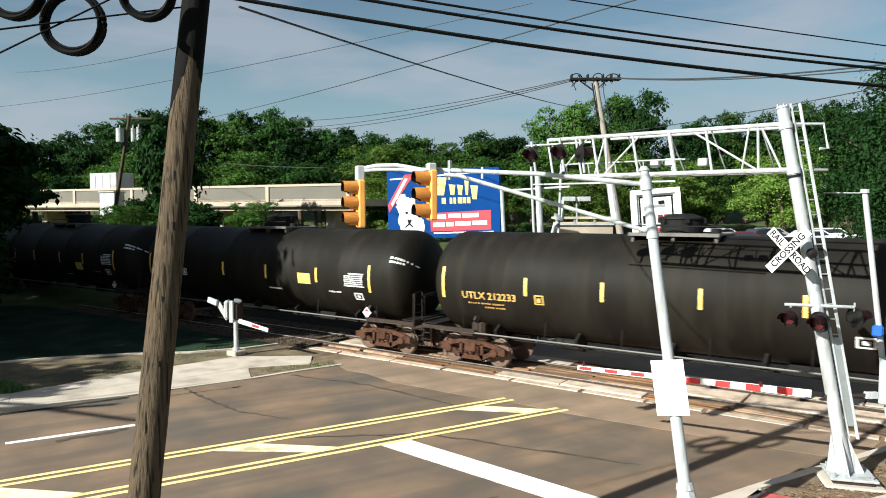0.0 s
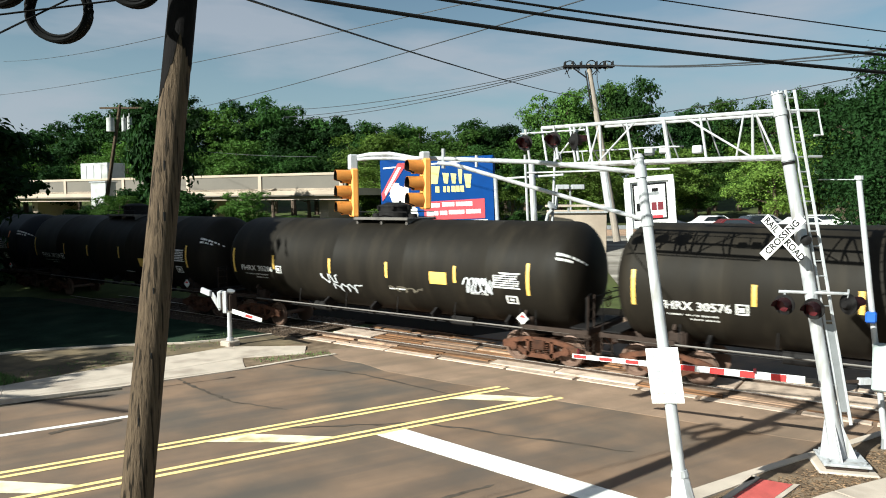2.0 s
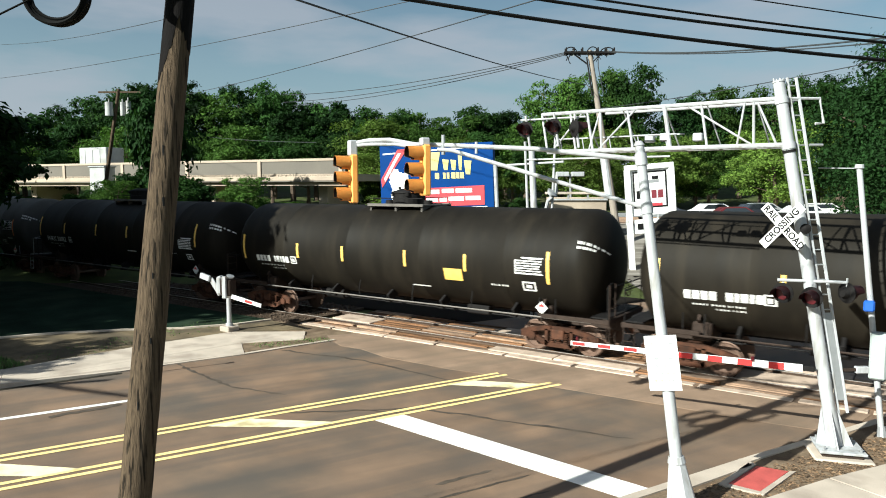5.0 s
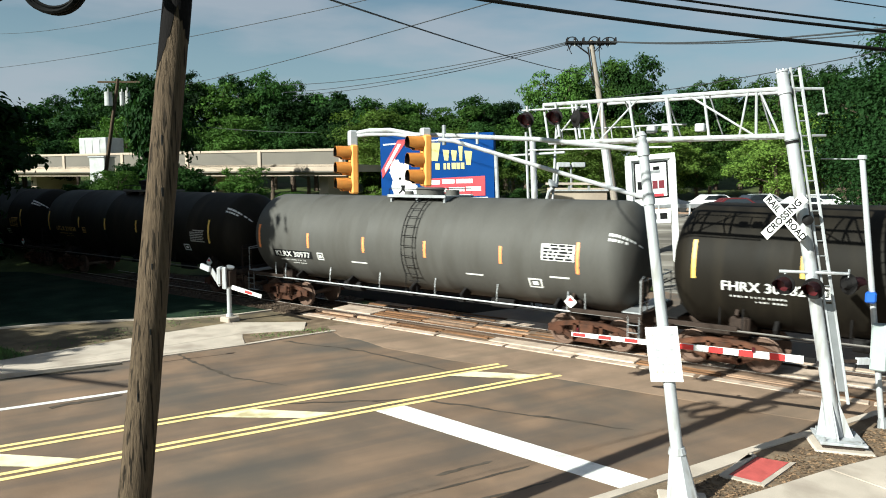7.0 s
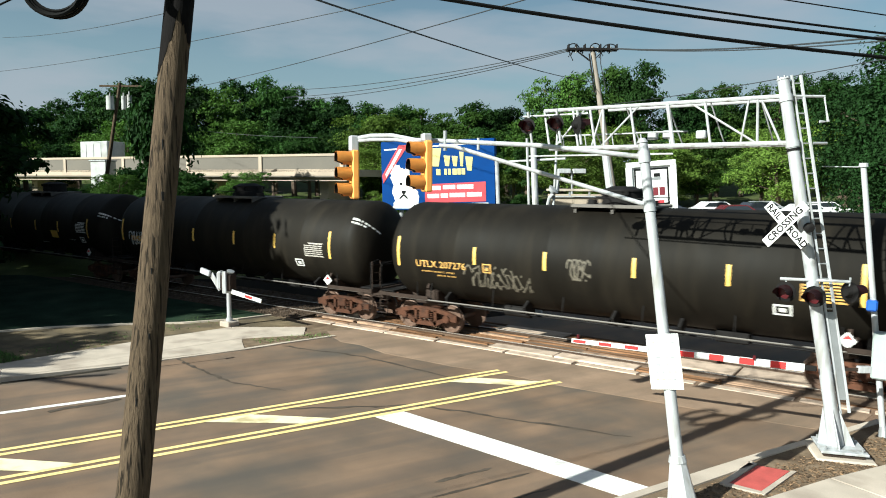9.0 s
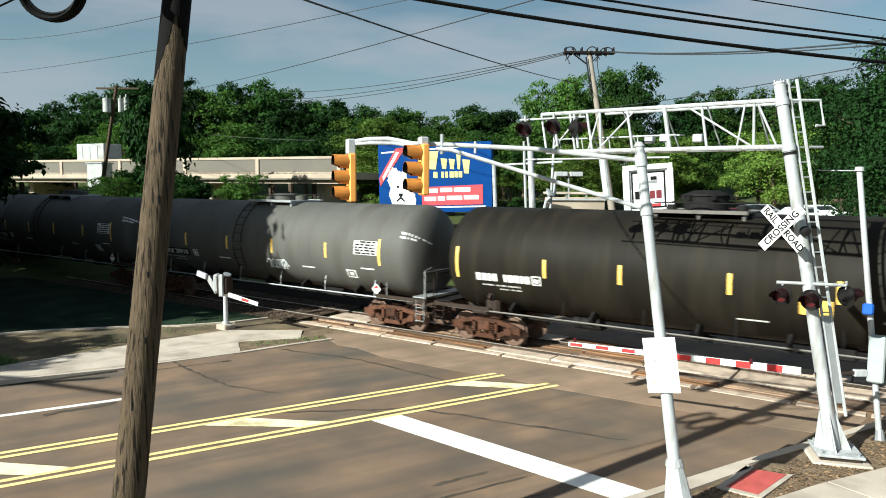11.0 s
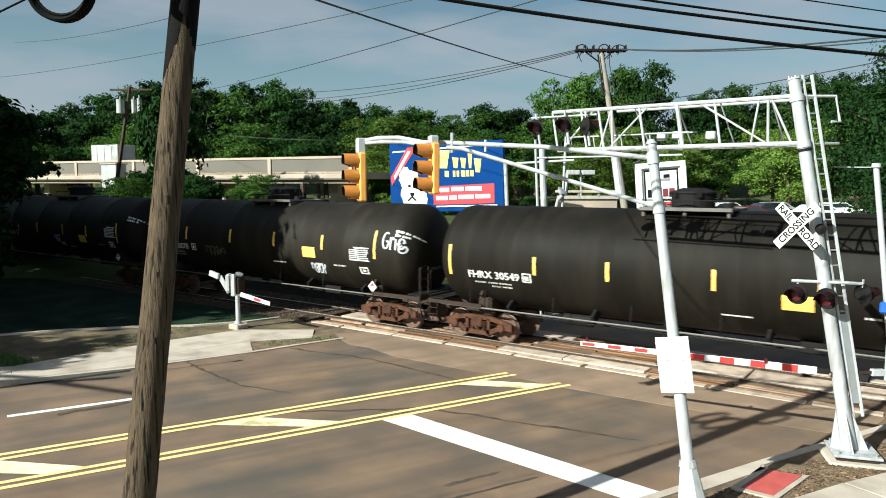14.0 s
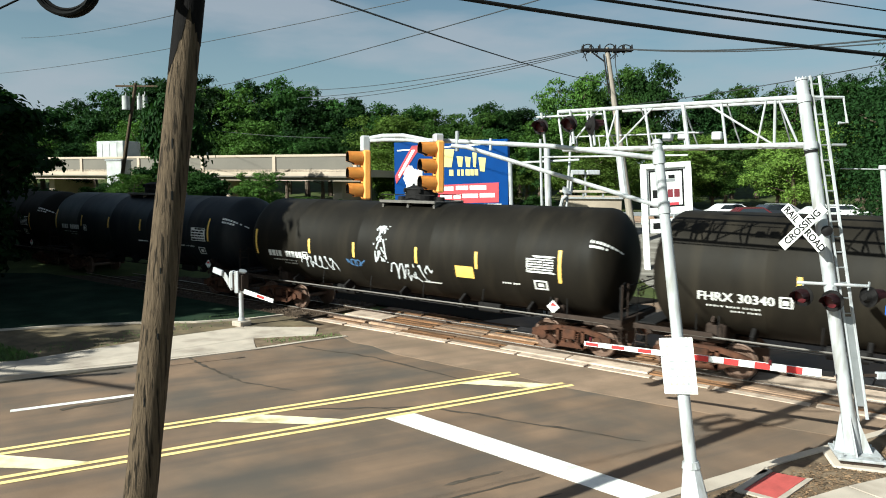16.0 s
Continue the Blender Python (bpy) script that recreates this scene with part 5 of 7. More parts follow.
def tank_text(body, x0, x1, a0, a1, material, parent, bold=0.0):
    """Stencilled characters laid on the tank between two places and two angles."""
    cu = bpy.data.curves.new("mark", "FONT")
    cu.body, cu.size, cu.resolution_u, cu.offset = body, 1.0, 2, bold
    tmp = bpy.data.objects.new("mark", cu)
    scene.collection.objects.link(tmp)
    me = bpy.data.meshes.new_from_object(tmp.evaluated_get(bpy.context.evaluated_depsgraph_get()))
    bpy.data.objects.remove(tmp)
    xs, ys = [v.co.x for v in me.vertices], [v.co.y for v in me.vertices]
    for v in me.vertices:
        fx, fy = (v.co.x - min(xs)) / (max(xs) - min(xs)), (v.co.y - min(ys)) / (max(ys) - min(ys))
        v.co = wrap(x0 + (x1 - x0) * fx, a0 + (a1 - a0) * fy, 0.008)
    me.materials.clear()
    me.materials.append(material)
    return part("reporting_mark", me, material, parent)


def brush(bm, pts, width=0.045):
    """A painted line through points (place along the tank, angle)."""
    R = TANK_R + 0.008
    for (xa, aa), (xb, ab) in zip(pts, pts[1:]):
        pa, pb = (xa, radians(aa) * R), (xb, radians(ab) * R)
        d = Vector((pb[0] - pa[0], pb[1] - pa[1]))
        if d.length < 1e-4:
            continue
        d.normalize()
        q = []
        for (px, pq), s, e in ((pa, 1, -1), (pa, -1, -1), (pb, -1, 1), (pb, 1, 1)):
            q.append(bm.verts.new(wrap(px - d.y * s * width / 2 + d.x * e * width / 3, math.degrees((pq + d.x * s * width / 2 + d.y * e * width / 3) / R), 0.009)))
        bm.faces.new(q)
    return bm


def scribble(bm, x0, x1, a0, a1, rng, loops, width=0.045):
    """A loose painted line on the tank's side, in upright and rounded strokes."""
    n = loops * 9
    pts = []
    for k in range(n + 1):
        f = k / n
        pts.append((x0 + (x1 - x0) * f + 0.10 * math.sin(k * 0.9 + loops), (a0 + a1) / 2 + (a1 - a0) / 2 * math.sin(k * (0.75 + 0.1 * rng.random()) + rng.uniform(-.3, .3))))
    return brush(bm, pts, width)


def script(bm, x0, x1, a0, a1, width=0.055):
    """Four looping brush letters with a long curled tail."""
    arc = lambda cx, cy, rx, ry, s, e, n=12: [(cx + rx * math.cos(radians(s + (e - s) * k / n)), cy + ry * math.sin(radians(s + (e - s) * k / n))) for k in range(n + 1)]
    for pts in (arc(.17, .55, .15, .42, 60, 330) + [(.30, .5), (.2, .5)], [(.38, .7), (.40, .1)] + arc(.48, .45, .08, .25, 160, 40), [(.62, .62), (.64, .1)],
                [(.60, .95), (.66, .92)], [(.72, .42), (.92, .5)] + arc(.84, .42, .09, .28, 20, 330), arc(.88, .12, .12, .2, 60, -250)):
        brush(bm, [(x0 + (x1 - x0) * u, a0 + (a1 - a0) * v) for u, v in pts], width)
    return bm


def side_frame_bm():
    """Cast truck side frame: an arch with two window openings."""
    bm = B()
    # three webs and two bars leave the windows open
    for pts in ([(-1.28, .38), (-1.28, .60), (-.95, .70), (-.42, .80), (.42, .80), (.95, .70), (1.28, .60), (1.28, .38), (1.02, .40), (.95, .56), (.40, .66), (-.40, .66), (-.95, .56), (-1.02, .40)],
                [(-1.0, .46), (-.86, .52), (-.30, .30), (-.42, .16)], [(1.0, .46), (.42, .16), (.30, .30), (.86, .52)], [(-.44, .16), (-.36, .30), (.36, .30), (.44, .16)],
                [(-.46, .2), (-.46, .7), (-.36, .7), (-.36, .2)], [(.36, .2), (.36, .7), (.46, .7), (.46, .2)]):
        lo = [bm.verts.new((x, -0.06, z)) for x, z in pts]
        hi = [bm.verts.new((x, 0.06, z)) for x, z in pts]
        bm.faces.new(lo)
        bm.faces.new(hi[::-1])
        for i in range(len(pts)):
            j = (i + 1) % len(pts)
            bm.faces.new((lo[i], hi[i], hi[j], lo[j]))
    for x in (-0.89, 0.89):
        rod(bm, (x, -0.12, 0.46), (x, 0.1, 0.46), 0.13, seg=12)
    bmesh.ops.recalc_face_normals(bm, faces=bm.faces)
    return bm


def springs_bm():
    bm = B()
    for x in (-0.22, 0.0, 0.22):
        for k in range(5):
            rod(bm, (x, 0, 0.31 + k * 0.065), (x, 0, 0.345 + k * 0.065), 0.085, seg=8)
    return bm


def wheel_bm():
    bm = B()
    q = Euler((0, 0, math.pi / 2)).to_matrix()
    for s in (-1, 1):
        prof = [(0.68 * s, 0.0), (0.68 * s, 0.44), (0.69 * s, 0.485), (0.715 * s, 0.485), (0.725 * s, 0.455), (0.80 * s, 0.445), (0.80 * s, 0.37), (0.76 * s, 0.34), (0.75 * s, 0.18), (0.80 * s, 0.14), (0.80 * s, 0)]
        lathe(bm, prof, (0, 0, 0), q, 28)
    rod(bm, (0, -0.95, 0), (0, 0.95, 0), 0.08, seg=12)
    return bm


WHEELS = []


def truck(car, x, index):
    t = part("truck", shared("bolster", lambda: box(B(), (0.42, 2.3, 0.3), (0, 0, 0.62), None, 0.03), RUST), RUST, car, m=Matrix.Translation((x, 0, 0)))
    for s in (-1, 1):
        part("side_frame", shared("side_frame", side_frame_bm, RUST), RUST, t, m=Matrix.Translation((0, s * 1.0, 0.05)))
        tagged(part("spring_pack", shared("spring_pack", springs_bm, RUST), RUST, t, m=Matrix.Translation((0, s * 1.0, 0.05))), kind="stuff")
    for dx in (-0.89, 0.89):
        WHEELS.append((index, dx, part("wheelset", shared("wheelset", wheel_bm, WHEEL_STEEL, True), WHEEL_STEEL, t, m=Matrix.Translation((dx, 0, 0.465)))))
        part("brake_beam", shared("brake_beam", lambda: box(B(), (0.12, 1.7, 0.14), (0, 0, 0.42), None, 0.02), DARK_IRON), DARK_IRON, t, m=Matrix.Translation((dx * 0.42, 0, 0)))
    return t


def end_frame_bm():
    bm = B()
    box(bm, (2.3, 0.75, 0.42), (7.55, 0, 1.02), None, 0.03)           # stub sill
    box(bm, (0.14, 2.9, 0.16), (8.62, 0, 1.22), None, 0.02)           # end sill
    box(bm, (0.5, 2.5, 0.5), (6.55, 0, 1.25), None, 0.05)             # saddle
    for s in (-1, 1):
        box(bm, (2.1, 0.10, 0.12), (7.6, s * 1.40, 1.22), None, 0.01)
        box(bm, (0.08, 1.0, 0.3), (6.6, s * 0.9, 1.42), Euler((s * 0.6, 0, 0)).to_matrix())
    return bm


def coupler_bm():
    bm = B()
    box(bm, (0.62, 0.2, 0.2), (8.75, 0, 0.88), None, 0.03)
    box(bm, (0.26, 0.32, 0.36), (8.9, 0.03, 0.88), None, 0.05)
    return bm


def end_rail_bm():
    bm = B()
    for s in (-1, 1):
        pipe(bm, [(8.62, s * 1.38, 1.25), (8.62, s * 1.38, 2.25), (8.55, s * 0.9, 2.3)], 0.022, 6)
        pipe(bm, [(7.0, s * 1.40, 1.25), (7.0, s * 1.42, 1.75)], 0.018, 6)
    pipe(bm, [(8.6, -1.38, 2.2), (8.6, 1.38, 2.2)], 0.02, 6)
    box(bm, (0.5, 2.7, 0.04), (8.35, 0, 1.32))
    return bm


def grab_bm():
    bm = B()
    for z in (0.55, 0.78, 1.0):
        pipe(bm, [(8.3, -1.44, z), (8.3, -1.47, z), (8.62, -1.47, z), (8.62, -1.44, z)], 0.014, 5)
    pipe(bm, [(8.3, -1.44, 0.5), (8.3, -1.44, 1.25)], 0.014, 5)
    pipe(bm, [(8.62, -1.44, 0.5), (8.62, -1.44, 1.25)], 0.014, 5)
    return bm


def side_rail_bm():
    """Long safety rail along the lower side."""
    bm = B()
    pipe(bm, [(-7.7, -1.42, 1.17), (7.7, -1.42, 1.17)], 0.028, 6)
    return bm


def rail_strut_bm():
    return pipe(B(), [(0, -1.42, 1.16), (0, -1.42, 1.45), (0, -1.36, 1.75)], 0.018, 5) or B()


def top_platform_bm():
    return box(B(), (2.5, 1.67, 0.05), (0, 0, TOP + 0.03), None, 0.006)


def platform_lip_bm():
    return box(B(), (2.5, 0.05, 0.10), (0, -0.86, TOP + 0.03), None, 0.006)


def platform_bearer_bm():
    return box(B(), (0.06, 1.6, 0.19), (0, 0, TOP - 0.09))


def top_rail_bm():
    bm = B()
    pipe(bm, [(-1.2, -0.83, TOP + 0.03), (-1.2, -0.83, TOP + 0.27), (1.2, -0.83, TOP + 0.27), (1.2, -0.83, TOP + 0.03)], 0.018, 5)
    return bm


def dome_bm():
    bm = B()
    rod(bm, (0, 0, TOP - 0.12), (0, 0, TOP + 0.26), 0.5, seg=20)
    rod(bm, (0, 0, TOP + 0.26), (0, 0, TOP + 0.32), 0.54, 0.48, 20)
    rod(bm, (0.95, 0, TOP - 0.1), (0.95, 0, TOP + 0.24), 0.25, seg=16)
    rod(bm, (-0.95, 0, TOP - 0.1), (-0.95, 0, TOP + 0.18), 0.2, 0.16, 14)
    return bm


def housing_bm():
    """Tall protective housing over the valves, with its lid, hinge lugs and two small fittings."""
    bm = B()
    rod(bm, (0, 0, TOP - 0.1), (0, 0, TOP + 0.46), 0.6, seg=22)
    rod(bm, (0, 0, TOP + 0.46), (0, 0, TOP + 0.51), 0.64, 0.63, 22)
    rod(bm, (0, 0, TOP + 0.51), (0, 0, TOP + 0.61), 0.58, 0.30, 22)
    for k in range(6):
        box(bm, (0.08, 0.10, 0.14), (math.cos(k * 1.047) * 0.64, math.sin(k * 1.047) * 0.64, TOP + 0.42), Euler((0, 0, k * 1.047)).to_matrix())
    rod(bm, (1.0, -0.2, TOP - 0.1), (1.0, -0.2, TOP + 0.2), 0.16, seg=12)
    rod(bm, (-0.98, 0.1, TOP - 0.1), (-0.98, 0.1, TOP + 0.2), 0.2, 0.15, 12)
    return bm


def ladder_bm():
    bm = B()
    for x in (-0.24, 0.24):
        pts = [(x, -(TANK_R + .12) * math.cos(radians(a)), TANK_Z + (TANK_R + .12) * math.sin(radians(a))) for a in range(75, -41, -9)]
        pts.append((x, pts[-1][1] - 0.03, 1.25))
        pipe(bm, pts, 0.022, 6)
    for a in range(68, -45, -11):
        y, z = -(TANK_R + .12) * math.cos(radians(a)), TANK_Z + (TANK_R + .12) * math.sin(radians(a))
        pipe(bm, [(-0.24, y, z), (0.24, y, z)], 0.013, 5)
    return bm


def valve_bm():
    bm = B()
    rod(bm, (0, 0, 1.2), (0, 0, 0.82), 0.26, 0.18, 14)
    box(bm, (0.7, 0.5, 0.08), (0, 0, 0.88))
    box(bm, (0.9, 0.3, 0.3), (3.4, -0.55, 1.02), None, 0.04)
    rod(bm, (-3.6, -0.5, 1.0), (-2.7, -0.5, 1.0), 0.2, seg=14)
    pipe(bm, [(-6.5, 0.2, 1.0), (-2, 0.25, 0.98), (3, 0.25, 0.98), (6.5, 0.2, 1.0)], 0.03, 6)
    pipe(bm, [(-6.5, -0.6, 0.92), (6.5, -0.6, 0.92)], 0.022, 6)
    return bm


def hose_bm():
    bm = B()
    pipe(bm, [(8.75, -0.3, 0.95), (8.95, -0.34, 0.75), (9.0, -0.30, 0.5), (9.05, -0.2, 0.42)], 0.03, 6)
    return bm


def brake_wheel_bm():
    bm = B()
    pts = [(8.52, 0.55 + 0.26 * math.cos(a), 2.0 + 0.26 * math.sin(a)) for a in [k * math.pi / 9 for k in range(18)]]
    pipe(bm, pts, 0.016, 5, True)
    for k in range(3):
        a = k * math.pi / 3
        pipe(bm, [(8.52, 0.55 - 0.26 * math.cos(a), 2.0 - 0.26 * math.sin(a)), (8.52, 0.55 + 0.26 * math.cos(a), 2.0 + 0.26 * math.sin(a))], 0.012, 5)
    return bm


def end_ladder_bm():
    bm = B()
    for y in (-1.36, -0.92):
        pipe(bm, [(8.66, y, 0.6), (8.66, y, 2.3)], 0.018, 5)
    for k in range(6):
        pipe(bm, [(8.66, -1.36, 0.75 + k * 0.28), (8.66, -0.92, 0.75 + k * 0.28)], 0.012, 5)
    return bm


def bracket_bm():
    bm = B()
    box(bm, (0.10, 0.5, 0.34), (0, -1.05, 1.28), Euler((0.55, 0, 0)).to_matrix(), 0.01)
    box(bm, (0.22, 0.16, 0.12), (0, -1.26, 1.10), None, 0.01)
    return bm


# where each kind of car carries its stripes, stencils and plates: places along the tank and angles on it
ROUND = dict(st=(-4.12, -1.82, 1.05, 3.48), sa=-2.5, end=(-19, 15), let=(-6.5, -4.66, -20.5, -12), test=-4.4, plate=(2.65, 3.35, -24, -10), data=(5.3, 6.25, -10, 8), frame=(5.52, 5.97, -29, -18), text=(4.4, 5.25, -26), lines=((1.2, 1.95, -36),), solid=False)
LONG = dict(ROUND, st=(-4.82, -1.8, 0.9, 3.75), sa=-1.5, let=(-6.75, -4.9, -15, -7.5), test=-4.55, plate=(2.75, 3.42, -14, 0), data=(5.2, 6.15, -13, 4), frame=(5.6, 6.0, -31, -21), text=(4.33, 5.16, -23), lines=((0.95, 1.7, -24.5),))
HIGH = dict(LONG, st=(-4.65, -1.6, 1.12, 3.8), sa=7, end=(-9, 26), let=(-6.5, -4.58, -18, -9), test=-4.18)
LEASED = dict(ROUND, st=(-4.15, -1.7, 1.0, 3.45), sa=2, end=(-16, 19), let=(-6.46, -4.5, -15, -7), test=-3.7, plate=None, data=(5.1, 6.1, -15, 3), frame=(4.5, 4.92, -31, -20), text=None, lines=())
GLOSSY = dict(ROUND, st=(-4.47, -1.8, 1.08, 3.74), sa=8, end=(-9, 26), let=(-6.55, -4.7, -8.5, -0.5), test=-4.1, plate=None, data=(5.2, 6.2, -9.5, 10.5), frame=(5.59, 6.05, -31, -19), text=(4.31, 5.44, -20), lines=((0.85, 1.65, -18), (2.68, 3.5, -13)), solid=True)
PLAIN_GREY = dict(ROUND, st=(-4.5, -1.75, 0.95, 3.85), sa=-1, end=(-15, 17), let=(-6.36, -4.5, -25, -17), test=-3.95, plate=None, data=(5.25, 6.3, -3, 14), frame=(4.75, 5.2, -36, -24), text=None, lines=((-2.42, -1.68, -24.5), (2.5, 3.15, -26), (5.5, 6.12, -20.5)), solid=True)


def tank_car(index, paint, mark, kind, stripe, rail, label, words="", ladder=None, graffiti=()):
    """One tank car; paint is its shell, mark its stencil colour, kind its layout of stripes and stencils."""
    rng = random.Random(100 + index)
    car = thing("tank_car", Matrix.Translation((CAR * index, TRACK_Y, 0.06)), label, "tank car", group="tank cars of the train")
    part("tank", shared("tank", tank_bm, paint, True), paint, car)
    near = Matrix.Translation((-0.44, 0, 0))
    half_turn = Matrix.Rotation(math.pi, 4, "Z")
    iron = GREY_METAL if paint == TANK_GREY else DARK_IRON
    for flip in (near, half_turn @ near):
        part("end_frame", shared("end_frame", end_frame_bm, DARK_IRON), DARK_IRON, car, m=flip)
        part("coupler", shared("coupler", coupler_bm, RUST), RUST, car, m=flip)
        part("end_railing", shared("end_railing", end_rail_bm, BLACK_METAL if paint != TANK_GREY else GREY_METAL), BLACK_METAL, car, m=flip)
        part("air_hose", shared("air_hose", hose_bm, RUBBER), RUBBER, car, m=flip)
        part("end_ladder", shared("end_ladder", end_ladder_bm, DARK_IRON), DARK_IRON, car, m=flip)
    part("side_ladder", shared("side_ladder", grab_bm, iron), iron, car, m=near)
    part("side_ladder", shared("side_ladder", grab_bm, iron), iron, car, m=Matrix.Translation((-16.48, 0, 0)))
    part("brake_wheel", shared("brake_wheel", brake_wheel_bm, RUST), RUST, car, m=near)
    for x in (-5.2, -2.6, 0.0, 2.4, 5.3):
        part("underframe_bracket", shared("underframe_bracket", bracket_bm, BLACK_METAL), BLACK_METAL, car, m=Matrix.Translation((x + rng.uniform(-.3, .3), 0, 0)))
    truck(car, 6.5, index)
    truck(car, -6.5, index)
    part("underframe_gear", shared("underframe_gear", valve_bm, BLACK_METAL), BLACK_METAL, car)
    deck = GREY_METAL if kind is PLAIN_GREY else RAIL_DARK
    part("top_platform", shared("top_platform", top_platform_bm, deck), deck, car)
    for x in (-1.15, 0, 1.15):
        part("platform_bearer", shared("platform_bearer", platform_bearer_bm, deck), deck, car, m=Matrix.Translation((x, 0, 0)))
    for flip in (Matrix(), half_turn):
        part("platform_lip", shared("platform_lip", platform_lip_bm, deck), deck, car, m=flip)
        part("top_railing", shared("top_railing", top_rail_bm, BLACK_METAL), BLACK_METAL, car, m=flip)
    if kind is PLAIN_GREY:
        part("manway", shared("manway", dome_bm, paint, True), paint, car)
    else:
        part("valve_housing", shared("valve_housing", housing_bm, BLACK_METAL), BLACK_METAL, car, "tall dark housing over the valves")
    if rail:
        part("safety_rail", shared("safety_rail", side_rail_bm, rail), rail, car)
        strut = GREY_METAL if paint == TANK_GREY else BLACK_METAL
        for k in range(6):
            part("rail_strut", shared("rail_strut", rail_strut_bm, strut), strut, car, m=Matrix.Translation((-6.0 + k * 2.4, 0, 0)))
    if ladder is not None:
        part("ladder", shared("ladder", ladder_bm, BLACK_METAL), BLACK_METAL, car, m=Matrix.Translation((ladder, 0, 0)))
    # reflective stripes: a tall one at either end, four short ones between
    sm = STRIPE_ORANGE if stripe == "orange" else STRIPE_YELLOW
    e0, e1 = kind["end"]
    for x, a0, a1 in ((-7.2, e0, e1), *((x, kind["sa"] - 9.5, kind["sa"] + 9.5) for x in kind["st"]), (6.4, e0, e1)):
        part("reflector", patch(B(), x - 0.05, x + 0.05, a0, a1), sm, car, stripe + " reflective stripe")
    # owner's mark, with small print below it
    x0, x1, a0, a1 = kind["let"]
    if paint == TANK_GREY:
        part("mark_ground", patch(B(), x0 - 0.12, x1 + 0.12, a0 - 1.5, a1 + 1.5, 0.004), BLACK_INK, car, "black ground behind the stencilled mark")
    if words:
        tank_text(words, x0, x1, a0, a1, mark, car, 0.012)
    else:
        x = x0
        for k in range(9):
            wide = rng.choice((0.10, 0.15, 0.17, 0.17))
            part("mark_bar", patch(B(), x, x + wide, a0, a1, n=3), mark, car)
            x += wide + (0.24 if k == 3 else 0.045)
    bm = B()
    glyph_row(bm, x0 + 0.2, a0 - 6, 16, 0.05, 0.055, 0.04, rng, skip=(5, 10))
    glyph_row(bm, x0 + 0.8, a0 - 10.5, 9, 0.05, 0.055, 0.04, rng, skip=(4,))
    tagged(part("small_print", bm, mark, car), kind="stuff")
    x, a = kind["test"], (a0 + a1) / 2
    bm = B()
    for k in (-5, 4):
        patch(bm, x - 0.15, x + 0.15, a + k, a + k + 1.3, n=1)
    for dx in (-0.15, 0.11):
        patch(bm, x + dx, x + dx + 0.04, a - 5, a + 5, n=2)
    patch(bm, x - 0.07, x + 0.05, a - 2.5, a + 2, n=1)
    part("test_mark", bm, mark, car)
    # table of small print: rows of short bars, or a white sheet with dark bars
    x0, x1, a0, a1 = kind["data"]
    table = mark if mark == STENCIL_Y and index == -11 else STENCIL_DIM if kind is LEASED else STENCIL
    rows = 5 if kind["solid"] else 7
    if kind["solid"]:
        part("data_sheet", patch(B(), x0, x1, a0, a1), STENCIL, car, "white stencilled table")
    bm = B()
    for k in range(rows):
        a = a0 + (a1 - a0) * (k + 0.25) / rows
        x = x0 + 0.05 + (0.22 if k == rows - 1 else 0)
        while x < x1 - 0.1:
            w = rng.uniform(0.08, 0.3)
            patch(bm, x, min(x + w, x1 - 0.05), a, a + (a1 - a0) * (0.12 if kind["solid"] else 0.075), 0.012, n=1)
            x += w + 0.035
    if not kind["solid"]:
        for a in (a0, a1 - 1):
            patch(bm, x0 + (0.2 if a > a0 else 0), x1, a, a + 1, n=1)
        patch(bm, x0, x0 + 0.03, a0, a1 - 3)
    tagged(part("data_panel", bm, BLACK_INK if kind["solid"] else table, car), "stencilled table of small print", kind="stuff")
    x0, x1, a0, a1 = kind["frame"]
    bm = B()
    for x in (x0, x1 - 0.05):
        patch(bm, x, x + 0.05, a0, a1)
    for a in (a0, a1 - 1.8):
        patch(bm, x0, x1, a, a + 1.8, n=1)
    patch(bm, x0 + 0.13, x1 - 0.13, a0 + 3.5, a1 - 3.5)
    part("white_frame", bm, STENCIL, car)
    for x0, x1, a in kind["lines"]:
        part("stencil_line", patch(B(), x0, x1, a - 0.9, a + 0.9, n=1), STENCIL, car)
    if kind["text"]:
        x0, x1, a = kind["text"]
        bm = glyph_row(B(), x0, a, int((x1 - x0) / 0.085), 0.055, 0.06, 0.03, rng, skip=(4, 8))
        tagged(part("small_print", bm, STENCIL, car), kind="stuff")
    high = 39 if kind is LEASED else 27
    for a, count, h in ((high - 2, 9, 0.09), (high - 7, 6, 0.08)):
        bm = glyph_row(B(), 7.28, a, count, 0.06, h, 0.018, rng)
        tagged(part("end_mark", bm, STENCIL, car), kind="stuff")
    if kind["plate"]:
        x0, x1, a0, a1 = kind["plate"]
        part("placard_plate", patch(B(), x0, x1, a0, a1), STRIPE_YELLOW, car, "yellow rectangular plate")
    # diamond placard on its bracket at the sill
    x, z = PLACARD
    bm = B()
    for y, s in ((-1.46, 1), (-1.44, -1)):
        bm.faces.new([bm.verts.new((x + dx * s, y, z + dz)) for dx, dz in ((-0.2, 0), (0, -0.2), (0.2, 0), (0, 0.2))])
    pl = part("hazard_placard", bm, WHITE_SHEET, car, "white diamond placard with a red half")
    bm = B()
    bm.faces.new([bm.verts.new((x + dx, -1.465, z + dz)) for dx, dz in ((-0.12, 0.03), (0.12, 0.03), (0, 0.15))])
    part("placard_red", bm, RED_STRIPE, pl)
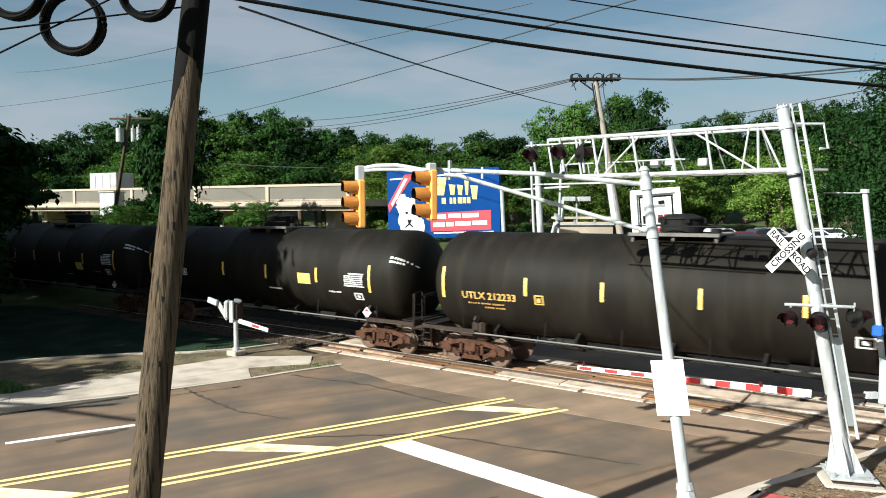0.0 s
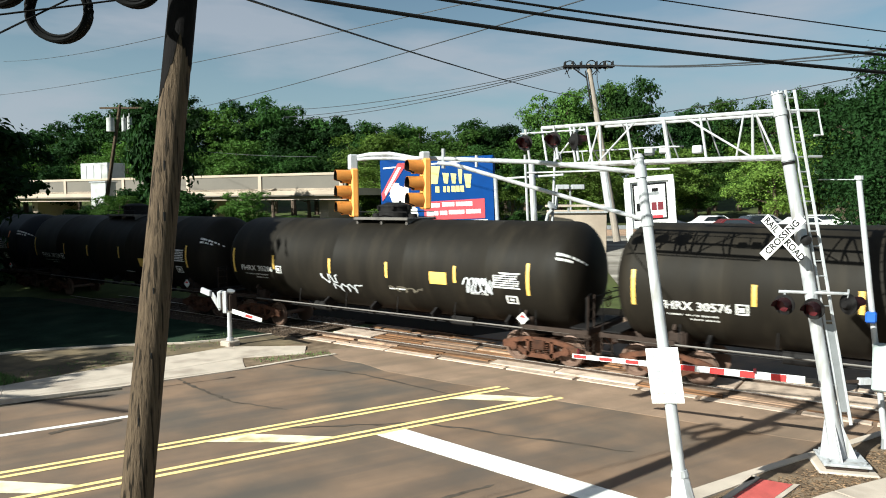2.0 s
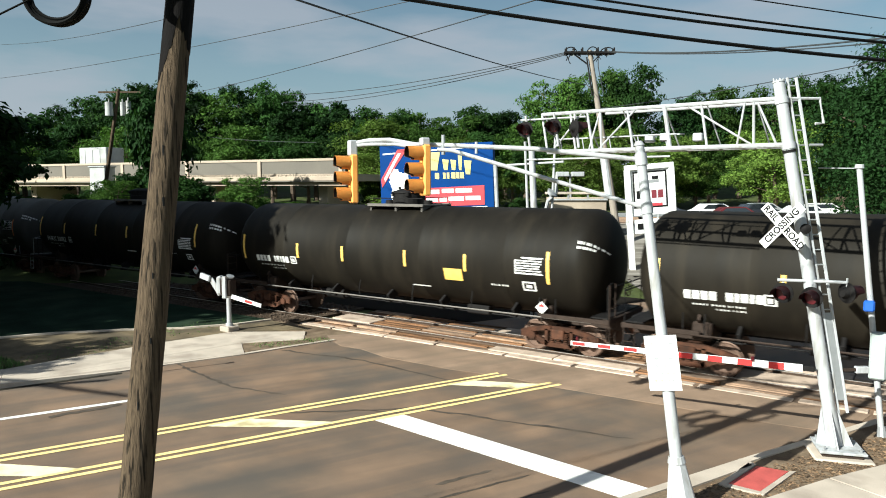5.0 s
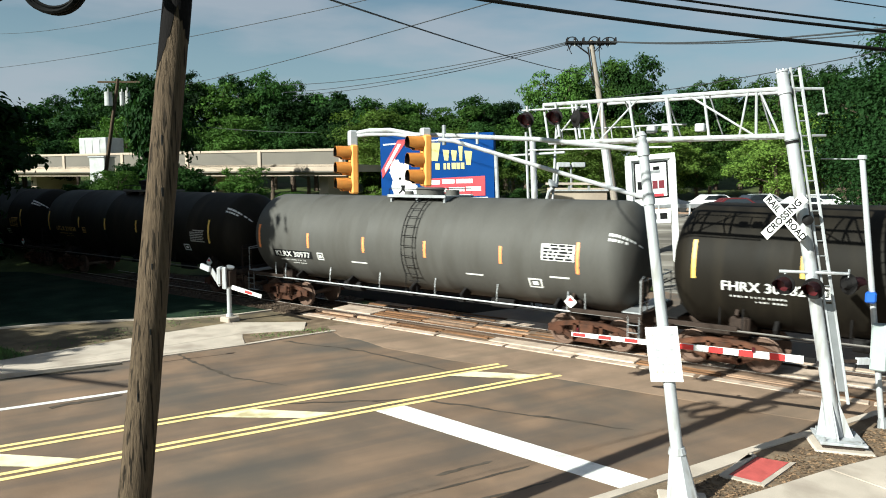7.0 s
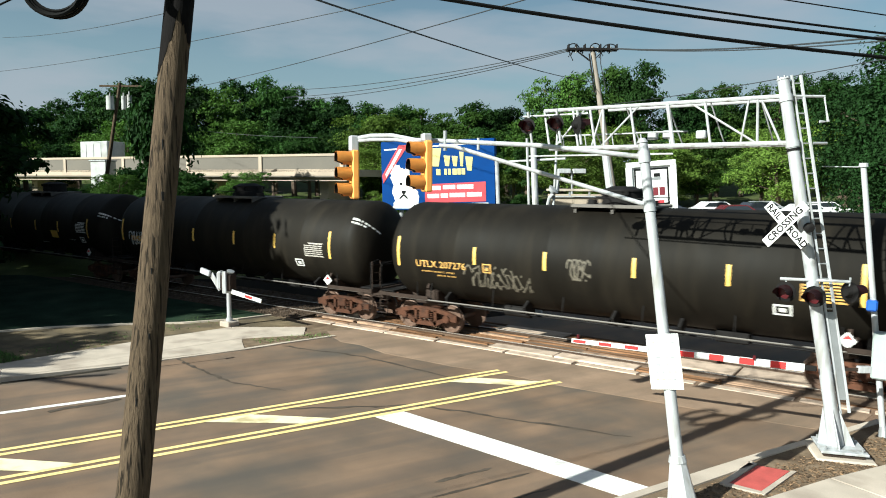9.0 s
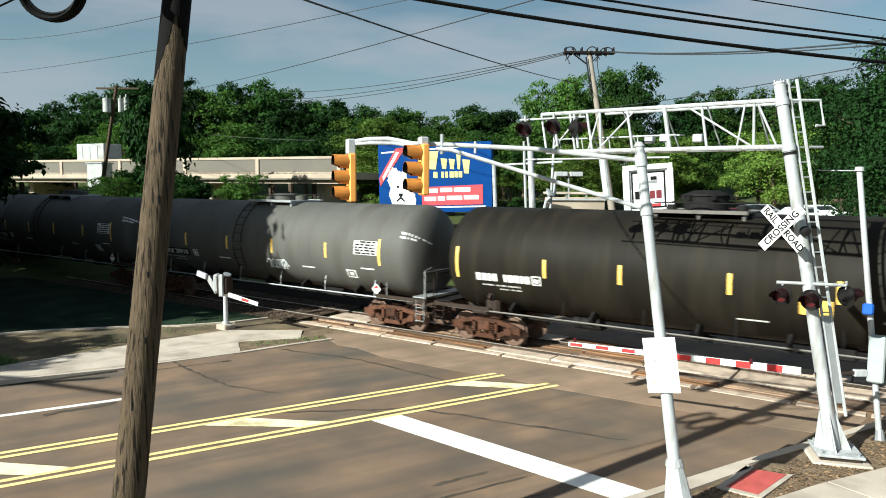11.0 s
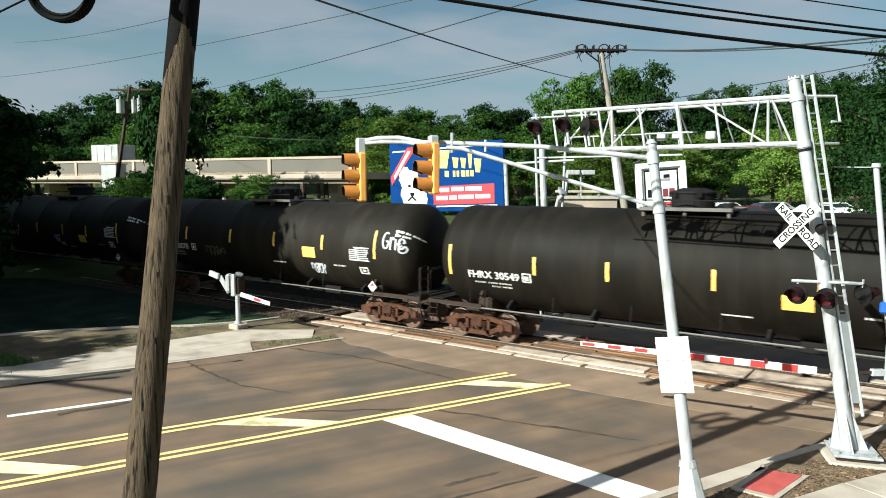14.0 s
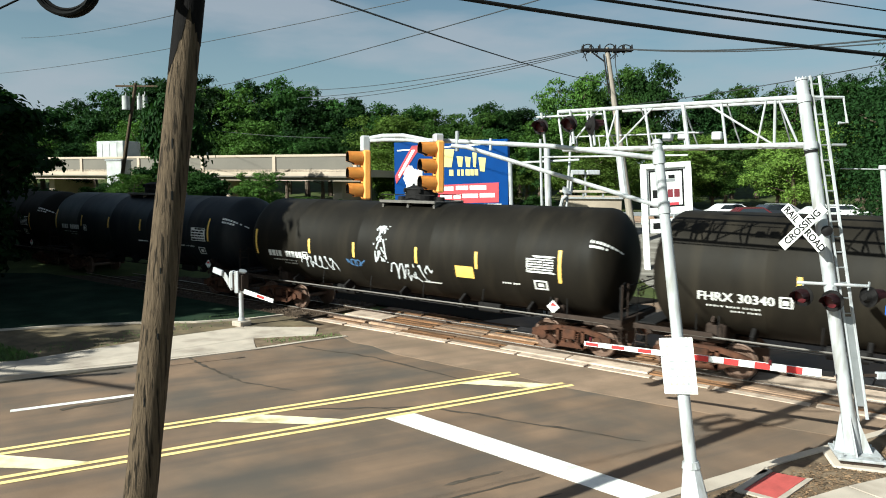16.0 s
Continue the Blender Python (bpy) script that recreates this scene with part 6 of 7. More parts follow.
    part("placard_bracket", pipe(B(), [(x, -1.45, z - 0.45), (x, -1.45, z - 0.1)], 0.02, 5), DARK_IRON, car)
    for x0, x1, a0, a1, loops, material in graffiti:
        if loops:
            part("graffiti", scribble(B(), x0, x1, a0, a1, rng, loops), material, car, "loose painted scrawl")
        else:
            part("graffiti", script(B(), x0, x1, a0, a1), material, car, "looping white brush scrawl")
    return car


PLACARD = (6.12, 1.46)
CARS = []


def train():
    W, Y, D = STENCIL, STENCIL_Y, RAIL_DARK
    spray = mat("spray_white", (0.6, 0.62, 0.65), 0.6, vary=0.3, scale=5)
    spray_tan = mat("spray_tan", (0.115, 0.10, 0.075), 0.7, vary=0.4, scale=3)
    spray_blue = mat("spray_blue", (0.05, 0.12, 0.25), 0.6, vary=0.3, scale=5)
    black = "dull black tank car with white stencils and yellow reflective stripes"
    ochre = "dull black tank car with ochre stencils and yellow reflective stripes"
    grey = "plain grey tank car with white stencils and orange reflective stripes"
    graf = "dull black tank car with scrawled graffiti and yellow reflective stripes"
    spec = {i: dict(paint=TANK_BLACK, mark=W, kind=(ROUND, LONG, ROUND)[i % 3], stripe="yellow", rail=D if i % 3 else DARK_IRON, label=black) for i in range(-25, 4)}
    for i, words in ((0, "UTLX 212233"), (-10, "UTLX 210338"), (-11, "UTLX 207276"), (-12, ""), (-16, "UTLX 212252"), (1, "")):
        spec[i].update(mark=Y, kind=LEASED, rail=D, label=ochre, words=words)
    for i, kind, words in ((-1, LONG, "FHRX 30328"), (-2, ROUND, "FHRX 30576"), (-3, LONG, "FHRX 30286"), (-4, ROUND, "FHRX 30124"), (-8, HIGH, "FHRX 30082"), (-17, ROUND, "FHRX 30549"),
                           (-18, HIGH, "FHRX 30070"), (-19, ROUND, "FHRX 30340"), (-20, ROUND, "")):
        spec[i].update(kind=kind, words=words, rail=D)
    for i, words, at, stripe in ((-9, "KLRX 30977", 0.3, "orange"), (-14, "KLRX 30910", -0.95, "yellow"), (-15, "KLRX 30870", -0.72, "yellow")):
        spec[i].update(paint=TANK_GREY, kind=PLAIN_GREY, stripe=stripe, rail=GREY_METAL, label=grey.replace("orange", stripe), words=words, ladder=at)
    spec[-5].update(paint=TANK_GLOSS, kind=GLOSSY, stripe="orange", rail=DARK_IRON, label="glossy black tank car with white stencils and orange reflective stripes", words="CTCX 731518")
    spec[-21].update(paint=TANK_GLOSS, kind=GLOSSY, rail=None, label="glossy black tank car with white stencils")
    for i, lines in ((-3, [(-2.3, -1.4, -24, -12, 2, spray), (-1.7, -0.4, -36, -24, 3, spray), (4.15, 5.15, -21, -4, 5, spray), (1.0, 2.3, -28, -21, 3, spray_tan)]),
                     (-11, [(-4.5, -2.6, -34, -8, 5, spray_tan), (-4.2, -2.2, -36, -16, 6, spray_tan), (-0.9, -0.3, -15, 6, 4, spray_tan)]),
                     (-12, [(-6.6, -5.2, -22, 0, 5, spray)]), (-14, [(0.63, 1.68, -33, -19, 5, spray)]),
                     (-18, [(6.76, 7.68, 2, 25, 0, spray), (-3.2, -2.0, -24, -10, 4, spray_tan), (3.2, 3.8, -37, -21, 4, spray)]),
                     (-19, [(0.0, 0.6, -27, -13, 3, spray), (0.5, 0.95, -35, -27, 2, spray)]),
                     (-20, [(-0.05, 1.6, -37, -14, 5, spray), (-0.75, -0.3, -15, 30, 5, spray), (-4.6, -2.85, -33, -15, 5, spray), (-2.15, -1.4, -23, -15, 3, spray_blue)])):
        spec[i].update(graffiti=lines, label=spec[i]["label"] if i == -14 else graf)
    for i in range(-25, 4):
        CARS.append((i, tank_car(i, **spec[i])))


# ---- behind the train ----
def lean_turn(face, lean):
    """A frame whose x looks along face; lean tips its top sideways (degrees)."""
    return Vector(face).to_track_quat("X", "Z").to_matrix() @ Euler((radians(lean), 0, 0)).to_matrix()


def hill_point(d, s, z):
    p = AX * d + RT * s
    return Vector((p.x, p.y, z))


def billboard():
    t = thing("billboard", Matrix(), "large blue storage billboard with shaggy white shape and red banner", "billboard")
    c = hill_point(42, -0.40, 5.62)
    q = lean_turn((AX * -1).to_3d() + Vector((-0.25, 0, 0)), 1.5)
    P = lambda y, z, x=0.0: c + q @ Vector((x, y, z))
    part("panel", box(B(), (0.7, 7.0, 4.15), c + q @ Vector((-0.36, 0, 0)), q, 0.02), BLUE_SIGN, t, "deep blue sign face")
    L = -1 if (q @ Vector((0, 1, 0))).dot(RT.to_3d()) > 0 else 1     # towards the viewer's left

    def sheet(name, pts, material, lift, label=""):
        bm = B()
        v0 = [bm.verts.new(P(L * x, z, lift)) for x, z in pts]
        v1 = [bm.verts.new(P(L * x, z, 0.0)) for x, z in pts]
        bm.faces.new(v0)
        for i in range(len(pts)):
            j = (i + 1) % len(pts)
            bm.faces.new((v0[i], v0[j], v1[j], v1[i]))
        bmesh.ops.recalc_face_normals(bm, faces=bm.faces)
        return part(name, bm, material, t, label)
    sheet("banner", [(0.78, -0.55), (-2.95, -0.45), (-2.95, -1.62), (0.78, -1.66)], RED_SIGN, 0.012, "red banner with unreadable white lines")
    for k, (x0, x1, z) in enumerate(((0.62, -0.2, -0.78), (-0.35, -1.1, -0.74), (-1.2, -2.2, -0.74), (0.62, -0.1, -1.26), (-0.2, -.65, -1.25), (-0.75, -1.7, -1.22), (-1.8, -2.7, -1.2))):
        sheet("banner_bar", [(x0, z + .13), (x1, z + .13), (x1, z - .12), (x0, z - .12)], WHITE_SHEET, 0.02)
    sheet("ribbon", [(3.46, 0.05), (2.35, 1.85), (1.75, 1.85), (3.4, -0.45)], RED_SIGN, 0.012, "red diagonal ribbon")
    sheet("ribbon_bar", [(3.25, 0.12), (2.35, 1.6), (2.15, 1.6), (3.2, -0.1)], WHITE_SHEET, 0.018)
    rng = random.Random(8)
    shape = [(2.95, -2.0), (2.66, -1.52), (2.88, -1.05), (2.78, -0.58), (2.92, -0.1), (2.85, 0.42), (2.66, 0.68), (2.42, 0.66), (2.28, 0.46), (2.0, 0.42), (1.78, 0.46), (1.72, 0.1), (1.62, -0.3), (1.5, -0.62), (1.16, -0.97), (1.2, -1.64), (1.0, -2.0)]
    outline = []
    for (x0, z0), (x1, z1) in zip(shape, shape[1:]):
        outline += [(x0 + (x1 - x0) * k / 4 + rng.uniform(-.05, .05), z0 + (z1 - z0) * k / 4 + rng.uniform(-.04, .04)) for k in range(4)]
    sheet("figure", outline + [shape[-1]], WHITE_SHEET, 0.012, "plain shaggy white shape")
    for pts in ([(2.36, -.42), (2.2, -.42), (2.2, -.56), (2.36, -.56)], [(1.92, -.44), (1.78, -.44), (1.78, -.57), (1.92, -.57)], [(2.26, -.9), (1.96, -.9), (2.02, -1.1), (2.2, -1.1)],
                [(2.15, -1.1), (2.08, -1.1), (1.84, -1.36), (1.9, -1.42), (2.12, -1.22), (2.36, -1.42), (2.42, -1.36)]):
        sheet("figure_mark", pts, BLACK_INK, 0.018)
    for x, w, z0, z1 in ((0.66, 0.95, 0.50, 1.62), (-0.42, 0.40, 0.50, 1.16), (-0.92, 0.36, 0.48, 1.12), (-1.38, 0.26, 0.46, 1.36), (-1.74, 0.46, 0.20, 1.06)):
        sheet("cream_shape", [(x, z1), (x - w, z1 - .05), (x - w * .8, z0), (x - w * .22, z0 + .03)], PALE_YELLOW_SIGN, 0.012, "plain cream block")
    for x, w in ((0.05, .26), (-0.45, .16), (-0.68, .16), (-0.95, .26), (-1.25, .2), (-1.5, .22)):
        sheet("cream_shape", [(x, .36), (x - w, .35), (x - w, -.02), (x, 0)], PALE_YELLOW_SIGN, 0.012, "plain cream block")
    sheet("top_line", [(3.3, 1.62), (-2.2, 1.86), (-2.2, 1.78), (3.3, 1.54)], WHITE_SHEET, 0.011)
    sheet("lower_line", [(0.6, -1.72), (-3.1, -1.7), (-3.1, -1.78), (0.6, -1.8)], WHITE_SHEET, 0.012)
    for y in (-2.4, 2.4):
        p = P(y, -1.9, -0.4)
        part("post", rod(B(), (p.x, p.y, 0.2), p, 0.16, seg=12), GREY_METAL, t, smooth=True)
    part("side_pole", rod(B(), P(L * -3.75, -4.9, 0.0), P(L * -3.62, 0.9, 0.0), 0.12, seg=10), GALV, t, smooth=True)


def pylon_sign():
    t = thing("pylon_sign", Matrix(), "white framed roadside pylon sign with small dark and red panels", "sign")
    c = hill_point(40, 12.0, 3.7)
    q = lean_turn((AX * -1).to_3d() + Vector((-0.15, 0, 0)), 0)
    L = -1 if (q @ Vector((0, 1, 0))).dot(RT.to_3d()) > 0 else 1
    q = lean_turn((AX * -1).to_3d() + Vector((-0.15, 0, 0)), -L * 4.5)
    P = lambda y, z, x=0.0: c + q @ Vector((x, L * y, z))
    part("frame", box(B(), (0.5, 2.7, 0.3), P(0, 2.6), q, 0.02), WHITE_SHEET, t)
    for y in (-1.22, 1.22):
        part("upright", box(B(), (0.45, 0.32, 6.6), P(y, -0.8), q, 0.02), WHITE_SHEET, t)
    part("face", box(B(), (0.2, 2.1, 2.6), P(0, 1.15), q), WHITE_SHEET, t, "white sign face")
    for y, z, w, h, m in ((0.0, 1.3, 1.9, 2.1, BLACK_INK),):
        part("face_border", box(B(), (0.02, w, h), P(y, z, 0.105), q), m, t)
        part("face_panel", box(B(), (0.02, w - .2, h - .2), P(y, z, 0.114), q), WHITE_SHEET, t)
    for y, z, w, h, m in ((-0.62, 1.02, 0.30, 0.46, BLACK_INK), (-0.22, 1.02, 0.3, 0.46, BLACK_INK), (0.2, 1.02, 0.28, 0.46, MAROON), (0.56, 1.02, 0.3, 0.46, MAROON), (0.15, 1.75, 0.7, 0.16, GREY_METAL), (0.3, 1.95, 0.34, 0.2, BLACK_INK), (0.1, 0.42, 1.1, 0.16, RED_SIGN)):
        part("plain_block", box(B(), (0.02, w, h), P(-y, z, 0.126), q), m, t)
    part("lower_panel", box(B(), (0.2, 2.0, 0.8), P(0, -0.8), q), WHITE_SHEET, t)
    for k in range(3):
        part("plain_block", box(B(), (0.02, 0.4, 0.35), P(-0.6 + k * 0.6, -0.8, 0.105), q), BLACK_INK, t)


def far_utility_pole():
    t = thing("utility_pole", Matrix(), "pale weathered wooden utility pole with a crossarm, loops and insulators", "utility pole")
    top, low = Vector((-18.56, 43.32, 13.95)), Vector((-16.75, 43.32, 4.0))
    base = low + (low - top) * (1.6 / 9.95)
    part("pole", rod(B(), base, top, 0.24, 0.15, 12), POLE_WOOD_FAR, t, smooth=True)
    rt = RT.to_3d()
    for dy in (0.2, -0.2):
        c = Vector((-18.54, 43.32, 13.8)) + AX.to_3d() * dy
        part("crossarm", box(B(), (3.3, 0.12, 0.15), c, rt.to_track_quat("X", "Z").to_matrix(), 0.01), BLACK_METAL, t)
        for s in (-1.55, -1.05, -0.5, 0.5, 1.05, 1.55):
            p = c + rt * s
            part("insulator", rod(B(), p, p + Vector((0, 0, 0.32)), 0.06, 0.05, 8), BLACK_METAL, t)
    mid = Vector((-18.54, 43.2, 13.8))
    for w0, w1, up in ((-1.6, -0.75, 0.36), (-0.15, 0.65, 0.38), (0.7, 1.75, 0.34)):
        arch = [mid + rt * (w0 + (w1 - w0) * k / 8) + Vector((0, 0, up * math.sin(math.pi * k / 8) ** 0.6)) for k in range(9)]
        part("jumper_loop", pipe(B(), arch, 0.035, 5), BLACK_METAL, t)
    for w, drop, swing in ((-1.5, 0.5, 0.12), (-1.15, 0.72, -0.2), (-0.65, 0.4, 0.1), (0.15, 0.62, 0.14), (0.45, 0.55, 0.18), (0.8, 0.42, -0.16), (1.1, 0.28, 0.1)):
        p = mid + rt * w
        part("jumper", pipe(B(), [p, p + rt * swing + Vector((0, 0, -drop * 0.55)), p + rt * swing * 0.2 + Vector((0, 0, -drop))], 0.04, 5), BLACK_METAL, t)
        part("strain_insulator", rod(B(), p + Vector((0, 0, -0.18)), p + Vector((0, 0, 0.1)), 0.09, 0.07, 8), BLACK_METAL, t)
    for w, h in ((-1.0, 0.0), (0.42, 0.0), (1.25, 0.04)):
        part("cutout", rod(B(), mid + rt * w + Vector((0, 0, -0.22 + h)), mid + rt * w + Vector((0.03, -0.1, 0.12 + h)), 0.055, 0.05, 8), TRANSFORMER, t)
    part("brace", rod(B(), mid + rt * -0.95 + Vector((0, 0, -0.1)), mid + rt * -0.05 + Vector((0, 0, -0.75)), 0.05, seg=6), BLACK_METAL, t)
    part("brace", rod(B(), mid + rt * 0.75 + Vector((0, 0, -0.1)), mid + rt * 0.1 + Vector((0, 0, -0.75)), 0.035, seg=6), BLACK_METAL, t)
    part("ground_wire", pipe(B(), [mid + rt * 0.6 + Vector((0, 0, -0.1)), mid + rt * 0.62 + Vector((0, 0, -0.9)), mid + rt * 1.0 + Vector((0, 0, -2.6))], 0.03, 5), WIRE_GREY, t)
    part("riser", rod(B(), mid + rt * -0.16 + Vector((0.5, -0.1, -2.8)), mid + rt * -0.16 + Vector((0.06, -0.1, -0.3)), 0.05, seg=6), BLACK_METAL, t)
    part("sheath", rod(B(), Vector((-16.95, 43.25, 4.4)), Vector((-17.42, 43.25, 7.2)), 0.28, 0.26, 12), GALV, t)
    far_l, far_r = Vector((-19.76, 42.44, 13.85)), Vector((-17.36, 44.11, 13.88))
    for pts, r in ((sag(far_l, (-61.77, 56.29, 15.7), .6), .03), (sag(far_l + rt * .3, (-61.72, 56.22, 14.85), .6), .03), (sag(far_l + rt * .6, (-60.64, 56.93, 14.5), .6), .03),
                   (sag(far_r, (6.0, 27.2, 10.3), 0.6), .04), (sag(far_r - rt * .4, (6.0, 27.0, 10.0), 0.6), .03),
                   (sag((-7.64, 6.04, 7.90), (-18.45, 42.8, 11.7), .2), .018), (sag((-65.0, 45.0, 14.7), (-6.0, 19.1, 11.15), .3), .022),
                   (sag((-75.0, 29.2, 15.1), (-12.0, 22.4, 12.6), .5), .018), (sag((-66.58, 28.65, 17.46), (-26.97, 18.89, 12.57), .3), .016),
                   (sag((-24.3, 54.3, 11.4), (1.2, 35.3, 10.9), .3), .025), (sag((-48.88, 33.84, 9.33), (-36.41, 36.29, 8.34), .15), .018)):
        tagged(part("overhead_wire", pipe(B(), pts, r, 5), WIRE_GREY, None), "thin overhead wire against the sky", "wire", group="overhead wires", kind="structure")


def transformer_pole():
    t = thing("transformer_pole", Matrix(), "dark utility pole carrying three pale transformer cans", "utility pole")
    top, base = hill_point(55, -25.2, 12.75), hill_point(55, -27.2, 1.8)
    part("pole", rod(B(), base, top, 0.17, 0.12, 10), POLE_WOOD, t, smooth=True)
    rt = RT.to_3d()
    part("crossarm", box(B(), (3.4, 0.12, 0.14), hill_point(55, -25.1, 12.5), rt.to_track_quat("X", "Z").to_matrix(), 0.01), POLE_WOOD, t)
    for s, z in ((-0.28, 11.2), (0.78, 11.2), (1.22, 11.3)):
        c = hill_point(54.7, -25.6 + s, z)
        r = 0.3 if s < 0.6 else 0.18
        can = part("transformer", rod(B(), c - Vector((0, 0, .55)), c + Vector((0, 0, .5)), r, r * 0.97, 16), TRANSFORMER, t, smooth=True)
        part("bushing", rod(B(), c + Vector((0, 0, .5)), c + Vector((0, 0, .75)), 0.05, seg=8), TRANSFORMER, can)


def viaduct():
    t = thing("viaduct", Matrix(), "long beige concrete highway viaduct with grey parapet panels", "bridge")
    a, b = Vector((-100.0, 33.2)), Vector((-40.15, 43.39))
    d = (b - a).normalized()
    q = d.to_3d().to_track_quat("X", "Z").to_matrix()
    L = (b - a).length
    mid = (a + b) / 2
    nrm = Vector((d.y, -d.x))
    P = lambda s, z, out=0.0: Vector((a.x + d.x * s + nrm.x * out, a.y + d.y * s + nrm.y * out, z))
    part("deck", box(B(), (L, 9.0, 0.6), P(L / 2, 5.95, -4.4), q), BRIDGE, t)
    part("fascia", box(B(), (L, 0.3, 0.35), P(L / 2, 5.85, 0.2), q, 0.02), BRIDGE, t)
    part("girder", box(B(), (L, 0.6, 0.5), P(L / 2, 5.50, -0.3), q), BRIDGE, t)
    part("lower_coping", box(B(), (L, 0.12, 0.10), P(L / 2, 5.62, 0.33), q), BRIDGE_PANEL, t)
    part("parapet", box(B(), (L, 0.2, 1.35), P(L / 2, 6.72, 0.0), q), BRIDGE_PANEL, t)
    part("coping", box(B(), (L, 0.34, 0.22), P(L / 2, 7.45, 0.0), q, 0.02), BRIDGE, t)
    for k in range(7):
        part("parapet_post", box(B(), (0.35, 0.3, 1.4), P(L - 0.4 - k * 8.6, 6.72, 0.06), q), BRIDGE, t)
    for k in range(5):
        part("pier", box(B(), (1.0, 5.0, 6.0), P(L - 3.5 - k * 13, 2.6, -4.2), q, 0.05), BRIDGE, t)
    k = thing("white_kiosk", Matrix(), "small white panelled hut standing before the viaduct", "hut")
    part("body", box(B(), (2.1, 1.2, 3.4), P(34.2, 5.35, 2.2), q, 0.04), TRANSFORMER, k)
    part("roof", box(B(), (2.3, 1.4, 0.12), P(34.2, 7.1, 2.2), q, 0.02), GREY_METAL, k)
    part("leg", box(B(), (1.6, 0.9, 3.6), P(34.2, 1.9, 2.2), q), GREY_METAL, k)
    w = thing("trailer", Matrix(), "white box trailer standing on the viaduct deck", "trailer")
    c = P(29.5, 7.75, -1.6)
    part("body", box(B(), (4.0, 2.2, 2.9), c, q, 0.05), TRANSFORMER, w)
    for k in range(3):
        part("panel_seam", box(B(), (0.06, 0.05, 2.4), P(28.4 + k * 1.1, 7.75, -0.49), q), GREY_METAL, w)


def far_signal():
    t = thing("crossing_signal", Matrix(), "white crossing signal mast on the far side of the tracks", "crossing signal")
    a = Vector((-12.9, 24.6, 0))
    part("mast", rod(B(), (-12.3, 24.2, 0), (-12.78, 24.4, 6.6), 0.14, 0.12, 16), GALV, t, smooth=True)
    part("side_post", rod(B(), (-12.6, 24.2, 0), (-12.99, 24.25, 6.9), 0.05, seg=10), GALV, t, smooth=True)
    part("side_post", rod(B(), (-12.05, 24.7, 3.5), (-12.03, 24.95, 7.1), 0.05, seg=10), GALV, t, smooth=True)
    part("cross_arm", rod(B(), a + Vector((-1.5, 0, 6.0)), a + Vector((1.4, 0.0, 6.1)), 0.045, seg=8), GALV, t)
    part("bell", lathe(B(), [(-.1, 0), (-.08, .15), (.05, .22), (.1, 0)], a + Vector((1.0, -.2, 4.9)), Euler((0, -.8, 0)).to_matrix(), 16), GALV, t, smooth=True)
    part("curved_arm", pipe(B(), [a + Vector((0.6, 0, 4.0)), a + Vector((0.75, 0, 4.6)), a + Vector((1.1, 0, 4.9)), a + Vector((1.1, 0, 5.6))], 0.07, 8), GALV, t, smooth=True)


def lot_light():
    t = thing("lot_light", Matrix(), "grey lamp post with two pale box lamp heads over the lot", "lamp post")
    z0 = height(*(AX * 50 + RT * 9.2))
    part("post", rod(B(), hill_point(50, 9.3, z0 - 0.1), hill_point(50, 9.13, 5.95), 0.10, 0.07, 10), GREY_METAL, t, smooth=True)
    q = RT.to_3d().to_track_quat("X", "Z").to_matrix()
    part("arm", box(B(), (0.7, 0.08, 0.08), hill_point(50, 9.12, 5.98), q), GREY_METAL, t)
    for w in (8.58, 9.66):
        part("lamp_head", box(B(), (0.92, 0.5, 0.34), hill_point(50, w, 6.03), q, 0.04), GALV, t, "pale box-shaped lamp head")


def dock_wall():
    t = thing("loading_dock", Matrix(), "low beige loading wall with pale rails and dark gaps", "loading dock")
    q = RT.to_3d().to_track_quat("X", "Z").to_matrix()
    z0 = height(*(AX * 46 + RT * 8.8))
    part("wall", box(B(), (3.9, 0.6, 4.45 - z0), hill_point(46.3, 8.9, (4.45 + z0) / 2), q, 0.03), BRIDGE, t)
    part("coping", box(B(), (4.1, 0.8, 0.16), hill_point(46.3, 8.9, 4.72), q, 0.02), CONCRETE, t)
    for w in (7.1, 8.3, 9.6, 10.7):
        part("post", box(B(), (0.12, 0.12, 0.5), hill_point(46.05, w, 4.5), q), GREY_METAL, t)
    part("rail", box(B(), (4.0, 0.08, 0.10), hill_point(45.9, 8.9, 4.30), q), GALV, t)


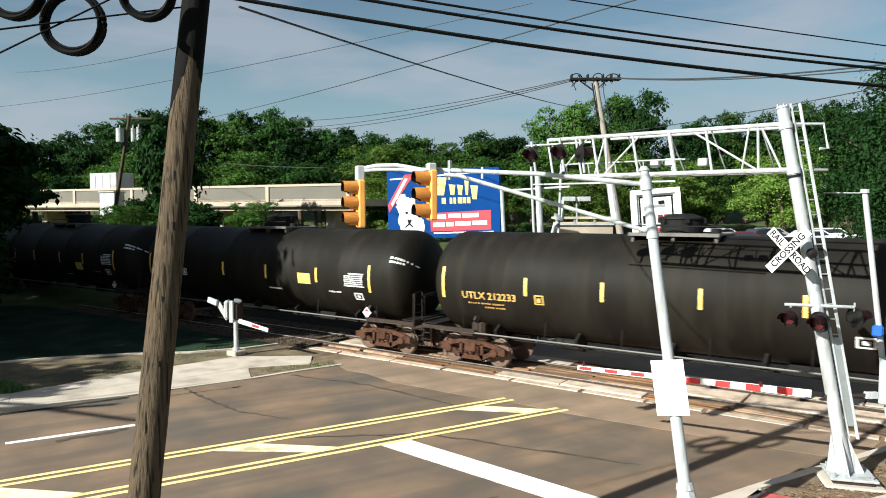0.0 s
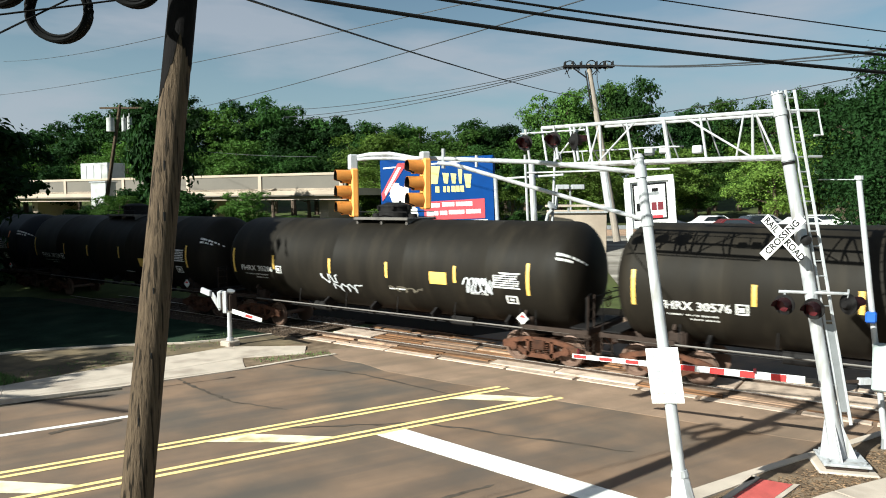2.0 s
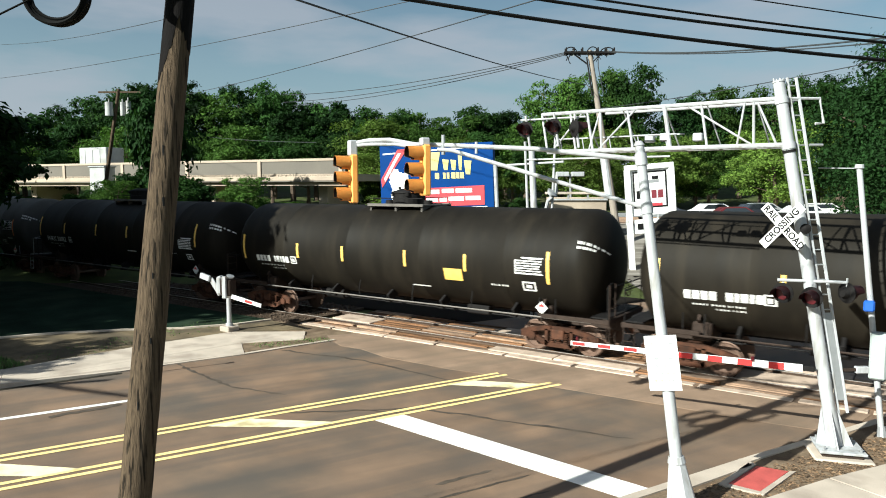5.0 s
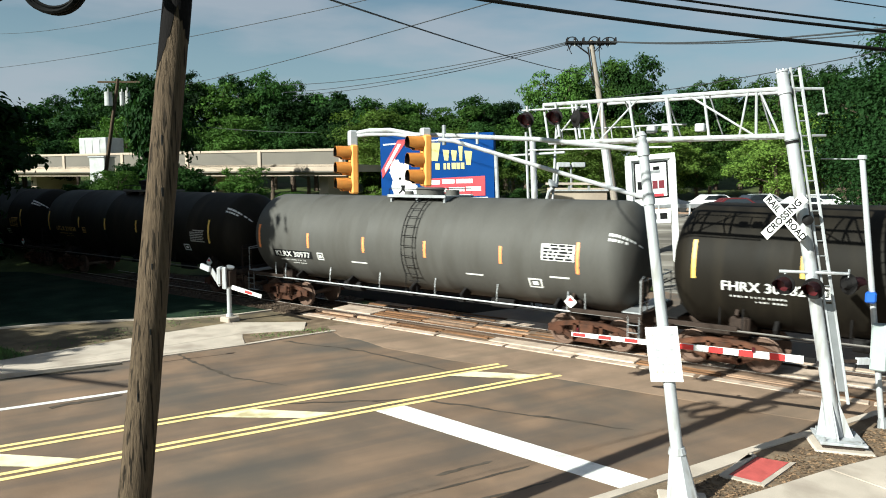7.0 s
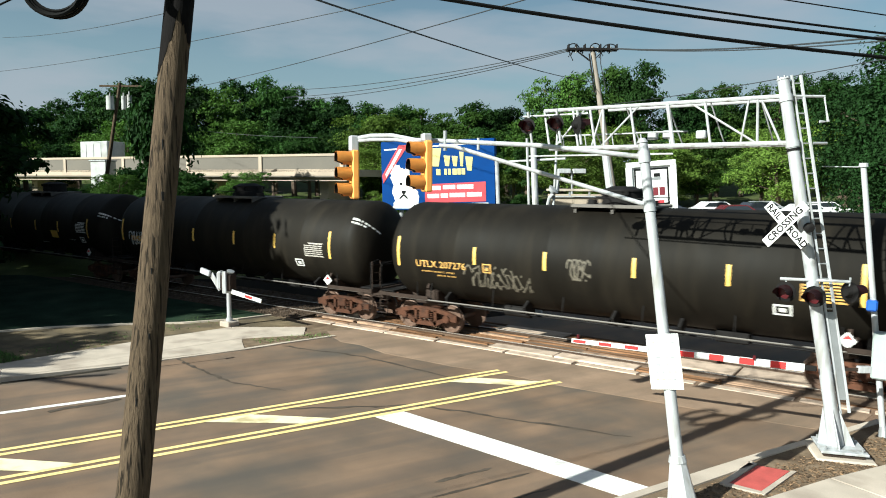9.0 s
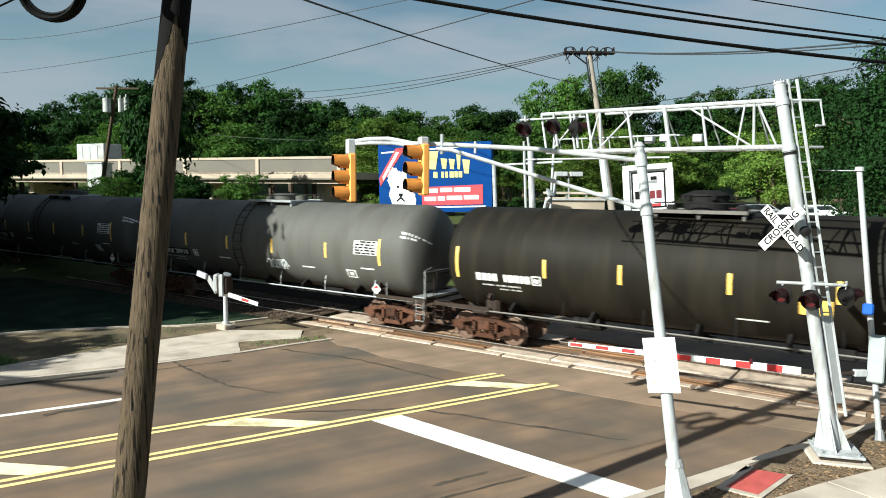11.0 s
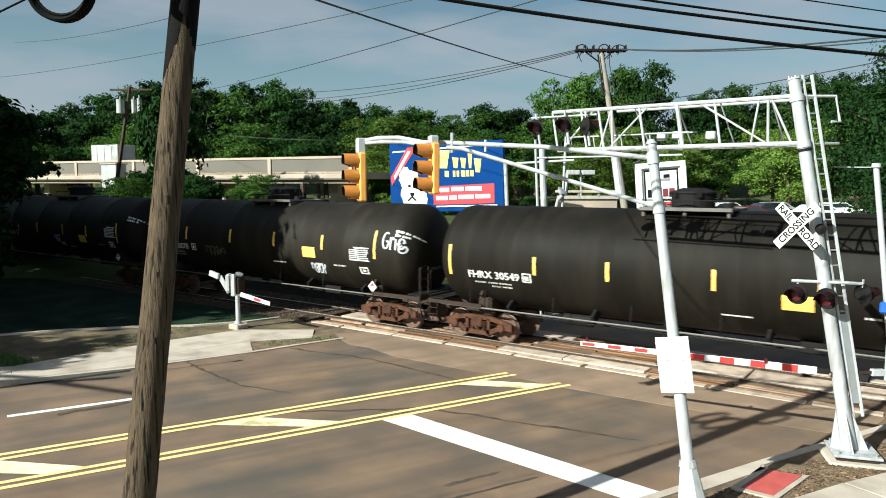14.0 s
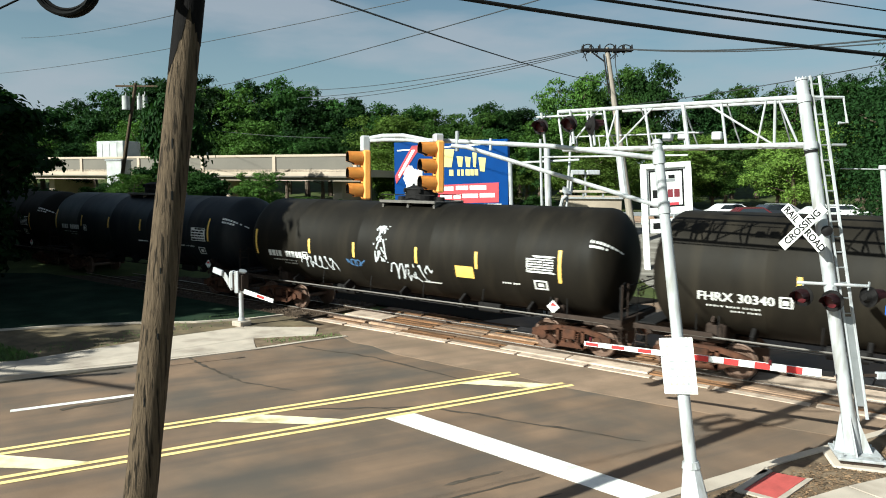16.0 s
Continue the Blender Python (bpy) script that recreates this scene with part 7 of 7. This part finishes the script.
def parked_cars():
    body = {"white": mat("car_white", (0.7, 0.7, 0.7), 0.3, vary=0.05), "maroon": mat("car_maroon", (0.09, 0.012, 0.014), 0.3, vary=0.05), "dark": mat("car_dark", (0.03, 0.035, 0.045), 0.25, vary=0.1), "silver": mat("car_silver", (0.4, 0.41, 0.43), 0.3, 0.4, vary=0.05)}

    def one(colour, d, s, turn):
        z = 2.37 if d > 52 else height(*(AX * d + RT * s)) + 0.04
        t = thing("parked_car", Matrix.Translation(hill_point(d, s, z)) @ Matrix.Rotation(turn, 4, "Z"), colour + " saloon car parked behind the railway", "car", group="parked cars")
        bm = B()
        prof = [(-2.2, 0.35), (-2.25, 0.75), (-1.5, 0.92), (-0.9, 1.38), (0.55, 1.42), (1.25, 0.98), (2.1, 0.82), (2.25, 0.4)]
        l, r = [bm.verts.new((x, -0.85 + (0.14 if zz > 1 else 0), zz)) for x, zz in prof], [bm.verts.new((x, 0.85 - (0.14 if zz > 1 else 0), zz)) for x, zz in prof]
        bm.faces.new(l)
        bm.faces.new(r[::-1])
        for i in range(len(prof)):
            j = (i + 1) % len(prof)
            bm.faces.new((l[i], r[i], r[j], l[j]))
        bmesh.ops.recalc_face_normals(bm, faces=bm.faces)
        bmesh.ops.bevel(bm, geom=bm.edges[:], offset=0.05, segments=2, affect="EDGES")
        part("body", bm, body[colour], t, smooth=True)
        for s2 in (-1, 1):
            bm = B()
            v = [bm.verts.new((x, s2 * (0.79 if zz > 1.0 else .84), zz)) for x, zz in ((-1.25, 1.0), (-0.85, 1.32), (0.5, 1.35), (1.0, 1.0))]
            bm.faces.new(v if s2 < 0 else v[::-1])
            part("side_window", bm, GLASS_DARK, t)
        for x in (-1.4, 1.4):
            for y in (-0.8, 0.8):
                part("wheel", rod(B(), (x, y - .1, .32), (x, y + .1, .32), .32, seg=16), RUBBER, t, smooth=True)
    for colour, d, s, turn in (("white", 56, 21.8, 0.7), ("dark", 56.5, 17.8, 0.5), ("silver", 58, 26.6, 0.6), ("dark", 55, 24.8, 0.8), ("white", 57, 31, 0.6), ("maroon", 50.0, 21.0, 0.55), ("white", 51.0, 26.5, 0.55)):
        one(colour, d, s, turn)
    t = thing("guard_rail", Matrix(), "pale metal guard rail in front of the parked cars", "guard rail")
    pts = [hill_point(51, s, height(*(AX * 51 + RT * s)[:]) + 0.75) for s in (9, 34)]
    part("rail", box(B(), ((pts[1] - pts[0]).length, 0.08, 0.3), (pts[0] + pts[1]) / 2, RT.to_3d().to_track_quat("X", "Z").to_matrix(), 0.02), GREY_METAL, t)
    for k in range(12):
        p = pts[0].lerp(pts[1], k / 11)
        part("post", box(B(), (0.12, 0.12, 0.9), p - Vector((0, 0, 0.4)), None), GREY_METAL, t)


def crossing_panels():
    """Concrete pieces between and beside the rails, worn and uneven, one object each."""
    rng = random.Random(12)
    for y0, y1, count in ((18.52, 19.12, 3), (19.56, 20.62, 5), (21.08, 21.9, 4)):
        x, wide = -19.3 + (y0 - 18.3) * 0.25, (y1 - y0) / count
        while x < 2.4:
            long = rng.uniform(1.7, 2.6)
            if rng.random() < (0.24 if x < -8 else 0.6):
                bm = box(B(), (long - 0.05, y1 - y0 - rng.uniform(0.0, 0.12), 0.26), (x + long / 2, (y0 + y1) / 2, -0.088 + rng.uniform(-0.02, 0.01)),
                         Euler((rng.uniform(-.012, .012), rng.uniform(-.006, .006), rng.uniform(-.015, .015))).to_matrix(), 0.02)
                tagged(part("crossing_panel", bm, CONCRETE_EDGE, None), "pale worn concrete crossing panel beside the rail", "crossing panel", group="crossing panels", kind="structure")
            else:
                for k in range(count):
                    cut = rng.uniform(0.02, 0.25) if rng.random() < 0.4 else 0.03
                    bm = box(B(), (long - cut, wide - rng.uniform(0.012, 0.05), 0.26), (x + (long - cut) / 2 + rng.uniform(0, 0.03), y0 + wide * (k + 0.5), -0.10 + rng.uniform(-0.05, 0.022)),
                             Euler((rng.uniform(-.05, .05), rng.uniform(-.008, .008), rng.uniform(-.014, .014))).to_matrix(), 0.012)
                    tagged(part("crossing_plank", bm, rng.choice((PLANK, PLANK, CONCRETE_OLD)), None), "weathered brown timber plank between the rails", "crossing plank", group="crossing planks", kind="structure")
            x += long
    x = -19.3
    while x < 2.4:
        long = rng.uniform(1.5, 2.6)
        bm = box(B(), (long - rng.uniform(0.04, 0.14), 0.30 + rng.uniform(-.05, .03), 0.26), (x + long / 2, 18.29, -0.10 + rng.uniform(-0.012, 0.01)), Euler((rng.uniform(-.02, .02), 0, rng.uniform(-.012, .012))).to_matrix(), 0.015)
        tagged(part("panel_edge", bm, CONCRETE_EDGE, None), "pale broken concrete edge beam along the crossing panels", "edge beam", group="edge beams", kind="structure")
        x += long
    me = mesh_from(box(B(), (0.22, 2.6, 0.2), (0, 0, -0.10), None, 0.015), "tie", TIE_WOOD)
    for i in range(64):
        x = -54 + i * 0.55 if i < 62 else 11.0 + (i - 62) * 0.55
        tagged(part("railway_tie", me, TIE_WOOD, None, m=Matrix.Translation((x, TRACK_Y, 0.0))), "dark timber railway tie bedded in ballast", "railway tie", group="railway ties", kind="structure")
    for i in range(14):
        tagged(part("railway_tie", me, TIE_WOOD, None, m=Matrix.Translation((2.9 + i * 0.55, TRACK_Y, 0.0))), "dark timber railway tie bedded in ballast", "railway tie", group="railway ties", kind="structure")


# how far the train has come, second by second, with the short halts of the picture every two seconds
ROLLED = [(0.0, -6.3), (0.5, 4.48), (1.0, 15.16), (1.5, 25.96), (1.64, 26.2), (2.0, 33.97), (2.5, 44.87), (3.0, 55.56), (3.5, 66.37), (3.59, 68.3), (3.71, 68.4), (4.0, 74.55), (5.69, 110.9),
          (5.81, 111.1), (6.5, 125.95), (7.0, 136.68), (7.5, 147.53), (7.74, 152.4), (7.87, 152.9), (8.0, 155.65), (8.5, 166.49), (9.0, 177.42), (9.84, 195.5), (9.96, 195.7), (11.5, 228.74),
          (12.0, 239.47), (12.11, 239.6), (12.5, 247.72), (13.0, 258.6), (13.5, 269.45), (14.0, 280.31), (14.08, 281.6), (14.2, 282.1), (14.5, 288.44), (15.0, 298.69), (15.5, 310.14), (16.0, 321.05)]


def motions():
    """The train rolls past at about 21.5 m/s, its wheels turning."""
    for i, car in CARS:
        walk(car, [(t, pose(s + 0.4 + CAR * i, TRACK_Y, 0.06)) for t, s in ROLLED])
    # wheels roll while their car is near the crossing
    for i, dx, wheels in WHEELS:
        start = (-58.0 - CAR * i) / 20.5
        turn, rows = 0.0, []
        for k in range(481):
            t = k / FPS
            rolling = start < t < start + 3.6
            if k in (0, 480) or rolling or start < t + 1.1 / FPS < start + 3.6 or start < t - 1.1 / FPS < start + 3.6:
                rows.append((t, Matrix.Translation((dx, 0, 0.465)) @ Matrix.Rotation(turn, 4, "Y")))
            turn += radians(86) if rolling else 0.0
        walk(wheels, rows)


ground()
yard()
parking_lot()
far_lot()
road()
pavements()
litter()
track()
place_trees()
near_pole()
cables()
coil((-7.55, 3.82, 7.17), 0.32)
coil((-6.86, 4.26, 7.47), 0.27)
coil((-8.05, 3.46, 7.52), 0.30)
coil_lines()
crossing_mast()
crossing_gate()
far_gate()
signal_pole()
side_posts()
train()
billboard()
pylon_sign()
far_utility_pole()
transformer_pole()
viaduct()
far_signal()
lot_light()
dock_wall()
parked_cars()
crossing_panels()
motions()
